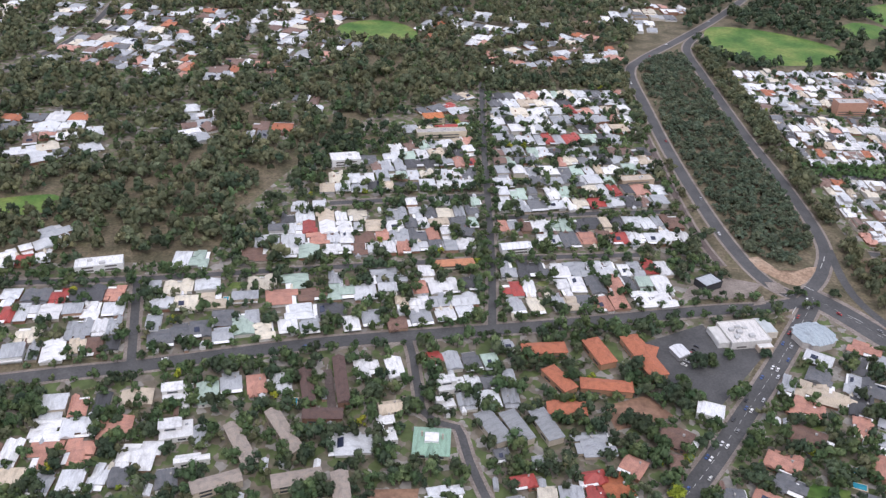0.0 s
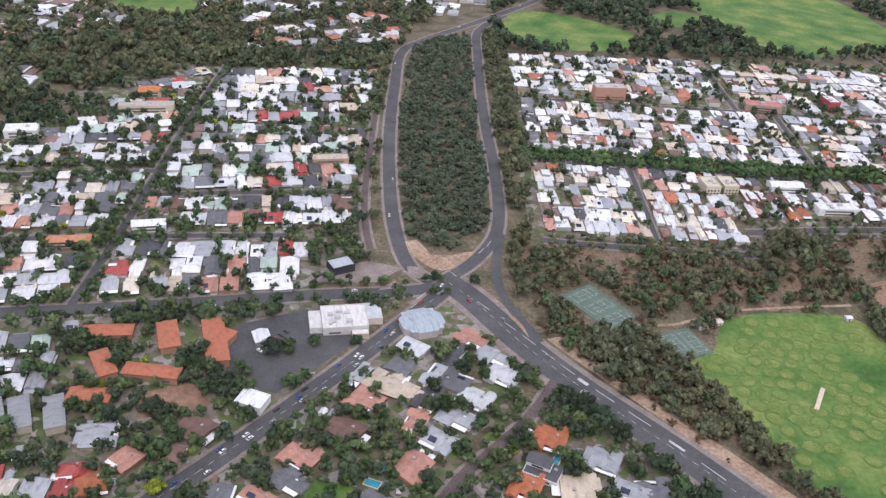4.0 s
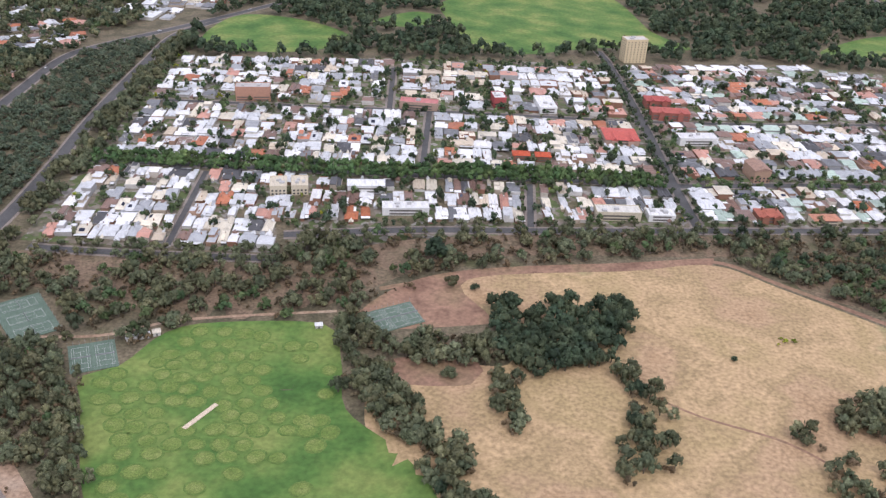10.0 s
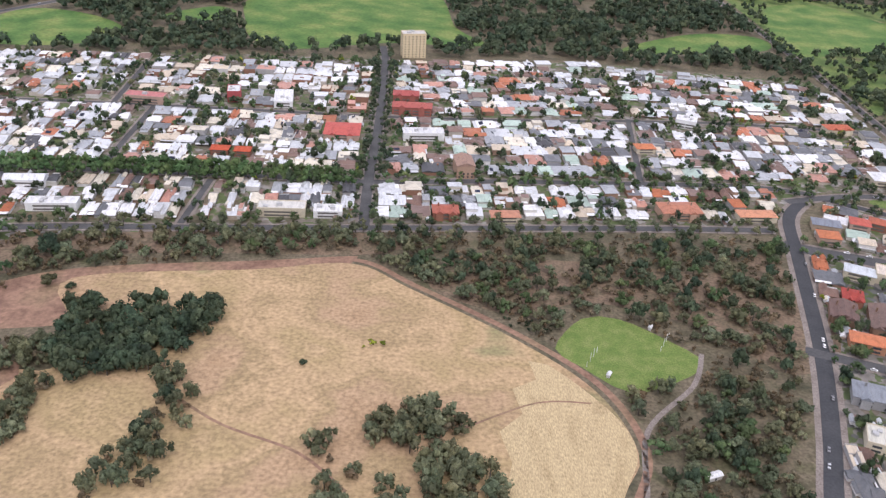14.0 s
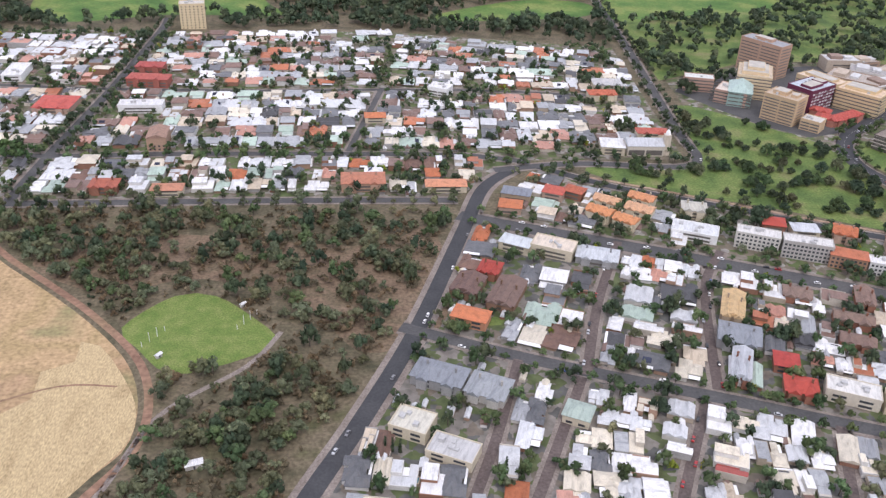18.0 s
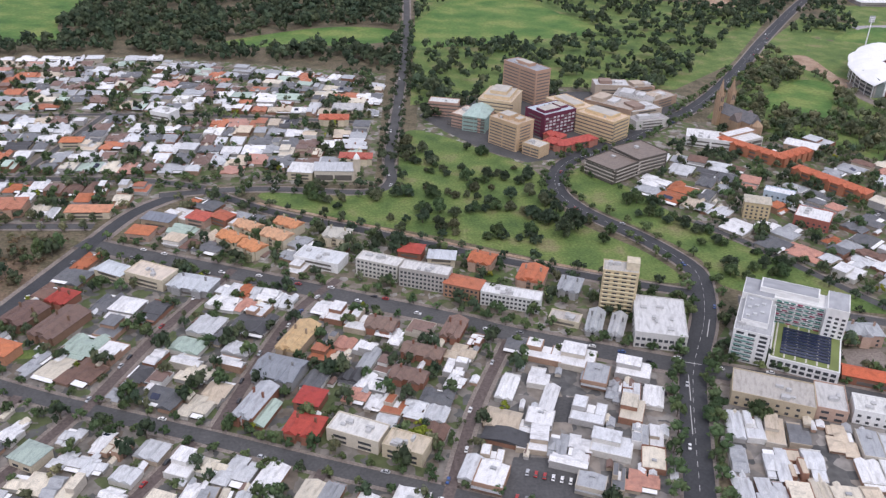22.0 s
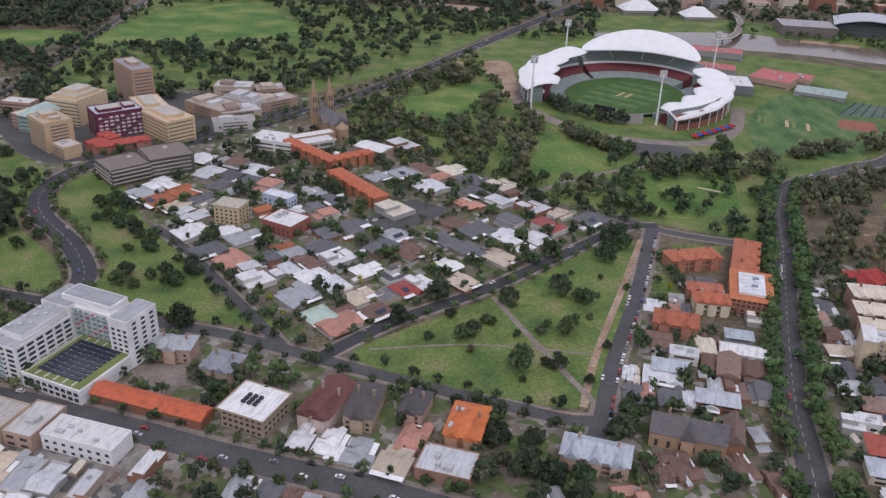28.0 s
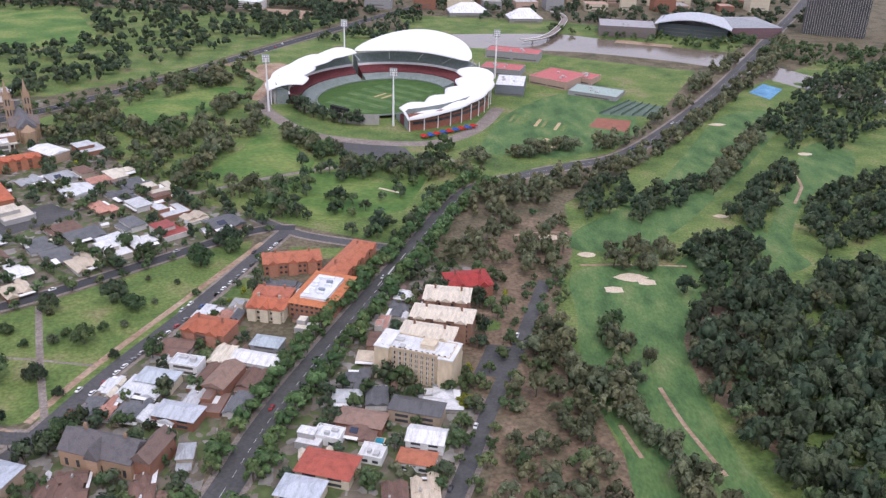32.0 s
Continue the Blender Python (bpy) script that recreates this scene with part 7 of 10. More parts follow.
# ---- stadium ----
OX, OY, OA = 2247.0, 1221.0, 51.9


def oval_point(phi, k, z):
    """A point of the stadium in its own axes: phi from its far end, k times the field's half axes."""
    p = radians(phi)
    return ((84 * k + 0 * z) * math.cos(p), (68 * k + (k - 1) * 16) * math.sin(p), z)


def ring(p0, p1, prof, steps=48):
    """A swept band: prof is a closed outline of (k, z)."""
    V, F, n = [], [], len(prof)
    for i in range(steps + 1):
        V += [oval_point(p0 + (p1 - p0) * i / steps, k, z) for k, z in prof]
    for i in range(steps):
        for j in range(n):
            a, b = i * n + j, i * n + (j + 1) % n
            F.append((a, a + n, b + n, b))
    F.append(tuple(range(n))), F.append(tuple(range(steps * n, steps * n + n))[::-1])
    return V, F


def sail(p0, p1, k0, k1, z0, z1, bays, puff, steps=8):
    """A membrane roof between an inner and an outer edge, swelling in each bay."""
    V, F, rows = [], [], 7
    cols = bays * steps
    for i in range(cols + 1):
        s = abs(math.sin(math.pi * i / steps))
        arch = math.sin(math.pi * i / cols) ** 0.6 if bays == 1 else 1.0
        for j in range(rows):
            u = j / (rows - 1)
            lift = math.sin(math.pi * min(1, 0.12 + 0.88 * u) * 0.9) * puff * (0.45 + 0.55 * s)
            ki = k0 - 0.05 * s if bays > 1 else k0
            V.append(oval_point(p0 + (p1 - p0) * i / cols, ki + (k1 - ki) * u, z0 + (z1 - z0) * u + lift * (arch if bays == 1 else 1)))
    n = len(V)
    V += [(x, y, z - 0.7) for x, y, z in V]
    for i in range(cols):
        for j in range(rows - 1):
            a = i * rows + j
            F += [(a, a + 1, a + 1 + rows, a + rows), (n + a, n + a + rows, n + a + 1 + rows, n + a + 1)]
    for i in range(cols):
        for j in (0, rows - 1):
            a = i * rows + j
            F.append((a, a + rows, n + a + rows, n + a))
    return V, F


stadium = new("stadium")
stadium.matrix_basis = at(OX, OY, 3.2, OA)
tagged(stadium, "oval cricket stadium with three white-roofed grandstands", "stadium")
piece("field", mesh_of("field", [oval_point(360 * i / 64, 1, 0.4) for i in range(64)], [tuple(range(64))], "darkturf"), stadium, "dark green mown oval")
piece("boundary_wall", mesh_of("boundary_wall", *ring(0, 360, [(1.005, 0), (1.02, 0), (1.02, 1.4), (1.005, 1.4)], 64), "terrace"), stadium)
piece("pitch_square", mesh_of("pitch_square", *shell((box, -11, -9, 0.42, 11, 9, 0.46)), "lawn"), stadium, "worn pitch square")
for y in (-5, 5):
    piece("pitch", mesh_of("pitch", *shell((box, -10, y - 1.5, 0.47, 10, y + 1.5, 0.5)), "gold"), stadium, "pale cricket pitch")
for k in range(6):
    piece("mown_band", mesh_of("mown_band", *shell((box, -66 + k * 22.5, -42 + 4 * abs(k - 2.5), 0.405, -55 + k * 22.5, 42 - 4 * abs(k - 2.5), 0.415)), "turf" if k == 9 else "fairway"), stadium, "paler mown band")


def lens(p0, p1, km, spread, z0, rise):
    """The great lens roof: two pointed ends, a straight front edge and a domed back."""
    V, F, n, rows = [], [], 40, 11
    for i in range(n + 1):
        u = math.sin(math.pi * i / n)
        for j in range(rows):
            v = j / (rows - 1)
            V.append(oval_point(p0 + (p1 - p0) * i / n, km + (v - 0.45) * spread * u ** 0.6, z0 + u * (3 + rise * math.sin(math.pi * 0.66 * v))))
    m = len(V)
    V += [(x, y, z - 0.9) for x, y, z in V]
    for i in range(n):
        for j in range(rows - 1):
            a = i * rows + j
            F += [(a, a + 1, a + 1 + rows, a + rows), (m + a, m + a + rows, m + a + 1 + rows, m + a + 1)]
        for j in (0, rows - 1):
            a = i * rows + j
            F.append((a, a + rows, m + a + rows, m + a))
    return V, F


def scallops(p0, p1, k0, k1, za, zb, drop, bays, puff, steps=10, rows=9):
    """A row of shells: each bay swells upward and its inner edge bows over the seats; za to zb along the stand."""
    V, F, n = [], [], bays * steps
    for i in range(n + 1):
        w, s = i / n, abs(math.sin(math.pi * i / steps))
        for j in range(rows):
            v = j / (rows - 1)
            k = k0 - 0.09 * s + (k1 + 0.03 * s - k0 + 0.09 * s) * v
            V.append(oval_point(p0 + (p1 - p0) * w, k, za + (zb - za) * w - drop * v ** 2.4 + puff * (0.35 + 0.65 * s) * math.sin(math.pi * (0.1 + 0.85 * v))))
    m = len(V)
    V += [(x, y, z - 0.6) for x, y, z in V]
    for i in range(n):
        for j in range(rows - 1):
            a = i * rows + j
            F += [(a, a + 1, a + 1 + rows, a + rows), (m + a, m + a + rows, m + a + 1 + rows, m + a + 1)]
        for j in (0, rows - 1):
            a = i * rows + j
            F.append((a, a + rows, m + a + rows, m + a))
    return V, F


STANDS = ((-24, 62, 30, 24), (66, 145, 24, 20), (-124, -36, 16, 14))
for p0, p1, top, back in STANDS:
    west = p1 < 0
    f = 0.62 if west else 1.0
    piece("lower_tier", mesh_of("lower_tier", *ring(p0, p1, [(1.03, -5), (1.21, -5), (1.21, 5), (1.03, 0.8)]), "terrace"), stadium, "grey-green lower seating")
    piece("middle_tier", mesh_of("middle_tier", *ring(p0, p1, [(1.22, -5), (1.37, -5), (1.37, 6 + 6 * f), (1.22, 5.8)]), "seat"), stadium, "dark red middle seating")
    piece("balcony_front", mesh_of("balcony_front", *ring(p0, p1, [(1.372, 5 + 6 * f), (1.39, 5 + 6 * f), (1.39, 8.6 + 6 * f), (1.372, 8.6 + 6 * f)]), "white"), stadium, "white balcony front")
    piece("upper_tier", mesh_of("upper_tier", *ring(p0, p1, [(1.392, -5), (1.55, -5), (1.55, 11 + 13 * f), (1.392, 7 + 8 * f)]), "terrace"), stadium, "grey-green upper seating")
    piece("back_wall", mesh_of("back_wall", *ring(p0, p1, [(1.555, -6), (1.59, -6), (1.59, back), (1.555, back)]), "brick" if west else "concrete"), stadium, "red brick outer wall" if west else "concrete outer wall")
    for z in (3, 8, 13):
        if z < back - 3:
            piece("window_band", mesh_of("window_band", *ring(p0 + 2, p1 - 2, [(1.588, z), (1.597, z), (1.597, z + 2.6), (1.588, z + 2.6)]), "glass"), stadium, "dark glazed band")
    for i in range(13):
        phi = p0 + (p1 - p0) * i / 12
        x, y, z = oval_point(phi, 1.62, 0)
        piece("strut", mesh_of("strut", *shell((box, -0.4, -0.4, -6, 0.4, 0.4, top - 4)), "white"), stadium, "white steel strut", m=Matrix.Translation((x, y, 0)))
        a, b = oval_point(phi, 1.3, 12 if west else 20), oval_point(phi, 1.56, top - 6)
        V = [(q[0] + dx, q[1] + dy, q[2]) for q in (a, b) for dx, dy in ((-0.3, -0.3), (0.3, -0.3), (0.3, 0.3), (-0.3, 0.3))]
        if i % 3 == 0:
            piece("end_frame", mesh_of("end_frame", V, [(0, 1, 5, 4), (1, 2, 6, 5), (2, 3, 7, 6), (3, 0, 4, 7)], "white"), stadium, "white roof truss")
piece("roof", mesh_of("roof", *lens(-27, 64, 1.4, 0.62, 31, 19), "white", True), stadium, "great white lens-shaped roof")
piece("roof", mesh_of("roof", *scallops(66, 147, 1.2, 1.66, 31, 21, 4, 4, 8), "white", True), stadium, "white scalloped membrane roof")
piece("roof", mesh_of("roof", *scallops(-125, -34, 1.22, 1.64, 12, 25, 3, 5, 5.5), "white", True), stadium, "white scalloped membrane roof")
for p0, p1 in ((150, 166), (196, 222)):
    piece("corner_stand", mesh_of("corner_stand", *ring(p0, p1, [(1.05, -5), (1.3, -5), (1.3, 9), (1.05, 1)], 12), "concrete"), stadium, "low concrete corner stand")
piece("scoreboard", mesh_of("scoreboard", *shell((box, -2, -12, 4, 2, 12, 14), (box, -1, -9, -2, 1, -8, 4), (box, -1, 8, -2, 1, 9, 4)), "rubber"), stadium, "black scoreboard", m=Matrix.Translation(oval_point(196, 1.25, 0)))
mark([(OX + 150 * math.cos(q / 10) * 0.9, OY + 150 * math.sin(q / 10)) for q in range(0, 63, 3)], 2)


def light_tower(x, y, h):
    """A floodlight tower: tapered mast and a head of lamps."""
    ob = new("floodlight_tower")
    ob.matrix_basis = at(x, y)
    tagged(ob, "tall white floodlight tower beside the stadium", "floodlight", "floodlight towers")
    V, F = [], []
    for z, r in ((-2, 1.3), (h * 0.5, 1.0), (h, 0.6)):
        V += [(r * math.cos(a * math.pi / 4), r * math.sin(a * math.pi / 4), z) for a in range(8)]
    F = [(i * 8 + j, i * 8 + (j + 1) % 8, i * 8 + 8 + (j + 1) % 8, i * 8 + 8 + j) for i in range(2) for j in range(8)] + [tuple(range(16, 24))]
    piece("mast", mesh_of("mast", V, F, "white"), ob)
    head = piece("lamp_head", mesh_of("lamp_head", *shell((box, -4, -0.4, h - 5, 4, 0.4, h + 4)), "steel"), ob, "steel lamp frame")
    for i in range(4):
        for j in range(3):
            piece("lamp", mesh_of("lamp", *shell((box, -3.4 + i * 2, -0.9, h - 4 + j * 2.6, -2.2 + i * 2, -0.45, h - 2.4 + j * 2.6)), "white"), head)


for x, y in ((2125, 1150), (2261, 1118), (2192, 1352), (2386, 1330)):
    light_tower(x, y, 58)
RDR = (0.5, 0.1, 0.09)
for q0, q1, dp, hh, wl, rf, lb, top in (((2381, 1432), (2452, 1410), 32, 10, GRY, RDR, "members stand with a long faded red roof", "flat"), ((2368, 1352), (2418, 1334), 34, 8, GRY, RDR, "low building with a red roof", "flat"), ((2428, 1312), (2470, 1280), 58, 9, PNK, RDR, "large hall with a red roof and roof plant", "flat"), ((2486, 1318), (2506, 1304), 30, 7, PNK, RDR, "hall with a red roof", "flat"), ((2380, 1256), (2414, 1250), 52, 12, (0.2, 0.22, 0.25), (0.75, 0.75, 0.75), "glass-walled building with a white roof", "flat"), ((2470, 1262), (2524, 1234), 38, 5, GRY, (0.33, 0.42, 0.38), "long shed with a pale green roof", "flat")):
    building("stadium_annex", q0, q1, dp, hh, wl, rf, lb, 1, 8, top, 1.5, plant=4, roof_mat="roof", w=2.4)
for n in range(9):
    x, y = 2294 + n * 6.6, 1078 + n * 5.4
    ob = new("market_tent", mesh_of("market_tent", *shell((gable, -3, -3, 3, 3, 3, 1.6), (box, -2.8, -2.8, 0, -2.6, -2.6, 3), (box, 2.6, -2.8, 0, 2.8, -2.6, 3), (box, -2.8, 2.6, 0, -2.6, 2.8, 3), (box, 2.6, 2.6, 0, 2.8, 2.8, 3)), "wall"))
    ob.matrix_basis = at(x, y, 0, 35)
    ob.color = (0.04, 0.09, 0.4, 1) if n % 2 else (0.5, 0.03, 0.03, 1)
    tagged(ob, ("blue" if n % 2 else "red") + " market tent in a row beside the stadium", "tent", "market tents")
road("stadium_plaza", [(2130, 1240), (2115, 1180), (2135, 1130), (2190, 1070), (2290, 1060), (2345, 1110), (2380, 1200)], 16, "paving", verge=0, label="pale paved apron round the stadium")
wood([(OX + 84 * k * math.cos(p) * math.cos(radians(OA)) - 74 * k * math.sin(p) * math.sin(radians(OA)), OY + 84 * k * math.cos(p) * math.sin(radians(OA)) + 74 * k * math.sin(p) * math.cos(radians(OA)), 6.5 + (j * 7 % 5) * 0.4, 1.0) for j, (p, k) in enumerate([(radians(150 + i * 4), 1.24 + (i % 2) * 0.1) for i in range(16)])], "dark", "dense fig trees on the stadium's hill end", "stadium_trees")

# ---- curved footbridge over the river ----
LINE = spline([(2440, 1508), (2466, 1521), (2488, 1550), (2509, 1600), (2525, 1654), (2525, 1694), (2515, 1720)], False, 8)
bridge = new("footbridge")
bridge.matrix_basis = Matrix.Identity(4)
tagged(bridge, "pale curved concrete footbridge over the river", "bridge")
v, f = ribbon(LINE, -5, 5, 7, 1.2)
piece("deck", mesh_of("deck", v, f, "paving"), bridge, "pale paved deck")
for h in (-5, 4.7):
    v, f = ribbon(LINE, h, h + 0.3, 8.2, 1.2)
    piece("railing", mesh_of("railing", v, f, "white"), bridge, "white railing")
for x, y in LINE[2:-2:4]:
    piece("pier", mesh_of("pier", *shell((box, -1, -1, -3, 1, 1, 6)), "concrete"), bridge, "concrete pier", m=at(x, y))

# ---- blocks of houses ----
def placed(x, y, turn, typ, tone, w, d, wall, near="full"):
    """One known house, w wide and d deep."""
    bw, bd = {"row": (7.6, 17.6), "units": (11.2, 27.2), "bungalow": (13.5, 14.2), "flat": (12.6, 14.5), "cottage": (12, 17), "shop": (12.3, 22.5)}.get(typ, (13, 16))
    house(x, y, turn, typ, tone, ((0.88 if x < 500 else 1.0) * w / bw, (0.88 if x < 500 else 1.0) * d / bd, 1.0), wall, near if y < 470 and x < 500 else True, (SUB if x < 100 else VIL) if x < 500 else CEN if x < 1750 else HIL, KIND[typ])


SUB, VIL, INN, CEN, HIL = "houses of the leafy suburb", "villas by the junction", "houses of the inner grid", "houses of the old rows", "houses of the hill"
placed(300, 512, -32, "villa", "pale", 24, 20, 1)
placed(292, 490, 58, "bungalow", "slate", 21, 21, 6)
placed(277, 474, -32, "cluster", "beige", 19, 23, 3)
placed(269, 454, -32, "cluster", "rose", 26, 26, 4)
placed(300, 463, -32, "ell", "beige", 22, 17, 0)
placed(341, 461, -32, "manor", "pale", 26, 22, 1)
placed(329, 442, -32, "cluster", "grey", 26, 23, 5)
placed(362, 487, -32, "manor", "pale", 26, 24, 5)
placed(354, 506, -32, "ell", "grey", 26, 22, 3)
placed(341, 526, -32, "cluster", "rose", 26, 21, 5)
placed(260, 426, -32, "bungalow", "brown", 26, 23, 4)
placed(235, 401, -32, "manor", "rose", 26, 21, 4)
placed(318, 421, -32, "villa", "grey", 24, 22, 0)
placed(302, 397, 58, "bungalow", "rose", 26, 24, 2)
placed(232, 382, -32, "cluster", "slate", 24, 20, 6)
placed(283, 367, -20, "villa", "slate", 25, 24, 6)
placed(387, 428, -20, "manor", "terracotta", 24, 25, 4)
placed(380, 401, -25, "flat", "dark", 26, 18, 5)
placed(417, 412, -25, "manor", "grey", 26, 23, 5)
placed(368, 387, -25, "manor", "terracotta", 21, 25, 4)
placed(431, 388, -25, "villa", "grey", 26, 20, 6)
placed(452, 368, -25, "manor", "dark", 26, 15, 2)
placed(411, 363, -70, "units", "green", 26, 13, 6)
placed(337, 356, -32, "flat", "white", 19, 11, 5)
placed(124, 374, 14, "manor", "terracotta", 21, 23, 4)
placed(110, 383, 14, "villa", "red", 19, 15, 4)
placed(137, 394, -32, "villa", "rose", 18, 22, 4)
placed(170, 420, -32, "bungalow", "brown", 23, 26, 2)
placed(217, 369, -32, "villa", "rose", 25, 17, 4)
placed(-191, 506, 14, "cottage", "slate", 22, 24, 1)
placed(-179, 515, 14, "cottage", "slate", 16, 23, 0)
placed(-165, 519, 14, "villa", "slate", 18, 26, 3)
placed(-147, 512, 14, "cottage", "grey", 18, 22, 6)
placed(-134, 523, 14, "units", "green", 18, 25, 1)
placed(-101, 526, 14, "villa", "white", 17, 22, 1)
placed(-85, 527, 14, "cottage", "grey", 17, 22, 2)
placed(-54, 532, 14, "cottage", "white", 15, 22, 0)
placed(-39, 540, 14, "villa", "grey", 18, 26, 0)
placed(-19, 533, 14, "bungalow", "brown", 17, 19, 2)
placed(-1, 543, 14, "cottage", "grey", 20, 23, 1)
placed(18, 548, 14, "cottage", "white", 18, 20, 0)
placed(34, 553, 14, "villa", "pale", 17, 18, 1)
placed(74, 564, 14, "cottage", "grey", 15, 26, 3)
placed(90, 564, 14, "cottage", "cream", 13, 25, 0)
placed(-163, 447, 14, "flat", "white", 24, 18, 5)
placed(-143, 448, 14, "units", "green", 17, 26, 1)
placed(-130, 460, 14, "cottage", "grey", 17, 25, 0)
placed(-112, 458, 14, "bungalow", "rose", 15, 26, 3)
placed(-95, 459, 14, "twin", "pale", 17, 26, 1)
placed(-38, 478, 14, "ell", "white", 19, 26, 5)
placed(-18, 481, 14, "units", "white", 14, 26, 1)
placed(10, 493, 14, "cottage", "red", 15, 20, 4)
placed(23, 491, 14, "units", "grey", 14, 23, 1)
placed(37, 492, 14, "cottage", "slate", 15, 24, 0)
placed(51, 493, 14, "villa", "green", 14, 23, 1)
placed(64, 512, 14, "cottage", "grey", 12, 16, 5)
placed(22, 465, 14, "flat", "white", 24, 15, 5)
placed(18, 446, 14, "court", "white", 16, 12, 5)
placed(-19, 440, 14, "bungalow", "beige", 19, 15, 0)
placed(-155, 412, 14, "flat", "white", 25, 19, 5)
placed(-139, 408, 14, "units", "grey", 11, 19, 1)
placed(-139, 388, 14, "row", "white", 26, 10, 5)
placed(-150, 370, 14, "twin", "slate", 17, 20, 5)
placed(-20, 414, 14, "court", "white", 15, 17, 5)
placed(-22, 429, 14, "cottage", "white", 14, 11, 1)
placed(17, 366, 14, "cluster", "pale", 26, 14, 5)
placed(11, 354, 14, "flat", "white", 21, 9, 5)
placed(54, 400, 14, "villa", "slate", 12, 15, 0)
placed(78, 395, 14, "cottage", "grey", 12, 13, 0)
placed(66, 378, 14, "villa", "red", 18, 14, 4)
placed(60, 362, 14, "cottage", "grey", 14, 10, 6)
fill([(-292, 469), (-216, 488), (-237, 572), (-333, 563)], 6, 4, "leafy", group=SUB)
fill([(-420, 440), (-300, 468), (-340, 560), (-460, 545)], 7, 4, "leafy", False, group=SUB)
fill([(-200, 490), (42, 540), (46, 622), (-221, 578)], 13, 4, "leafy", group=SUB)
fill([(64, 548), (203, 572), (215, 640), (66, 625)], 11, 3, "leafy", group=SUB)
fill([(-160, 612), (45, 643), (51, 742), (-120, 714)], 12, 5, "leafy", group=SUB)
fill([(-105, 735), (48, 755), (52, 880), (-78, 835)], 10, 5, "leafy", False, group=SUB)
fill([(-30, 880), (48, 892), (48, 1020), (-5, 965)], 4, 5, "leafy", False, group=SUB)
fill([(65, 648), (243, 670), (240, 724), (67, 698)], 13, 2, "leafy", group=SUB)
fill([(67, 712), (240, 742), (243, 878), (70, 855)], 12, 6, "leafy", False, group=SUB)
fill([(71, 862), (240, 885), (246, 1060), (70, 1015)], 11, 6, "leafy", False, group=SUB)
fill([(-499, 1079), (-301, 1018), (-288, 1347), (-591, 1357)], 13, 11, "far", False, 0.85, 4, SUB)
fill([(-780, 1000), (-600, 1010), (-640, 1400), (-850, 1400)], 9, 11, "far", False, 0.85, 4, SUB)
fill([(-294, 1018), (-206, 1035), (-109, 1137), (-254, 1172)], 5, 5, "far", False, 0.7, 4, SUB)
fill([(-260, 821), (-224, 844), (-250, 946), (-286, 935)], 2, 5, "far", False, 0.8, 3, SUB)
fill([(-203, 846), (-162, 849), (-108, 976), (-176, 979)], 3, 5, "far", False, 0.7, 3, SUB)
fill([(-416, 755), (-338, 817), (-364, 905), (-482, 907)], 5, 5, "far", False, 0.8, 3, SUB)
fill([(-350, 592), (-297, 600), (-311, 677), (-358, 622)], 3, 3, "leafy", False, group=SUB)
fill([(-284, 592), (-166, 608), (-193, 622), (-293, 616)], 5, 1, "leafy", group=SUB)
fill([(66, 1093), (277, 1174), (242, 1318), (78, 1192)], 10, 6, "far", False, 0.85, 3, SUB)
fill([(226, 1331), (339, 1316), (465, 1497), (354, 1483)], 5, 5, "city", False, 0.9, 3, SUB)
fill([(-270, 1190), (-110, 1150), (-60, 1330), (-280, 1420)], 8, 8, "far", False, 0.8, 4, SUB)
fill([(-40, 1240), (70, 1210), (200, 1340), (20, 1420)], 7, 6, "far", False, 0.75, 4, SUB)
join_houses("houses and sheds of the northern suburb among trees")
fill([(-400, 355), (4, 360), (-18, 485), (-420, 405)], 21, 4, "leafy", True, 0.8, 2, SUB)
fill([(13, 420), (71, 428), (66, 500), (-2, 488)], 4, 4, "leafy", "full", group=SUB)
fill([(45, 352), (134, 356), (127, 425), (32, 420)], 5, 3, "leafy", "full", group=SUB)
fill([(211, 425), (294, 408), (375, 490), (306, 538)], 5, 5, "rich", "full", 0.97, 2, VIL, 0.98)
fill([(180, 352), (296, 350), (322, 402), (206, 414)], 5, 2, "rich", "full", 0.95, 2, VIL, 0.98)
fill([(318, 345), (480, 350), (436, 428), (368, 435)], 5, 3, "rich", "full", 0.9, 2, VIL, 0.98)
fill([(131, 365), (150, 370), (200, 440), (150, 460)], 2, 4, "rich", "full", group=VIL)
fill([(414, 690), (511, 692), (510, 826), (413, 826)], 9, 6, "old", False, 0.95, 1, INN)
fill([(520, 691), (609, 690), (612, 826), (522, 826)], 8, 6, "old", False, 0.95, 1, INN)
fill([(615, 738), (810, 745), (812, 824), (623, 822)], 20, 3, "old", True, 0.95, 1, INN)
fill([(829, 746), (955, 756), (955, 822), (831, 822)], 13, 3, "old", True, 0.95, 1, INN)
fill([(976, 758), (1187, 772), (1199, 840), (976, 824)], 15, 3, "mixed", True, 0.95, 1, INN)
fill([(1192, 772), (1330, 778), (1350, 845), (1204, 842)], 10, 3, "mixed", True, 0.9, 1.5, INN)
join_houses("old houses, sheds and garages of the inner grid")
fill([(419, 850), (712, 852), (712, 992), (415, 992)], 23, 6, "old", False, 0.93, 1, INN)
fill([(415, 1008), (685, 1008), (680, 1166), (411, 1150)], 19, 6, "old", False, 0.92, 1, INN)
fill([(731, 850), (952, 850), (952, 990), (731, 990)], 15, 6, "old", False, 0.95, 1, INN)
fill([(691, 1008), (955, 1008), (955, 1168), (691, 1158)], 14, 6, "city", False, 0.93, 1, INN)
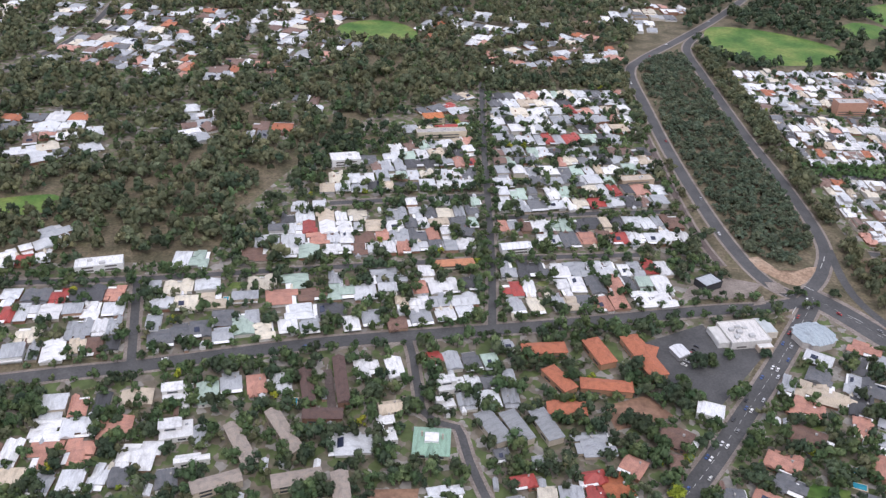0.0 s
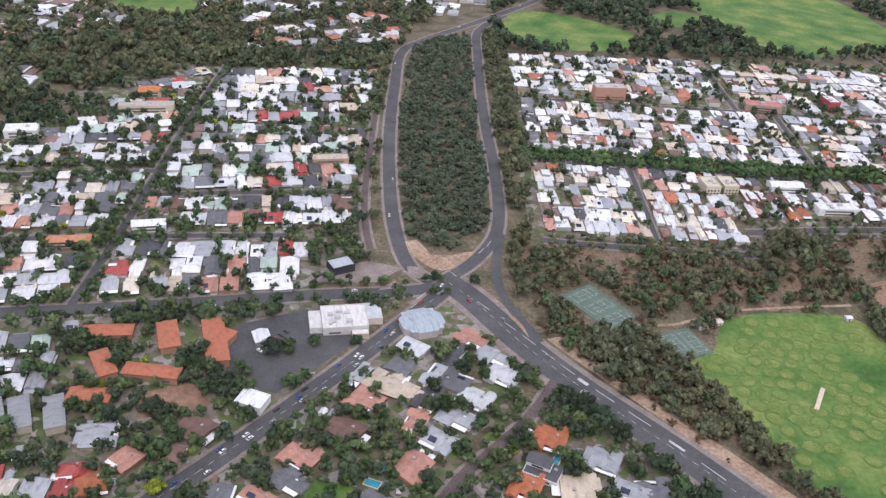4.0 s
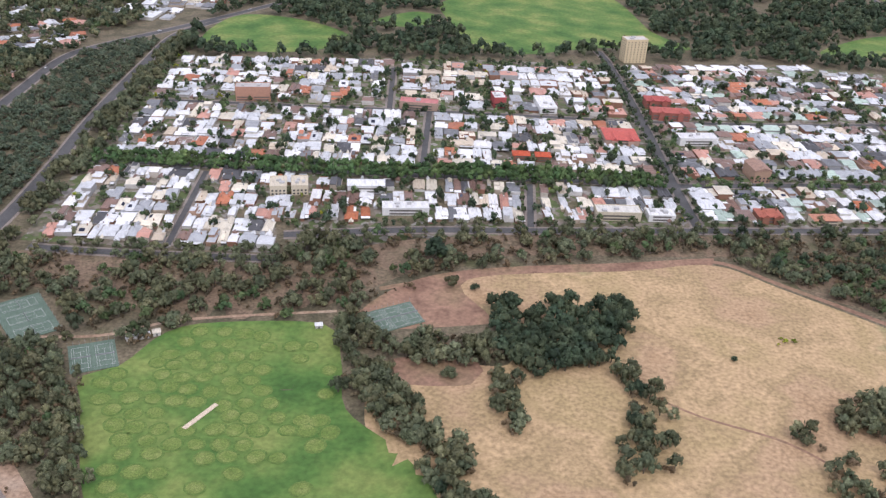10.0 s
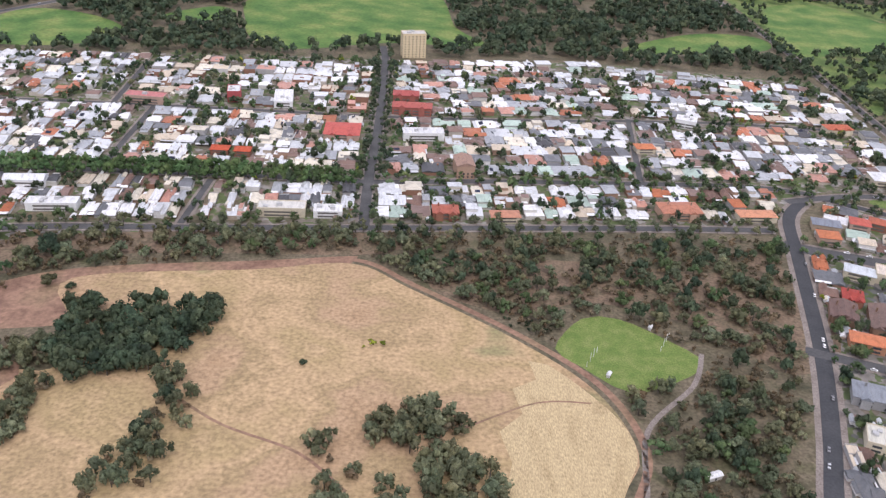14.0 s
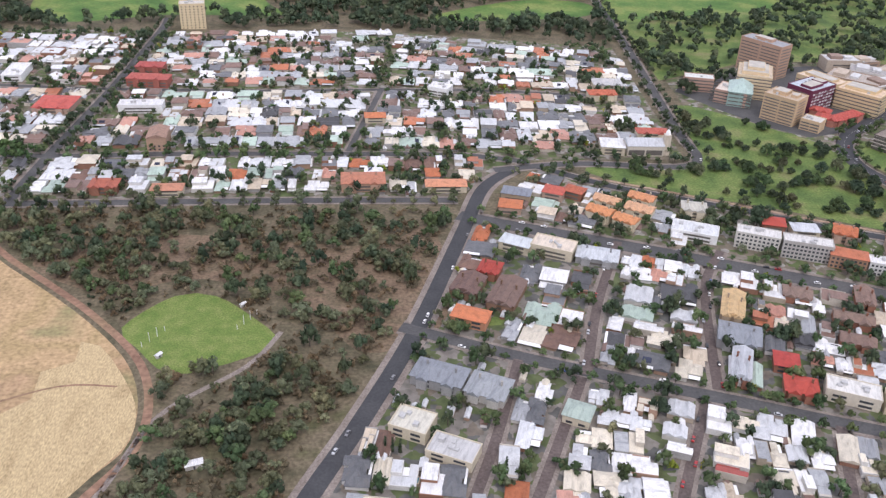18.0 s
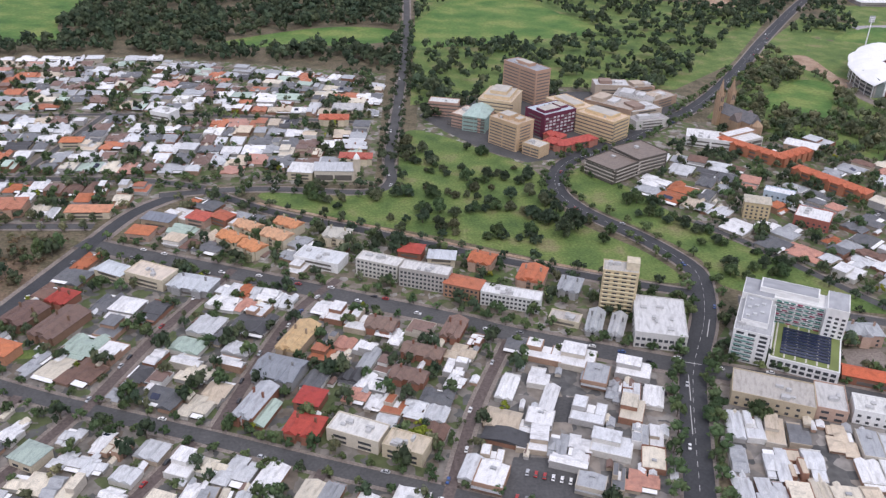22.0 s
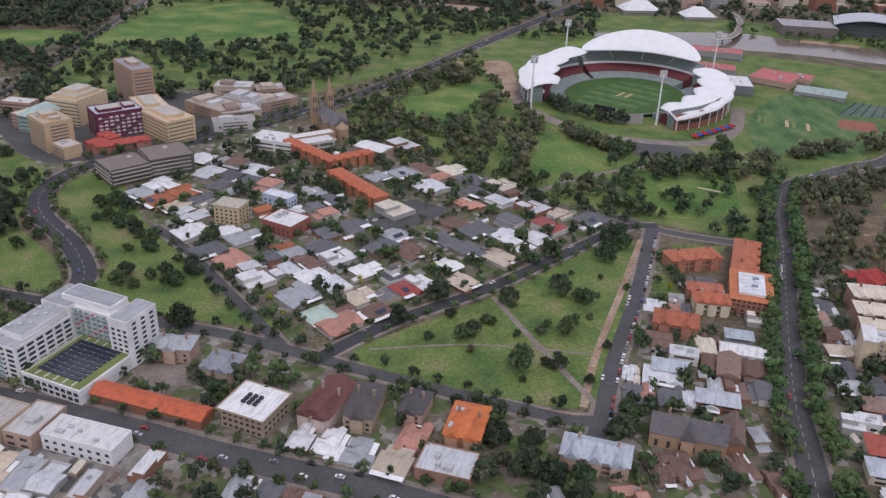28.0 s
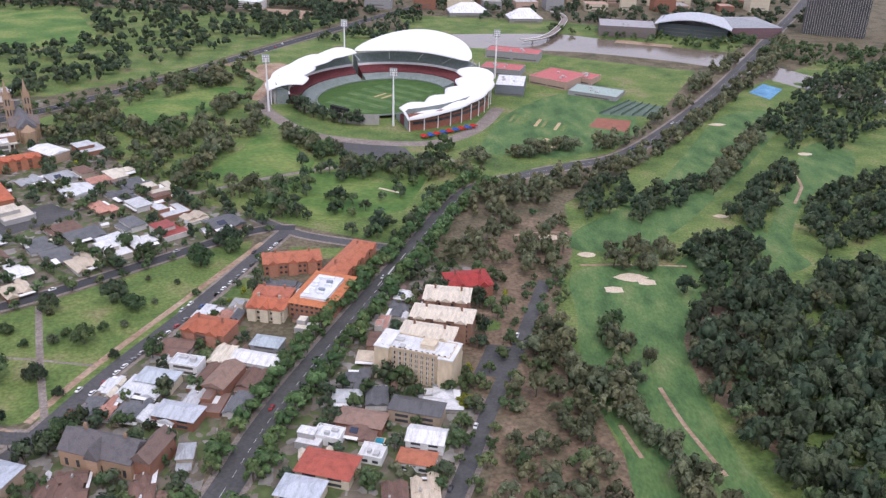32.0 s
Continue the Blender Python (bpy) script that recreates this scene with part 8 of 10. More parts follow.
fill([(980, 848), (1218, 866), (1240, 1010), (980, 990)], 14, 6, "mixed", False, 0.93, 1, INN)
fill([(980, 1008), (1240, 1030), (1252, 1240), (985, 1195)], 14, 9, "mixed", False, 0.92, 1, INN)
fill([(1234, 866), (1515, 870), (1525, 1012), (1254, 1018)], 16, 6, "mixed", False, 0.93, 1, INN)
fill([(1256, 1036), (1530, 1036), (1530, 1165), (1254, 1222)], 15, 7, "mixed", False, 0.85, 1, INN)
join_houses("tightly packed houses of the inner grid with white and grey roofs")
placed(1514, 652, -18, "cottage", "white", 14, 17, 6, True)
placed(1524, 644, -18, "flat", "white", 13, 19, 4, True)
placed(1539, 636, -18, "court", "white", 16, 26, 3, True)
placed(1557, 630, -18, "cottage", "grey", 11, 22, 6, True)
placed(1547, 594, -18, "units", "grey", 9, 23, 5, True)
placed(1517, 572, -18, "twin", "slate", 14, 20, 5, True)
placed(1485, 546, -18, "units", "pale", 11, 26, 1, True)
placed(1494, 541, -18, "units", "green", 9, 23, 4, True)
placed(1442, 627, -18, "twin", "pale", 21, 23, 1, True)
placed(1436, 604, -18, "twin", "green", 24, 16, 1, True)
placed(1440, 588, -18, "row", "white", 20, 12, 0, True)
placed(1470, 629, -18, "manor", "dark", 25, 24, 1, True)
placed(1467, 602, -18, "twin", "pale", 20, 14, 6, True)
placed(1465, 588, -18, "row", "white", 20, 11, 2, True)
placed(1447, 576, -18, "cluster", "cream", 19, 17, 6, True)
placed(1435, 554, -18, "villa", "slate", 22, 19, 2, True)
placed(1455, 545, -18, "cluster", "cream", 15, 19, 1, True)
placed(1441, 509, -18, "twin", "pale", 17, 15, 3, True)
placed(1433, 491, -18, "twin", "pale", 15, 12, 1, True)
placed(1432, 477, -18, "row", "white", 14, 10, 6, True)
placed(1460, 499, -18, "flat", "white", 14, 18, 5, True)
placed(1474, 497, -18, "ell", "cream", 14, 12, 5, True)
placed(1487, 494, -18, "cluster", "pale", 17, 22, 6, True)
placed(1504, 490, -18, "units", "white", 13, 23, 2, True)
placed(1458, 470, -18, "flat", "cream", 19, 12, 5, True)
placed(1455, 461, -18, "row", "red", 17, 8, 0, True)
placed(1525, 478, -18, "units", "cream", 13, 22, 4, True)
placed(1535, 479, -18, "twin", "grey", 12, 18, 4, True)
placed(1552, 468, -18, "shop", "white", 12, 24, 4, True)
placed(1573, 471, -18, "shop", "white", 17, 26, 5, True)
placed(1639, 613, -18, "cottage", "slate", 15, 18, 3, True)
placed(1655, 605, -18, "court", "white", 26, 21, 2, True)
placed(1675, 599, -18, "flat", "white", 22, 22, 0, True)
placed(1683, 581, -18, "shop", "grey", 15, 21, 2, True)
placed(1707, 588, -18, "flat", "white", 22, 17, 6, True)
placed(1629, 568, -18, "twin", "white", 12, 26, 6, True)
placed(1652, 558, -18, "units", "white", 9, 26, 5, True)
placed(1673, 547, -18, "court", "pale", 21, 23, 6, True)
placed(1698, 549, -18, "flat", "cream", 14, 21, 4, True)
placed(1624, 540, -18, "bungalow", "beige", 20, 17, 2, True)
placed(1625, 525, -18, "units", "dark", 26, 12, 4, True)
placed(1605, 500, -18, "units", "pale", 10, 19, 1, True)
placed(1615, 494, -18, "shop", "white", 16, 19, 2, True)
placed(1656, 506, -18, "row", "white", 21, 10, 6, True)
placed(1681, 519, -18, "flat", "pale", 23, 17, 1, True)
placed(1665, 490, -18, "shop", "grey", 15, 13, 0, True)
placed(1835, 788, 42, "units", "white", 26, 22, 0, True)
placed(1853, 760, 42, "villa", "slate", 24, 24, 0, True)
placed(1874, 744, 42, "manor", "rose", 23, 26, 1, True)
placed(1875, 781, 42, "ell", "grey", 26, 21, 1, True)
placed(1895, 716, 42, "flat", "white", 22, 18, 1, True)
placed(1926, 697, 42, "manor", "grey", 26, 25, 1, True)
placed(1930, 726, 42, "cottage", "white", 22, 21, 4, True)
placed(1941, 673, 42, "villa", "green", 20, 23, 0, True)
placed(1955, 664, 42, "bungalow", "rose", 26, 21, 1, True)
placed(1966, 697, 42, "ell", "beige", 20, 19, 5, True)
placed(1977, 680, 42, "cottage", "brown", 18, 19, 0, True)
placed(1994, 710, 42, "villa", "red", 16, 23, 6, True)
placed(2005, 719, 42, "court", "white", 17, 23, 1, True)
placed(2034, 721, 42, "manor", "beige", 18, 21, 4, True)
placed(2024, 748, 42, "cottage", "white", 15, 19, 1, True)
placed(2062, 761, 42, "manor", "beige", 19, 26, 1, True)
placed(2076, 781, 42, "flat", "white", 19, 25, 0, True)
placed(2091, 797, 42, "cluster", "white", 18, 23, 3, True)
placed(2105, 818, 42, "flat", "red", 22, 24, 1, True)
placed(2140, 837, 42, "villa", "slate", 26, 26, 2, True)
placed(2046, 808, 42, "villa", "slate", 26, 25, 6, True)
placed(2096, 856, 42, "court", "pale", 25, 26, 4, True)
placed(1983, 841, 42, "flat", "cream", 24, 25, 6, True)
placed(2012, 893, 42, "units", "pale", 26, 26, 1, True)
placed(2033, 936, 42, "ell", "cream", 23, 26, 1, True)
placed(2075, 904, 42, "court", "cream", 26, 26, 3, True)
placed(1986, 997, 42, "flat", "pale", 25, 26, 4, True)
placed(1986, 924, 42, "villa", "grey", 22, 26, 1, True)
placed(1976, 773, 42, "manor", "slate", 26, 22, 2, True)
placed(1947, 753, 42, "court", "white", 26, 21, 6, True)
placed(1968, 735, 42, "ell", "white", 21, 20, 3, True)
placed(1932, 770, 42, "cottage", "slate", 22, 21, 1, True)
placed(1997, 766, 42, "manor", "brown", 22, 26, 1, True)
placed(1954, 806, 42, "ell", "slate", 23, 25, 0, True)
placed(1984, 793, 42, "cottage", "grey", 21, 22, 6, True)
placed(2144, 616, -16, "manor", "pale", 23, 22, 6, True)
placed(2158, 592, -16, "manor", "pale", 22, 17, 0, True)
placed(2178, 628, -16, "ell", "brown", 17, 23, 5, True)
placed(2235, 573, -16, "flat", "white", 13, 10, 6, True)
placed(2259, 580, -16, "villa", "brown", 17, 15, 0, True)
fill([(1298, 592), (1386, 560), (1432, 697), (1336, 720)], 6, 6, "mixed", True, 0.95, 1, CEN, 1.05)
fill([(1402, 552), (1462, 534), (1513, 680), (1450, 700)], 6, 9, "old", True, 0.97, 0.6, CEN, 1.05)
fill([(1479, 536), (1600, 498), (1630, 618), (1512, 660)], 9, 8, "mixed", True, 0.97, 0.8, CEN, 1.05)
fill([(1608, 500), (1712, 478), (1735, 585), (1640, 612)], 8, 6, "city", True, 0.97, 0.6, CEN, 1.06)
fill([(1240, 400), (1349, 400), (1380, 528), (1285, 560)], 9, 7, "mixed", True, 0.95, 1.5, CEN, 1.05)
fill([(1345, 395), (1415, 395), (1452, 512), (1394, 530)], 5, 8, "old", True, 0.96, 1, CEN, 1.05)
fill([(1420, 395), (1580, 395), (1580, 478), (1463, 510)], 13, 6, "old", True, 0.95, 1, CEN, 1.05)
fill([(1590, 395), (1690, 395), (1708, 440), (1605, 470)], 9, 4, "city", True, 0.97, 0.6, CEN, 1.05)
fill([(1350, 745), (1490, 696), (1528, 752), (1390, 822)], 10, 4, "mixed", True, 0.9, 1.5, CEN)
fill([(1720, 420), (1900, 420), (1880, 540), (1757, 578)], 12, 6, "city", True, 0.97, 0.6, CEN, 1.05)
fill([(1915, 420), (2050, 420), (2000, 500), (1915, 528)], 7, 4, "hill", True, 0.9, 1, HIL)
fill([(1940, 545), (2040, 515), (2080, 562), (1948, 612)], 7, 3, "hill", True, 0.85, 1.5, HIL)
fill([(2040, 480), (2180, 500), (2185, 570), (2110, 560)], 7, 4, "hill", "full", 0.85, 1.5, HIL)
fill([(1839, 776), (1936, 662), (2040, 730), (1913, 891)], 10, 7, "hill", True, 0.94, 1.5, HIL)
fill([(1918, 891), (2050, 745), (2145, 830), (2020, 958)], 9, 6, "hill", True, 0.9, 1.5, HIL)
fill([(1745, 870), (1828, 800), (1909, 910), (1800, 960)], 6, 5, "hill", True, 0.85, 1.5, HIL)
fill([(2125, 600), (2200, 590), (2222, 672), (2150, 690)], 5, 4, "hill", True, 0.9, 1.5, HIL)
fill([(2218, 500), (2290, 500), (2312, 615), (2238, 600)], 5, 5, "hill", "full", 0.9, 1.5, HIL)
fill([(2150, 690), (2226, 672), (2250, 735), (2170, 748)], 6, 4, "hill", True, 0.95, 1, HIL)
fill([(1925, 440), (2050, 425), (2060, 505), (1940, 525)], 9, 5, "hill", True, 0.95, 1, HIL)
fill([(2050, 420), (2160, 415), (2185, 500), (2060, 505)], 8, 5, "hill", True, 0.95, 1, HIL)
fill([(2115, 590), (2195, 575), (2215, 660), (2140, 690)], 7, 5, "hill", True, 0.95, 1, HIL)
fill([(2225, 430), (2285, 430), (2300, 520), (2225, 525)], 5, 5, "hill", True, 0.95, 1, HIL)
fill([(2240, 600), (2310, 600), (2330, 720), (2275, 735)], 5, 7, "hill", True, 0.95, 1, HIL)
join_houses("sheds, garages and lean-tos in the back yards")

# ---- woods and street trees ----
def row_of(name, side, step, start=0.0, end=1.0, seed=0, jitter=1.5, rad=(3, 5)):
    """Spots along one side of a road."""
    r = random.Random(seed + len(name))
    line, width = ROADS[name]
    out, acc = [], 0.0
    total = sum(math.dist(a, b) for a, b in zip(line, line[1:]))
    run = 0.0
    for (xa, ya), (xb, yb) in zip(line, line[1:]):
        d = math.dist((xa, ya), (xb, yb))
        run += d
        acc += d
        if acc >= step and start <= run / total <= end:
            acc = 0.0
            nx, ny = -(yb - ya) / d, (xb - xa) / d
            k = r.uniform(*rad)
            o = side * (width / 2 + 1.2 + 0.35 * k)
            out.append((xb + nx * o + r.uniform(-jitter, jitter), yb + ny * o + r.uniform(-jitter, jitter), k, r.uniform(0.8, 1.1)))
    return out


wood(scatter([(-380, 620), (-110, 612), (-180, 715), (-110, 860), (60, 1040), (270, 1190), (380, 1500), (-120, 1470), (-730, 1370)], 11.8, (5, 8.4), 1), "euc", "dense grey-green woodland of gum trees along the creek", far=True)
wood(scatter([(-380, 620), (-110, 612), (-180, 715), (-110, 860), (60, 1040), (270, 1190), (380, 1500), (-120, 1470), (-730, 1370)], 24, (4, 7), 2), "leafy", "scattered greener trees among the woodland", far=True)
wood(scatter([(292, 668), (326, 642), (362, 694), (367, 800), (362, 994), (368, 1232), (290, 1170), (276, 992), (281, 785)], 5.6, (2.8, 4.2), 3, 1, (0.75, 1.1), 3), "olive", "silver-green olive grove between two roads", "olive_grove")
wood(scatter([(236, 640), (262, 640), (270, 1100), (236, 1100)], 9, (4, 6.5), 31), "euc", "gum trees beside the service lane")
wood(scatter([(382, 560), (400, 680), (408, 830), (405, 1240), (378, 1240), (380, 800), (376, 690)], 8, (4.5, 7), 4), "euc", "tall gum trees beside the grove road")
wood(scatter([(390, 550), (440, 490), (500, 415), (540, 400), (520, 500), (500, 540), (660, 610), (760, 665), (960, 705), (960, 735), (600, 706), (600, 668), (400, 665)], 10, (3.6, 6.2), 5), "euc", "open gum woodland on dry parkland soil")
wood(scatter([(390, 550), (440, 490), (500, 415), (540, 400), (520, 500), (500, 540), (660, 610), (760, 665), (960, 705), (960, 735), (600, 706), (600, 668), (400, 665)], 22, (3, 5.5), 6), "leafy", "greener shrubs among the gum trees")
wood(scatter([(965, 700), (1010, 665), (1090, 600), (1140, 545), (1150, 480), (1110, 330), (1190, 330), (1245, 500), (1280, 600), (1318, 745), (970, 735)], 12, (3, 6), 7, hs=(0.7, 1.2)), "euc", "open gum woodland with red soil between the trunks")
wood(scatter([(965, 700), (1010, 665), (1090, 600), (1140, 545), (1150, 480), (1110, 330), (1190, 330), (1245, 500), (1280, 600), (1318, 745), (970, 735)], 24, (3.6, 6.2), 8, hs=(1.0, 1.5)), "dark", "dark shrubs and pines among the gum trees")
for n, q in enumerate(([(965, 700), (1010, 665), (1090, 600), (1140, 545), (1150, 480), (1110, 400), (1210, 400), (1245, 500), (1280, 600), (1318, 745), (970, 735)], [(390, 550), (440, 490), (500, 415), (520, 500), (500, 540), (660, 610), (760, 665), (960, 705), (960, 735), (600, 706), (600, 668), (400, 665)])):
    wood(scatter(q, 7.4, (1.4, 3.6), 180 + n, hs=(0.7, 1.1)), "rust", "brownish low scrub under the gum trees", "scrub", far=True)
wood(scatter([(400, 1160), (690, 1180), (960, 1215), (1250, 1250), (1540, 1200), (1540, 1560), (900, 1560), (400, 1560)], 13.5, (6, 10), 9), "dark", "distant dark green belt of trees", far=True)
wood(scatter([(1560, 1000), (1880, 1180), (2060, 1500), (2160, 1720), (1560, 1720)], 19, (5.5, 8.5), 10), "dark", "dense parkland trees beyond the hospital", far=True)
wood(scatter([(1900, 1060), (2010, 975), (2060, 900), (2190, 845), (2310, 950), (2300, 1020), (2160, 1120), (2100, 1240), (2060, 1400), (1960, 1180)], 17, (5, 8), 11), "euc", "parkland trees round the stadium lawns")
wood(scatter([(1900, 1060), (2010, 975), (2060, 900), (2190, 845), (2310, 950), (2300, 1020), (2160, 1120), (2100, 1240), (2060, 1400), (1960, 1180)], 22, (4, 7), 12), "leafy", "greener parkland trees")
wood(scatter([(2310, 480), (2385, 480), (2376, 620), (2374, 680), (2392, 770), (2408, 860), (2360, 880), (2330, 810), (2378, 755), (2345, 640)], 14, (3.5, 6), 141), "euc", "gum trees over pinkish soil beside the street")
wood(scatter([(2310, 480), (2385, 480), (2376, 620), (2374, 680), (2392, 770), (2408, 860), (2360, 880), (2330, 810), (2378, 755), (2345, 640)], 20, (3, 5.5), 142), "leafy", "greener trees over pinkish soil beside the street")
GOLF = (("euc", 11, [(2314, 922), (2336, 969), (2379, 940), (2417, 975), (2458, 993), (2548, 1117), (2609, 1191), (2687, 1340), (2851, 1580), (2829, 1465), (2635, 1190), (2551, 1067), (2490, 994), (2433, 930), (2402, 900), (2372, 885), (2336, 857), (2319, 869)]),
        ("euc", 11, [(2462, 1075), (2514, 1106), (2576, 1192), (2657, 1340), (2718, 1429), (2787, 1463), (2709, 1339), (2602, 1191), (2499, 1048), (2463, 1038)]),
        ("dark", 12, [(2417, 900), (2446, 945), (2472, 946), (2474, 917), (2420, 850)]), ("dark", 11, [(2458, 876), (2484, 917), (2534, 962), (2549, 947), (2514, 904), (2463, 845)]), ("euc", 8, [(2532, 932), (2569, 995), (2648, 1114), (2650, 1094), (2580, 978), (2540, 918)]),
        ("dark", 11, [(2471, 787), (2499, 818), (2524, 841), (2551, 798), (2528, 751), (2487, 741), (2461, 732)]), ("dark", 11, [(2538, 878), (2579, 932), (2638, 1011), (2644, 994), (2605, 918), (2556, 842), (2534, 841)]), ("dark", 12, [(2611, 904), (2653, 940), (2760, 1000), (2700, 860), (2597, 799), (2580, 799)]),
        ("euc", 10, [(2417, 800), (2436, 811), (2461, 807), (2475, 787), (2445, 767), (2414, 773)]), ("euc", 7, [(2369, 664), (2376, 671), (2385, 640), (2399, 602), (2410, 565), (2426, 536), (2430, 500), (2415, 500), (2400, 560), (2384, 592), (2372, 628)]), ("euc", 10, [(2400, 672), (2408, 679), (2423, 659), (2417, 635), (2399, 612), (2396, 634)]),
        ("leafy", 11, [(2391, 692), (2409, 707), (2412, 693), (2400, 672), (2389, 672)]), ("euc", 11, [(2332, 651), (2356, 691), (2376, 706), (2369, 640), (2352, 606), (2329, 611)]), ("dark", 12, [(2671, 1103), (2734, 1164), (2683, 1064), (2650, 1028)]), ("euc", 12.5, [(2303, 780), (2337, 763), (2379, 756), (2399, 837), (2358, 859), (2318, 811)]),
        ("dark", 13, [(2640, 1120), (2700, 1180), (2780, 1300), (2960, 1420), (2980, 1300), (2800, 1120), (2700, 1040)]), ("dark", 13, [(2700, 860), (2760, 1000), (2860, 1120), (2980, 1250), (3000, 900), (2800, 700)]))
for n, (leaf, sp, q) in enumerate(GOLF):
    wood(scatter(q, sp * 0.86, (4, 6.8), 350 + n, 1, (0.95, 1.4), 3), leaf, "trees between the golf fairways", "fairway_trees", far=n in (0, 1) or n > 12)
for n, (leaf, sp, rad) in enumerate((("dark", 12, (5, 9)), ("dark", 14, (4, 7)), ("leafy", 22, (3.5, 6)), ("euc", 26, (3, 6)))):
    wood(scatter([(2459, 705), (2481, 725), (2509, 738), (2577, 761), (2700, 790), (2640, 560), (2500, 480), (2455, 480), (2452, 579), (2446, 598), (2439, 630)], sp, rad, 370 + n, 1, (0.9, 1.5), 0.6), leaf, "dense dark wood of uneven trees beside the fairway", "fairway_trees")
wood(scatter([(2050, 1500), (2250, 1480), (2300, 1700), (2050, 1780)], 14, (4, 8), 16), "dark", "riverside trees", far=True)
wood(scatter([(2440, 1480), (2740, 1480), (2900, 1300), (3200, 1180), (3300, 1300), (2800, 1560), (2500, 1620)], 14, (4, 7), 17), "leafy", "trees on the river bank", far=True)
for side, sd in ((1, 1), (-1, 2)):
    wood(row_of("avenue", side, 6.5, 0.0, 0.56, sd, rad=(5.2, 6.8)), "plane", "two dense rows of green plane trees along the avenue", "avenue_trees")
    wood(row_of("avenue", side, 12, 0.58, 1.0, sd, rad=(3.5, 5)), "leafy", "green street trees along the avenue", "avenue_trees")
    wood(row_of("tower_street", side, 11, 0, 1, sd), "dark", "dark street trees", "street_trees")
    wood(row_of("hill_road", side, 7, 0.02, 0.32, sd, rad=(5, 7)), "plane", "large green street trees lining the hill road", "street_trees")
    wood(row_of("tree_street", side, 11, 0, 1, sd, rad=(2.6, 3.6)), "leafy", "green street trees along the side street", "street_trees")
    wood(row_of("ward", side, 11, 0, 1, sd, rad=(2.4, 4)), "leafy", "street trees along the wide street", "street_trees")
    wood(row_of("king", side, 11, 0.0, 0.15, sd, rad=(4.5, 6.5)), "leafy", "dense street trees beside the shops", "street_trees")
    wood(row_of("terrace_west", side, 8, 0, 1, sd, 2, (3.5, 5.5)), "euc", "gum trees beside the terrace road", "street_trees")
    wood(row_of("king", side, 13, 0.17, 0.62, sd, 2.5, (3, 5.2)), "leafy", "green trees along the curving road", "street_trees")
    wood(row_of("gardens_edge", side, 14, 0.05, 0.95, sd, 2.5, (2.8, 5)), "dark", "dark trees along the gardens' edge", "street_trees")
    wood(row_of("curve_road", side, 13, 0.08, 0.7, sd, 2.5, (3, 5.5)), "dark", "dark trees along the road past the gardens", "street_trees")
    wood(row_of("square_north", side, 15, 0.1, 0.95, sd, 2, (2.6, 4.4)), "leafy", "street trees beside the triangular lawn", "street_trees")
    wood(row_of("square_south", side, 13, 0.05, 0.95, sd, 2, (2.4, 4.4)), "dark", "dark street trees beside the triangular lawn", "street_trees")
    wood(row_of("hill_west", side, 12, 0.05, 0.95, sd, 2, (2.6, 5)), "dark", "dark street trees on the hillside", "street_trees")
    for nm in ("main_west", "suburb_spine", "suburb_first", "terrace", "golf_street", "villa_street"):
        wood(row_of(nm, side, 12, 0, 1, sd, 2.5, (2.5, 5)), "leafy" if nm != "terrace" else "euc", "street trees beside the carriageway", "street_trees")
for q in ([(1600, 480), (1712, 478), (1735, 585), (1650, 612)], [(1590, 395), (1690, 395), (1708, 440), (1605, 470)], [(1720, 400), (1900, 400), (1880, 540), (1757, 578)]):
    mark(q, 1)
YARDS = ([(-560, 340), (-560, 420), (-195, 474), (300, 580), (155, 350)], [(-400, 470), (-200, 484), (262, 590), (250, 1075), (-100, 860), (-180, 612), (-380, 600)], [(302, 550), (160, 352), (480, 345), (480, 395), (372, 522)])
for n, q in enumerate(YARDS):
    wide = (0.9, 0.9, 0.95)[n]
    wood(scatter(q, 13 * wide, (3, 6), 50 + n, 3, (0.9, 1.3), over=True), "leafy", "garden trees between the houses", "garden_trees", far=n == 1)
    wood(scatter(q, 14.5 * wide, (3, 6.2), 60 + n, 3, (0.9, 1.3), over=True), "dark", "dark garden trees and hedges", "garden_trees", far=n == 1)
    wood(scatter(q, 22 * wide, (3, 5.5), 64 + n, 3), "euc", "grey-green garden trees", "garden_trees", far=True)
    wood(scatter(q, 55, (2.6, 4), 70 + n, 3), "lime", "bright lime-green garden trees", "garden_trees")
TOWN = ([(410, 690), (1320, 775), (1520, 865), (1520, 1200), (980, 1190), (400, 1150)], [(1300, 590), (1240, 400), (1690, 395), (1745, 592), (1335, 735)], [(1355, 745), (1740, 602), (1772, 680), (1395, 832)], [(1740, 420), (2180, 420), (2190, 820), (2105, 580), (1930, 632), (1760, 670)], [(1800, 806), (1930, 645), (2190, 838), (1930, 1060), (1720, 900)], [(2205, 500), (2298, 500), (2365, 750), (2290, 790)])
for n, q in enumerate(TOWN):
    wood(scatter(q, (15.5, 16.5, 17, 17, 18, 16)[n], (2.6, 5.2), 80 + n, 3, (0.9, 1.3), over=True), "leafy", "garden trees in the yards", "garden_trees", far=n == 0)
    wood(scatter(q, (17, 19, 19, 18, 20, 17)[n], (2.6, 5.8), 90 + n, 3, (0.9, 1.4), over=True), "dark", "dark garden trees and shrubs in the yards", "garden_trees", far=n == 0)
    wood(scatter(q, 27, (2.5, 4.5), 100 + n, 3, (0.9, 1.3), over=True), "euc", "grey-green garden trees in the yards", "garden_trees", far=True)
    wood(scatter(q, 70, (2.2, 3.6), 110 + n, 3, over=True), "lime", "bright lime-green garden trees", "garden_trees", far=True)
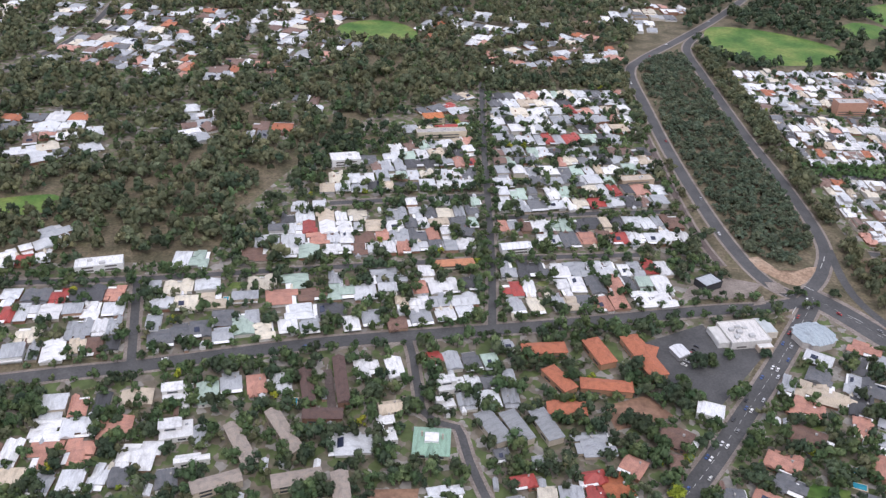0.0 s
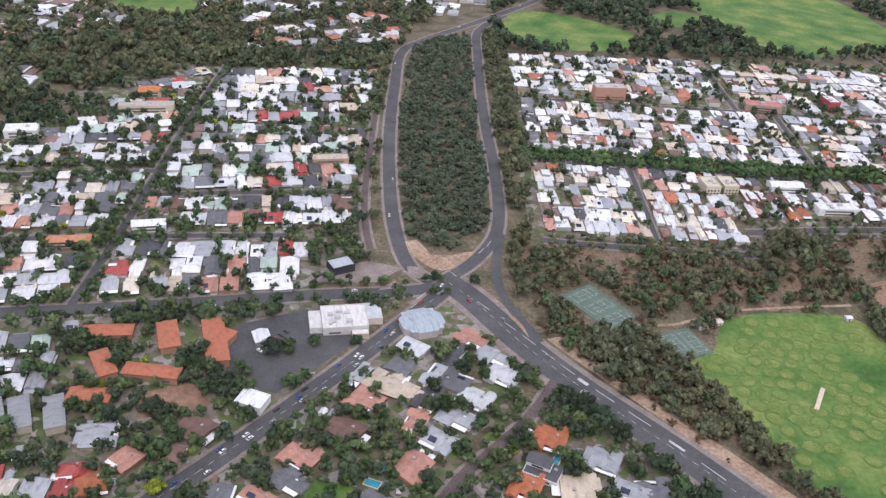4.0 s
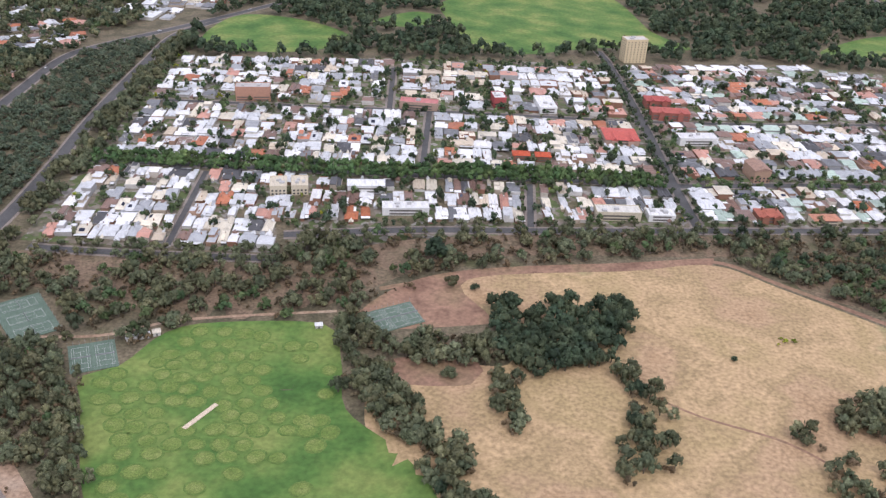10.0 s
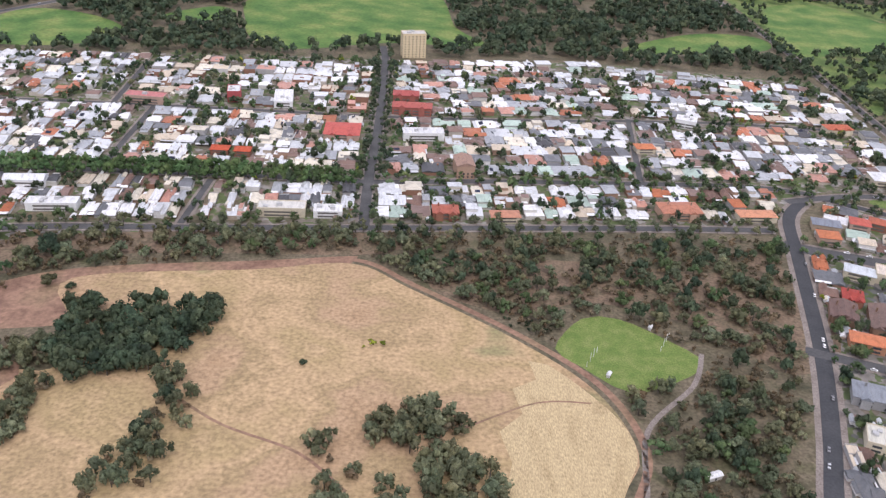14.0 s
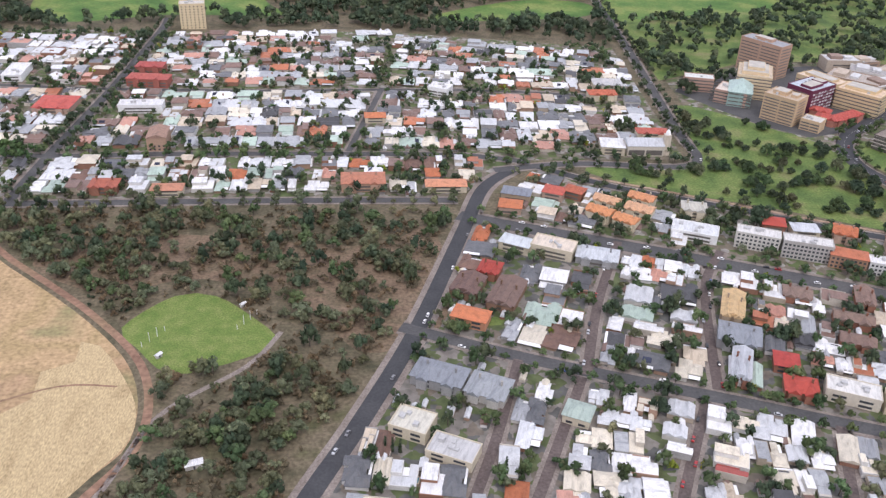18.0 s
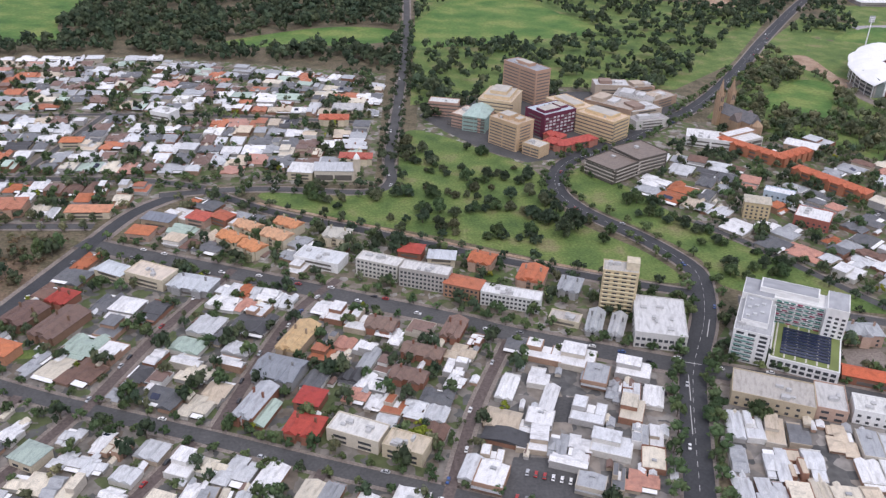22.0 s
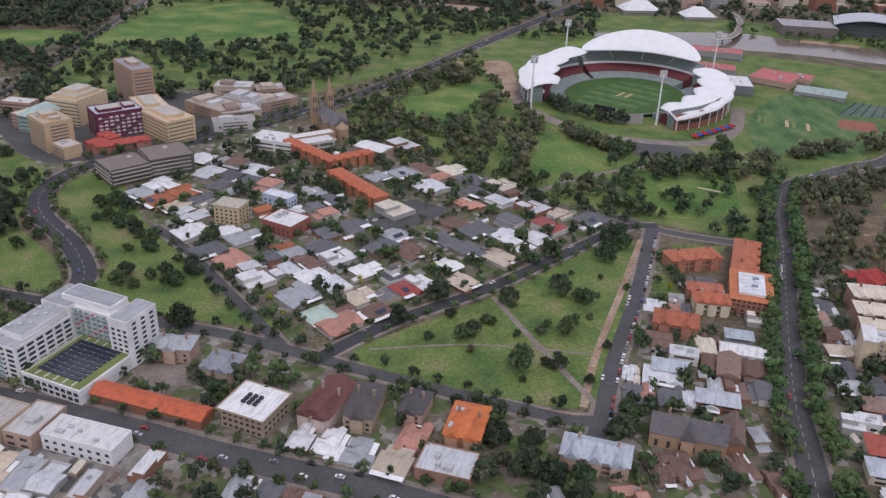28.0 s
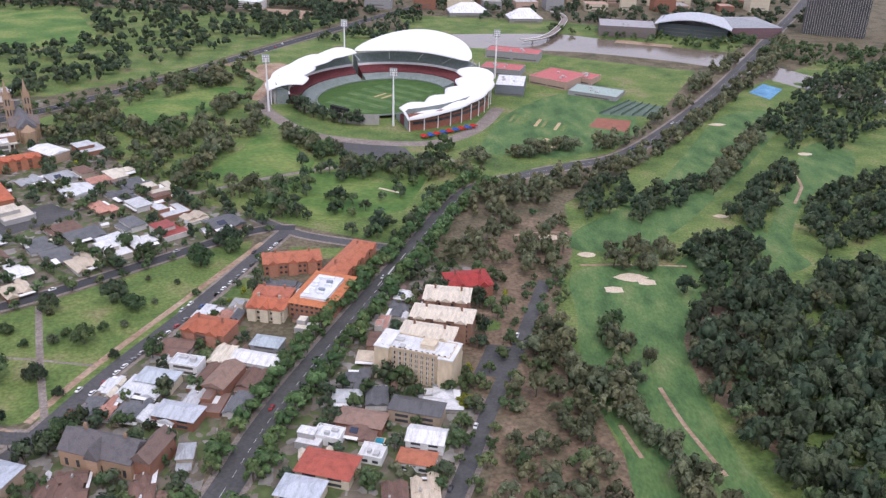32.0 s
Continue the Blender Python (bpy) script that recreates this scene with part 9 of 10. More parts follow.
wood(scatter([(560, 1560), (1540, 1560), (1540, 1950), (700, 1950)], 17, (7, 11), 301), "dark", "far dark trees towards the horizon", far=True)
wood(scatter([(1550, 1700), (2160, 1700), (2300, 1950), (1550, 1950)], 17, (6, 10), 302), "dark", "far dark trees beyond the playing fields", far=True)
wood(scatter([(2140, 1100), (2172, 1096), (2218, 1021), (2199, 995), (2154, 1071)], 7, (4, 6), 303, 3, clear=0.1), "leafy", "clipped band of green trees below the stadium", "hedge_trees")
wood(scatter([(2225, 970), (2260, 972), (2300, 1005), (2325, 1050), (2305, 1060), (2290, 1000), (2232, 990)], 9, (5, 7.5), 304, 3, clear=0.1), "leafy", "large round trees below the stadium", "park_trees")
wood(scatter([(2300, 950), (2335, 975), (2370, 1010), (2450, 1050), (2440, 1065), (2365, 1030), (2320, 1010), (2290, 985)], 8, (4.5, 7), 305, 3, clear=0.1), "euc", "tall gum trees between lawn and road", "park_trees")
wood(scatter([(-170, 620), (-120, 850), (55, 1030), (300, 1185), (240, 1060), (60, 1025), (-60, 900), (-130, 720)], 12, (4.5, 7.5), 306, 3, over=True), "dark", "dark trees at the suburb's wooded edge", far=True)
wood(scatter([(30, 1020), (260, 1040), (280, 1170), (70, 1190), (-60, 1040)], 11, (4.5, 7.5), 307, 3, over=True), "euc", "gum trees behind the last houses", far=True)
wood(scatter([(-380, 620), (-110, 612), (-180, 715), (-110, 860), (60, 1040), (270, 1190), (380, 1500), (-120, 1470), (-730, 1370)], 26, (5, 8), 308), "dark", "darker trees among the woodland", far=True)
wood(scatter([(2100, 1700), (2900, 1620), (3100, 1900), (2200, 2000)], 26, (6, 9), 309, 3), "dark", "street trees among the city blocks", far=True)
wood(scatter([(2165, 850), (2290, 800), (2345, 950), (2300, 1015), (2180, 985)], 21, (4.5, 7.5), 310, 3, clear=0.1), "dark", "dark round trees about the lawns", "park_trees")
wood(scatter([(2165, 850), (2290, 800), (2345, 950), (2300, 1015), (2180, 985)], 26, (4, 6.5), 311, 3, clear=0.1), "leafy", "green round trees about the lawns", "park_trees")
wood(scatter([(965, 700), (1010, 665), (1090, 600), (1140, 545), (1150, 480), (1110, 330), (1190, 330), (1245, 500), (1280, 600), (1318, 745), (970, 735)], 30, (3.5, 6), 312), "leafy", "greener trees among the gum trees")
FIELD = (([(425, 525), (470, 470), (510, 425), (550, 375), (575, 335), (600, 340), (548, 408), (528, 455), (512, 490), (504, 525), (470, 545), (430, 550)], 8.2, (3.6, 5.8), "euc", "open gum wood between road and turf"),
         ([(664, 571), (669, 608), (692, 602), (695, 578), (775, 572), (778, 547), (707, 547), (701, 559), (678, 547)], 7.2, (4, 6.6), "euc", "hedge of gum trees between turf and dry field"),
         ([(676, 550), (702, 547), (723, 496), (752, 462), (762, 415), (770, 360), (745, 360), (735, 425), (718, 452), (699, 481), (688, 512), (679, 501), (669, 520)], 7.6, (4.2, 6.6), "euc", "line of gum trees along the turf field's edge"),
         ([(774, 610), (787, 621), (820, 618), (874, 620), (875, 598), (858, 557), (848, 542), (800, 535), (778, 547)], 6.4, (4.6, 7), "dark", "dense copse of dark gum trees in the dry field"),
         ([(769, 541), (790, 545), (787, 512), (786, 480), (776, 476), (771, 502)], 6.5, (3.2, 5), "euc", "loose brownish bushes in the bare paddock"),
         ([(846, 550), (859, 550), (876, 525), (882, 495), (872, 436), (841, 428), (838, 462), (854, 487), (856, 513)], 10.2, (3.6, 6), "euc", "line of gum trees across the dry field"),
         ([(984, 499), (1009, 521), (1031, 513), (1040, 498), (1031, 480), (1039, 475), (1059, 456), (1056, 400), (1020, 400), (1016, 474), (983, 481)], 7.4, (4, 6.4), "euc", "open copse of gum trees in the dry grass"),
         ([(945, 474), (962, 487), (968, 456), (984, 464), (1009, 440), (1004, 390), (965, 390), (951, 456)], 9.5, (3, 5.4), "euc", "scrubby trees at the copse's edge"))
for n, (q, sp, rad, leaf, lb) in enumerate(FIELD):
    wood(scatter(q, sp, rad, 330 + n, 1, (0.95, 1.35), 3), leaf, lb, "copse")
    if n != 3:
        wood(scatter(q, sp * 1.3, (2.2, 4.2), 340 + n, 1, (0.8, 1.2), 3), "rust", "brownish undergrowth between the gum trees", "copse", far=True)
wood(scatter([(972, 572), (982, 567), (992, 571), (990, 580), (980, 583)], 4.2, (1.4, 2.4), 351, 1, (0.5, 0.8), 0.2), "lime", "low green thicket in the dry grass", "thicket")
# single trees in the parks
pk = random.Random(5)
for q, sp, kinds in (([(1450, 840), (1545, 855), (1562, 990), (1652, 930), (1684, 890), (1745, 745), (1590, 765)], 13, ("dark", "leafy", "euc", "dark")), ([(1730, 865), (1800, 710), (1910, 672), (1836, 750), (1750, 870)], 13, ("leafy", "dark", "leafy")), ([(1975, 637), (2055, 706), (2150, 795), (2100, 600), (2031, 604)], 40, ("dark", "leafy", "euc"))):
    for x, y, r, h in scatter(q, sp, (2.8, 7.2), 30 + sp, 1, (0.9, 1.4), 0.2):
        tree(x, y, r, pk.choice(kinds), h, group="park trees")

# ---- courts, pitch, copses ----
def on_slope(x, y, up, turn):
    """The pose of a flat thing that lies along the ground's slope."""
    n = Vector(((gz(x - 6, y) - gz(x + 6, y)) / 12, (gz(x, y - 6) - gz(x, y + 6)) / 12, 1))
    tilt = Vector((0, 0, 1)).rotation_difference(n).to_matrix().to_4x4()
    return Matrix.Translation((x * S, y * S, (gz(x, y) + up) * S)) @ tilt @ Matrix.Rotation(radians(turn), 4, "Z") @ Matrix.Diagonal((S, S, S, 1))


def court(x, y, w, d, turn, n, label):
    """A hard court enclosure with n sets of white lines and a wire fence's posts."""
    ob = new("tennis_court", mesh_of("slab", *shell((box, -w / 2, -d / 2, -0.6, w / 2, d / 2, 0.22)), "court"))
    ob.matrix_basis = on_slope(x, y, 0.25, turn)
    tagged(ob, label, "tennis court", "tennis courts")
    for k in range(n):
        c = -w / 2 + w * (k + 0.5) / n
        V, F = [], []
        a, b, t = 5.5, 11.9, 0.16
        for q in ((-a, -b, -a + t, b), (a - t, -b, a, b), (-a, -b, a, -b + t), (-a, b - t, a, b), (-4.1, -b, -4.1 + t, b), (4.1 - t, -b, 4.1, b), (-4.1, -6.4, 4.1, -6.4 + t), (-4.1, 6.4, 4.1, 6.4 + t), (-t / 2, -6.4, t / 2, 6.4)):
            box(V, F, c + q[0], q[1], 0.23, c + q[2], q[3], 0.26)
        piece("court_lines", mesh_of("court_lines", V, F, "paint"), ob, "white painted court lines")
        piece("net", mesh_of("net", *shell((box, c - 6.2, -0.05, 0.2, c + 6.2, 0.05, 1.2)), "steel"), ob, "grey net")
    for u in range(9):
        for s in (-1, 1):
            piece("fence_post", mesh_of("fence_post", *shell((box, -0.06, -0.06, 0, 0.06, 0.06, 3.2)), "steel"), ob, m=Matrix.Translation((-w / 2 + w * u / 8, s * d / 2 * 0.99, 0.2)))
    box_mark(x, y, w, d, turn, 4)


court(445, 583, 52, 33, -52, 3, "three faded green hard tennis courts among gum trees")
court(504, 545, 30, 31, 23, 2, "worn grey-green courts at the field's edge")
court(703, 603, 36, 28, 25, 3, "green hard courts on bare red soil")
pitch = new("cricket_pitch", mesh_of("pitch", *shell((box, -1.6, -14, -0.3, 1.6, 14, 0.3)), "sand"))
pitch.matrix_basis = on_slope(587.5, 491.5, 0.3, -31)
tagged(pitch, "pale synthetic cricket pitch in the green turf", "cricket pitch")
V, F, V2, F2 = [], [], [], []
rg = random.Random(11)
for i in range(-6, 13):
    for j in range(-12, 8):
        cx, cy = 575 + i * 14.6 + (j % 2) * 7.3 + rg.uniform(-2.2, 2.2), 492 + j * 12.4 + rg.uniform(-2, 2)
        if cx < np.interp(cy, (340, 415, 501, 523, 538, 577, 592), (600, 544, 511, 504, 524, 546, 580)) + 8 or cx > np.interp(cy, (350, 422, 465, 502, 549, 593), (740, 735, 710, 676, 669, 650)) - 8 or cy > 586 or rg.random() < 0.04 + max(0, cx - 600) / 130 + max(0, 470 - cy) / 90 or abs(cx - 587) + abs(cy - 491) < 16:
            continue
        r1, turn_ = rg.uniform(5.6, 7.0), rg.uniform(0, 6)
        for r_in, r_out, VV, FF, lift in ((0.0, r1 * 0.84, V, F, 0.36), (r1 * 0.84, r1 * 1.08, V2, F2, 0.34)):
            n = len(VV)
            for a in range(18):
                wob = 1 + 0.05 * math.sin(2 * a * 0.349 + turn_) + rg.uniform(-0.05, 0.05)
                for r in (max(r_in, 0.05), r_out):
                    px, py = cx + r * wob * math.cos(a * 0.349), cy + r * wob * math.sin(a * 0.349) * 0.95
                    VV.append((px * S, py * S, (gz(px, py) + lift) * S))
            FF += [(n + 2 * a, n + 2 * a + 1, n + (2 * a + 3) % 36, n + (2 * a + 2) % 36) for a in range(18)]
tagged(new("turf_discs", mesh_of("turf_discs", V, F, "ring")), "pale worn discs in the watered turf", "grass", kind="stuff")
tagged(new("turf_rings", mesh_of("turf_rings", V2, F2, "ring_dark")), "dark green rings round the worn discs", "grass", kind="stuff")
for x, y in ((864, 518), (856, 484), (717, 471), (735, 430), (775, 524)):
    tree(x, y, 5.2 + (x * 7 + y * 3) % 5 * 0.75, "dark" if (x + y) % 3 else "euc", 1.15, "dark gum tree standing in the dry field", group="field trees")
for x, y in ((2024, 679), (2035, 640), (2065, 694), (2113, 682), (2101, 611), (2063, 611), (2118, 648), (2123, 711), (2146, 723), (2079, 662), (2064, 658), (2050, 672), (2130, 738), (2110, 742), (2078, 628), (2010, 652)):
    tree(x, y, 2.4 + (x * 3 + y) % 4 * 0.5, ("dark", "leafy", "euc")[(x + y) % 3], 1.2, "small young tree in the triangular lawn", group="park trees")
for x, y in ((2100, 771), (2139, 766), (2096, 663), (2063, 624), (1992, 670), (2098, 714), (2062, 700), (2085, 625), (2157, 790), (2037, 659)):
    tree(x, y, 6.2 + (x * 3 + y) % 5 * 0.9, ("dark", "leafy")[(x + y) % 2], 1.25, "round tree in the triangular lawn", group="park trees")
for x, y, r, leaf, hs in ((773, 500, 7, "euc", 1.2), (733, 684, 10, "dark", 1.3), (745, 645, 6, "euc", 1.1), (939, 556, 3, "dark", 0.8), (742, 535, 6, "euc", 0.9), (763, 640, 4, "dark", 1), (404, 466, 8, "dark", 1.2), (413, 458, 9, "dark", 1.2), (424, 448, 9, "dark", 1.1), (434, 436, 8, "dark", 1.1), (418, 440, 8, "leafy", 1.0), (204, 498, 8, "dark", 1.1), (214, 502, 7, "leafy", 1.1), (231, 511, 5, "leafy", 1.1), (260, 514, 5, "dark", 1.1), (188, 476, 6, "leafy", 1.1), (140, 434, 8, "dark", 1.2), (150, 428, 8, "dark", 1.1), (176, 462, 7, "dark", 1.3), (183, 450, 7, "dark", 1.2), (160, 414, 7, "leafy", 1.1), (316, 602, 4.5, "dark", 1.2), (347, 600, 5, "dark", 1.2), 
                          (160, 372, 6, "lime", 1), (1578, 524, 6.5, "lime", 1), (2311, 606, 5, "lime", 0.9), (1150, 690, 6, "dark", 1.2), (1560, 735, 8, "dark", 1.7), (1545, 745, 6, "dark", 1.6), (2016, 700, 9, "dark", 1.1), (2150, 800, 10, "dark", 1.1), (2044, 556, 8, "dark", 1.2), (2057, 533, 9, "dark", 1.3), (2061, 548, 8, "dark", 1.3), (2069, 528, 8, "dark", 1.2), (2084, 527, 7, "leafy", 1.2), (2116, 574, 8, "leafy", 1.2), (2118, 585, 6, "dark", 1.2), (2027, 560, 6, "dark", 1.2), (1742, 545, 6, "leafy", 1), (1748, 556, 6, "leafy", 1), (1770, 548, 7, "leafy", 1.1), (1860, 660, 9, "dark", 1.2), (1690, 770, 9, "dark", 1.3), (1700, 782, 10, "dark", 1.3), (1680, 790, 8, "dark", 1.2), (1668, 800, 8, "dark", 1.1)):
    tree(x, y, r, leaf, hs, group="large trees")
for x, y in ((1896, 602), (1899, 604), (1902, 607), (1275, 476), (1279, 475), (1283, 474), (1500, 770), (1505, 768), (1338, 462), (1346, 459), (2226, 612), (330, 488), (262, 464)):
    tree(x, y, 2.6, "dark", 1.5, "slim dark green cypress in a garden", True, "cypresses")
r = random.Random(21)
for k in range(26):
    x, y = r.uniform(1070, 1110), r.uniform(596, 622)
    if free(x, y, 5):
        tree(x, y, r.uniform(0.9, 1.6), "dark", 1.0, "young shrub planted in rows on dry soil", group="young shrubs")


def goal(x, y, turn):
    """Football posts: four white uprights."""
    ob = new("goal_posts", mesh_of("goal_posts", *shell(*[(box, u - 0.12, -0.12, -0.3, u + 0.12, 0.12, h) for u, h in ((-9.6, 4), (-3.2, 7), (3.2, 7), (9.6, 4))]), "white"))
    ob.matrix_basis = at(x, y, 0, turn)
    tagged(ob, "four white football goal posts on the turf", "goal posts", "goal posts")


goal(1128, 570, 60), goal(1182, 590, 60)


def hut(x, y, w, d, h, turn, tone, label, name="hut"):
    ob = new(name, mesh_of("hut_wall", *shell((box, -w / 2, -d / 2, -0.5, w / 2, d / 2, h)), "wall"))
    ob.matrix_basis = at(x, y, 0, turn)
    ob.color = (0.55, 0.53, 0.5, 1)
    tagged(ob, label, name.replace("_", " "))
    piece("roof", mesh_of("hut_roof", *shell((gable, -w / 2, -d / 2, w / 2, d / 2, h, 0.8, {"along": "x"})), "roof"), ob, "", tone)
    piece("door", mesh_of("hut_door", *shell((box, -0.5, -d / 2 - 0.05, 0, 0.5, -d / 2 + 0.05, 2)), "glass"), ob)


hut(649, 590, 5, 4, 2.8, 10, TONE["white"], "small white hut at the turf's edge")
hut(527, 568, 16, 4, 2.8, 22, TONE["pale"], "long grey shelter beside the courts")
hut(538, 574, 5, 5, 3, 22, TONE["cream"], "small cream store beside the courts")
hut(456, 530, 9, 7, 3, 35, TONE["white"], "white-roofed clubhouse under gum trees")
hut(1136, 552, 4, 2, 2.4, 60, TONE["white"], "white shelter beside the small oval")
hut(1176, 608, 4, 2, 2.4, 60, TONE["white"], "white shelter beside the small oval")
hut(1178, 462, 9, 4, 3, 20, TONE["white"], "white park shed under trees")
nets = sheet("practice_nets", [(2494, 1182), (2540, 1236), (2575, 1212), (2553, 1170)], "court", 0.2, "green practice nets area", "practice nets", False)
for k in range(6):
    a, b = Vector((2494, 1182)).lerp(Vector((2553, 1170)), k / 5), Vector((2540, 1236)).lerp(Vector((2575, 1212)), k / 5)
    ob = new("cricket_net", mesh_of("cricket_net", *shell((box, 0, -0.08, 0, (b - a).length, 0.08, 3)), "court"))
    ob.matrix_basis = at(a.x, a.y, 0.1, math.degrees(math.atan2(b.y - a.y, b.x - a.x)))
    tagged(ob, "green netting fence between two practice lanes", "cricket net", "cricket nets")
sheet("blue_court", [(2695, 1268), (2727, 1306), (2742, 1280), (2710, 1236)], "bluecourt", 0.3, "bright blue hard court among trees", "court", False, bit=1)
sheet("red_court", [(2473, 1135), (2489, 1168), (2525, 1157), (2511, 1115)], "brick", 0.2, "red running surface", "court", False)
sheet("orange_bank", [(2582, 1530), (2661, 1500), (2668, 1516), (2590, 1548)], "dirt", 0.2, "orange earth on the river bank", "ground", False)


def pool(x, y, w, d, turn):
    ob = new("swimming_pool", mesh_of("pool_rim", *shell((box, -w / 2 - 0.6, -d / 2 - 0.6, -0.5, w / 2 + 0.6, d / 2 + 0.6, 0.25)), "sand"))
    ob.matrix_basis = at(x, y, 0.05, turn)
    tagged(ob, "blue swimming pool with a pale paved rim", "pool", "swimming pools")
    piece("water", mesh_of("water", *shell((box, -w / 2, -d / 2, 0.1, w / 2, d / 2, 0.28)), "pool"), ob, "clear blue water")


for x, y, w, d, t in ((390, 413, 4, 10, -30), (279, 386, 9, 5, -20), (284, 399, 8, 5, 30), (318, 459, 8, 4, -30), (301, 437, 8, 4.5, 20), (243, 368, 7, 4, -30), (2000, 548, 4, 9, -15), (2268, 574, 4, 8, -12), (-85, 445, 5, 8, 0), (-93, 452, 4, 6, 10), (95, 455, 5, 7, 0), (132, 378, 6, 4, 10), (-40, 575, 6, 4, 12), (-155, 560, 4, 7, 5), (1405, 470, 4, 7, -15), (1290, 455, 6, 4, -10), (-70, 590, 7, 4, 10)):
    pool(x, y, w, d, t)

# ---- cars ----
BODY = mesh_of("body", [(x, y * w, z) for x, w, z in ((-2.2, 0.85, 0.35), (-2.25, 0.85, 0.85), (-1.9, 0.8, 1.0), (1.0, 0.8, 0.98), (2.1, 0.78, 0.8), (2.2, 0.8, 0.35)) for y in (-1, 1)] + [(-1.35, -0.68, 1.53), (0.35, -0.68, 1.54), (0.35, 0.68, 1.54), (-1.35, 0.68, 1.53)], [(12, 13, 14, 15), (0, 2, 3, 1), (2, 4, 5, 3), (4, 6, 7, 5), (6, 8, 9, 7), (8, 10, 11, 9), (0, 10, 8, 6, 4, 2), (1, 3, 5, 7, 9, 11), (0, 1, 11, 10)], "carpaint")
CABIN = mesh_of("cabin", [(x, y * w, z) for x, w, z in ((-1.85, 0.78, 0.98), (-1.3, 0.66, 1.46), (0.3, 0.66, 1.48), (1.05, 0.78, 0.98)) for y in (-1, 1)], [(0, 2, 3, 1), (4, 6, 7, 5), (0, 6, 4, 2), (1, 3, 5, 7), (2, 4, 5, 3)], "glass")
WHEEL = mesh_of("wheel", [(0.33 * math.cos(a * 0.785), s * 0.1, 0.33 * math.sin(a * 0.785) + 0.33) for s in (-1, 1) for a in range(8)], [tuple(range(8))[::-1], tuple(range(8, 16))] + [(a, (a + 1) % 8, 8 + (a + 1) % 8, 8 + a) for a in range(8)], "rubber")
PAINTS = [((0.75, 0.75, 0.75), "white"), ((0.72, 0.72, 0.73), "white"), ((0.45, 0.46, 0.48), "silver"), ((0.2, 0.2, 0.21), "dark grey"), ((0.03, 0.03, 0.035), "black"), ((0.35, 0.03, 0.03), "red"), ((0.04, 0.09, 0.25), "blue"), ((0.74, 0.74, 0.72), "white")]
cr = random.Random(9)


def car(x, y, turn, up=0.15, wheels=True):
    col, word = cr.choice(PAINTS)
    ob = new("car", BODY)
    ob.matrix_basis = at(x, y, up, turn, 1.08)
    ob.color = (*col, 1)
    tagged(ob, f"{word} car with dark windows on the asphalt", "car", "cars")
    piece("cabin", CABIN, ob, "dark window band")
    if wheels:
        for u, v in ((-1.4, -0.78), (-1.4, 0.78), (1.35, -0.78), (1.35, 0.78)):
            piece("wheel", WHEEL, ob, m=Matrix.Translation((u, v, 0)))


def traffic(name, n, offsets, start=0.0, end=1.0, wheels=False, up=0.16):
    line, width = ROADS[name]
    for k in range(n):
        i = int((start + (end - start) * (k + cr.uniform(0.1, 0.9)) / n) * (len(line) - 2))
        (xa, ya), (xb, yb) = line[i], line[i + 1]
        d = math.dist((xa, ya), (xb, yb)) or 1
        o = cr.choice(offsets)
        car(xa - (yb - ya) / d * o, ya + (xb - xa) / d * o, math.degrees(math.atan2(yb - ya, xb - xa)) + (180 if o > 0 else 0), up, wheels)


traffic("diagonal", 16, (-4.5, -1.8, 2, 4.8), 0.03, 0.85)
traffic("king", 12, (-3.5, 3.5), 0.3, 0.8, up=0.22)
traffic("ward", 14, (-6.8, 6.8, -2.6, 2.6), 0.05, 0.95)
traffic("diagonal", 12, (-4.5, -1.8, 2, 4.8), 0.03, 0.7)
traffic("main_west", 9, (-3, 3, -6.4), 0.2, 0.97)
traffic("wide_east", 4, (-4, 5), 0.0, 0.5)
traffic("olive_west", 7, (-3, 3), 0.02, 0.7)
traffic("park_edge", 7, (-2.5, 2.5, -4.6), 0.2, 0.8)
traffic("ward", 26, (-6.8, 6.8, -2.6, 2.6), 0.05, 0.95)
traffic("king", 18, (-3.5, 3.5, -6.6), 0.08, 0.75, up=0.22)
traffic("square_east", 34, (-4.2, -4.2, -4.2, 4.2), 0.06, 0.97)
traffic("hill_road", 9, (-3, 3), 0.08, 0.5, up=0.2)
traffic("square_north", 3, (-3, 3), 0.1, 0.9)
traffic("row_b", 8, (-2.8, 2.8), 0.05, 0.95)
traffic("row_c", 6, (-2.8, 2.8), 0.05, 0.95)
traffic("row_a", 6, (-2.4, 2.4), 0.05, 0.95)
traffic("row_f", 5, (-2, 2), 0.3, 0.98)
traffic("golf_street", 4, (-3.4, 3.4), 0.2, 0.9)
traffic("curve_road", 8, (-2.6, 2.6), 0.05, 0.6)
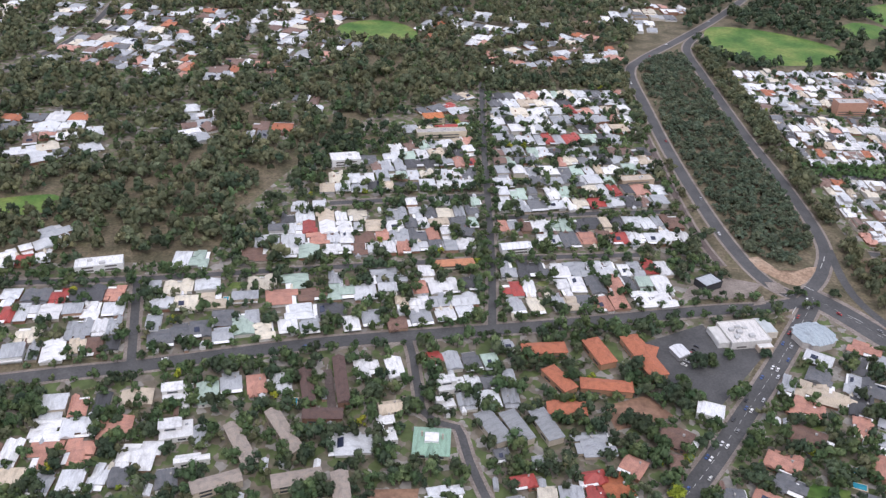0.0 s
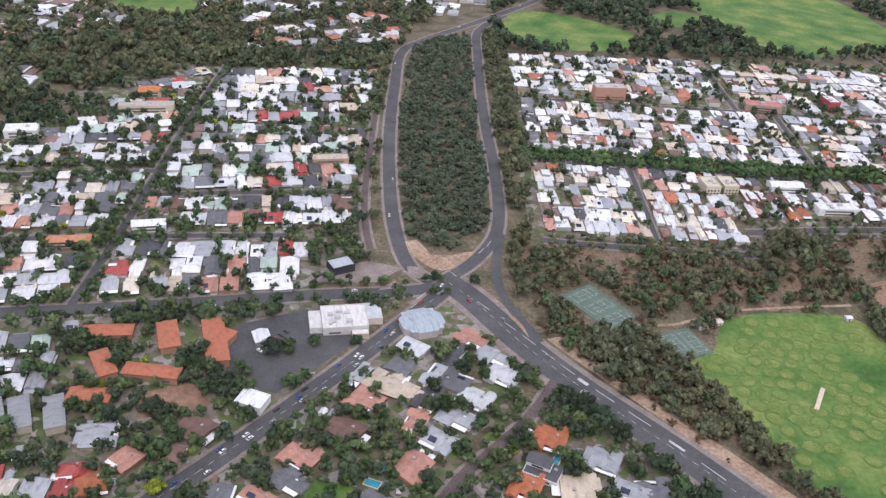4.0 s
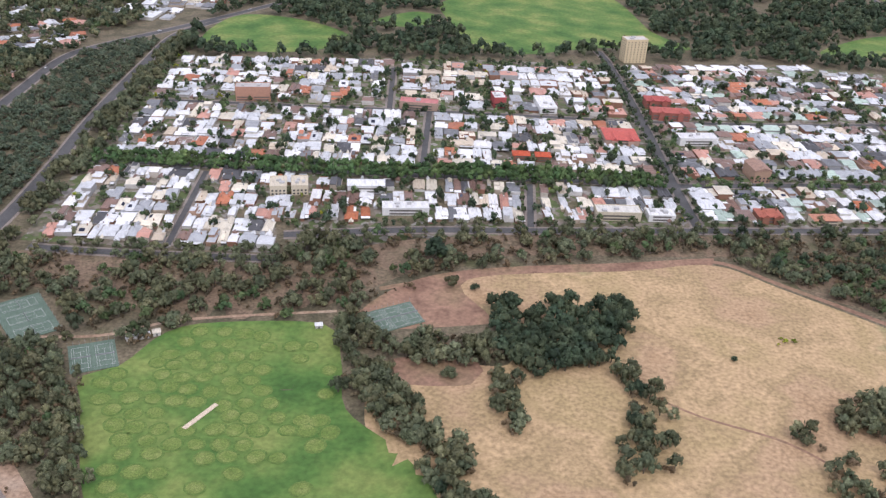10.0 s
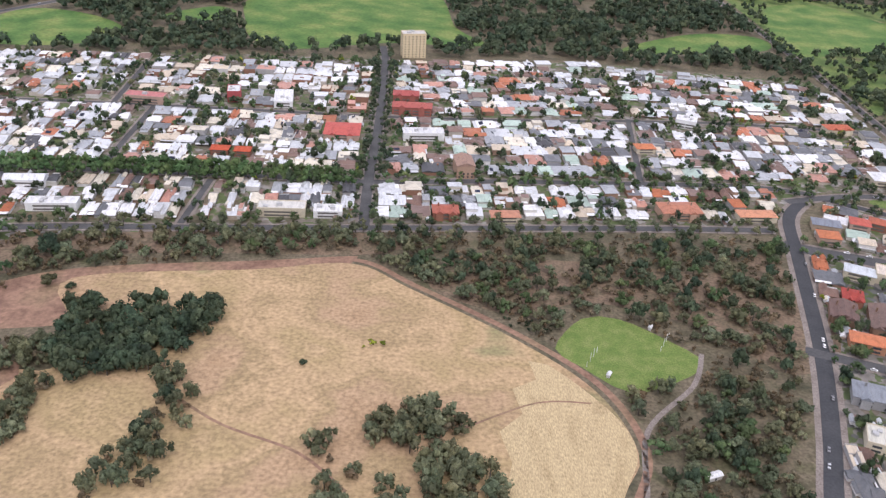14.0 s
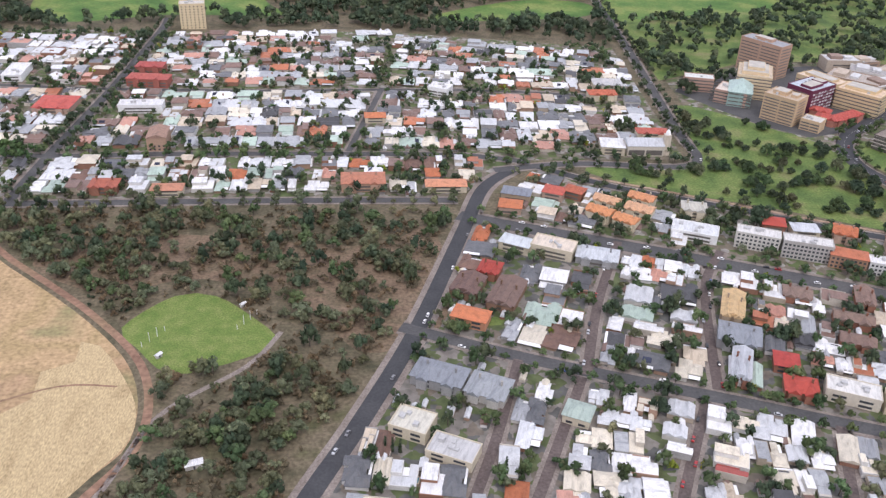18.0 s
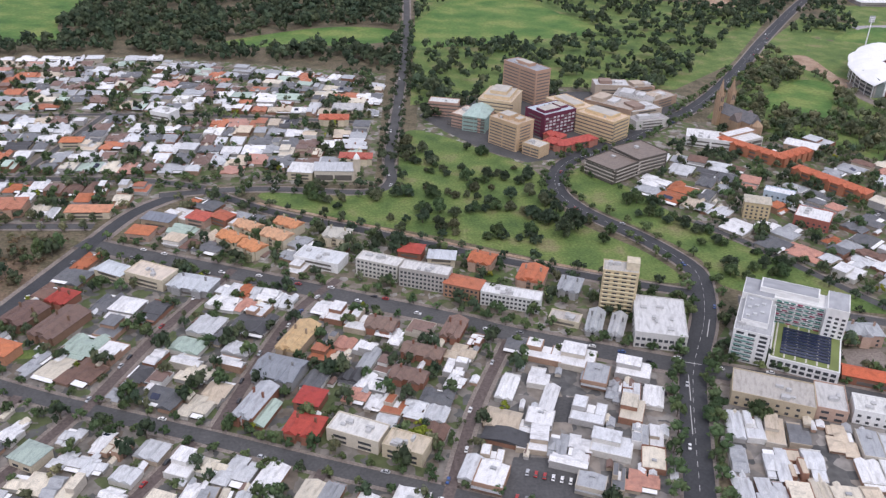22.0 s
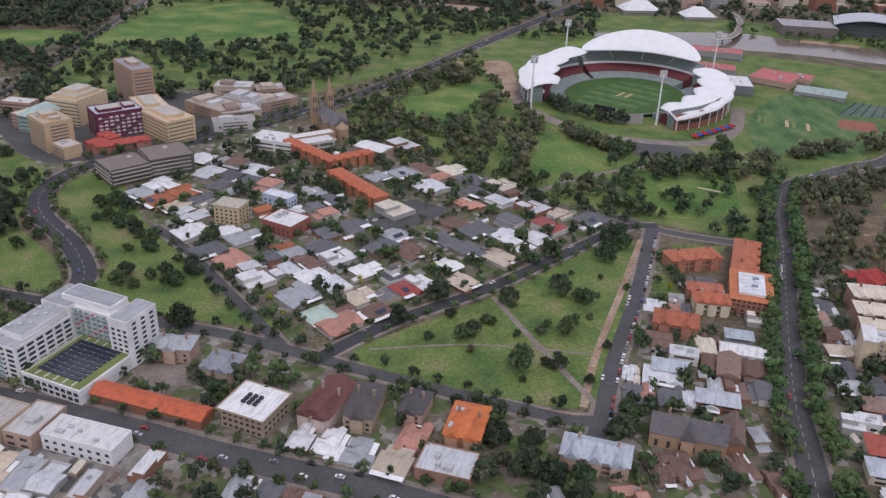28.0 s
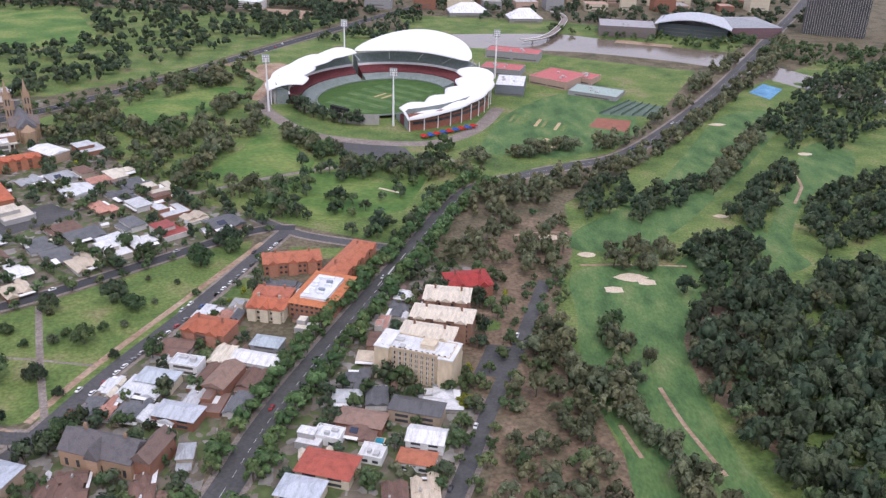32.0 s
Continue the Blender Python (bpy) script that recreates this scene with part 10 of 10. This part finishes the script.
traffic("tree_street", 8, (-5, 5), 0.1, 0.9)
for k in range(7):
    car(1627 + k * 4.5, 482 - k * 1.4, 75, 0.12, False), car(1634 + k * 4.3, 500 - k * 1.2, 75, 0.12, False)
for k in range(6):
    car(195 + k * 3, 500 + k * 4.5, -40, 0.12, False), car(1968 + k * 5, 824 + k * 5, 40, 0.12, False)

# ---- road markings and islands at the junction ----
def bar(x, y, w, d, turn, lift=0.26):
    return at(x, y, lift, turn, (w, d, 1))


BAR = mesh_of("bar", [(-0.5, -0.5, 0), (0.5, -0.5, 0), (0.5, 0.5, 0), (-0.5, 0.5, 0)], [(0, 1, 2, 3)], "paint")
for x, y, w, d, t in ((352, 572, 0.5, 16, 40), (371, 548, 0.5, 14, 40), (383, 534, 0.5, 18, 39), (396, 518, 0.5, 16, 39), (408, 503, 0.5, 16, 40), (418, 490, 3.0, 9, 41), (430, 478, 0.6, 20, 42), (450, 457, 0.6, 20, 43), (470, 433, 2.0, 12, 42), (488, 412, 0.6, 18, 40), (309, 600, 9, 0.6, 10), (330, 612, 9, 0.6, -50), (320, 585, 0.6, 9, -40), (305, 578, 0.6, 12, -35), (300, 565, 0.6, 8, -33), (355, 650, 0.6, 10, -30), (362, 662, 0.6, 10, -25), (1745, 600, 14, 0.6, -15), (1738, 575, 0.5, 26, -12), (1731, 545, 0.5, 26, -12), (1768, 640, 0.6, 22, -20), (2268, 762, 1.2, 18, -19), (2276, 786, 0.6, 14, -19), (2262, 745, 0.6, 12, -19)):
    ob = tagged(new("road_marking", BAR), "white painted road marking", "road marking", kind="structure")
    ob.matrix_basis = bar(x, y, w, d, t)
for pts in ([(293, 618), (295, 602), (309, 602), (306, 618)], [(271, 581), (285, 597), (284, 585)], [(294, 569), (303, 573), (299, 563)]):
    sheet("traffic_island", pts, "paving", 0.34, "pale concrete traffic island with kerb", "traffic island", False)
sheet("traffic_island", [(372, 560), (380, 545), (385, 535), (382, 548), (376, 560)], "dirt", 0.32, "brown paved traffic island with kerb", "traffic island", False)
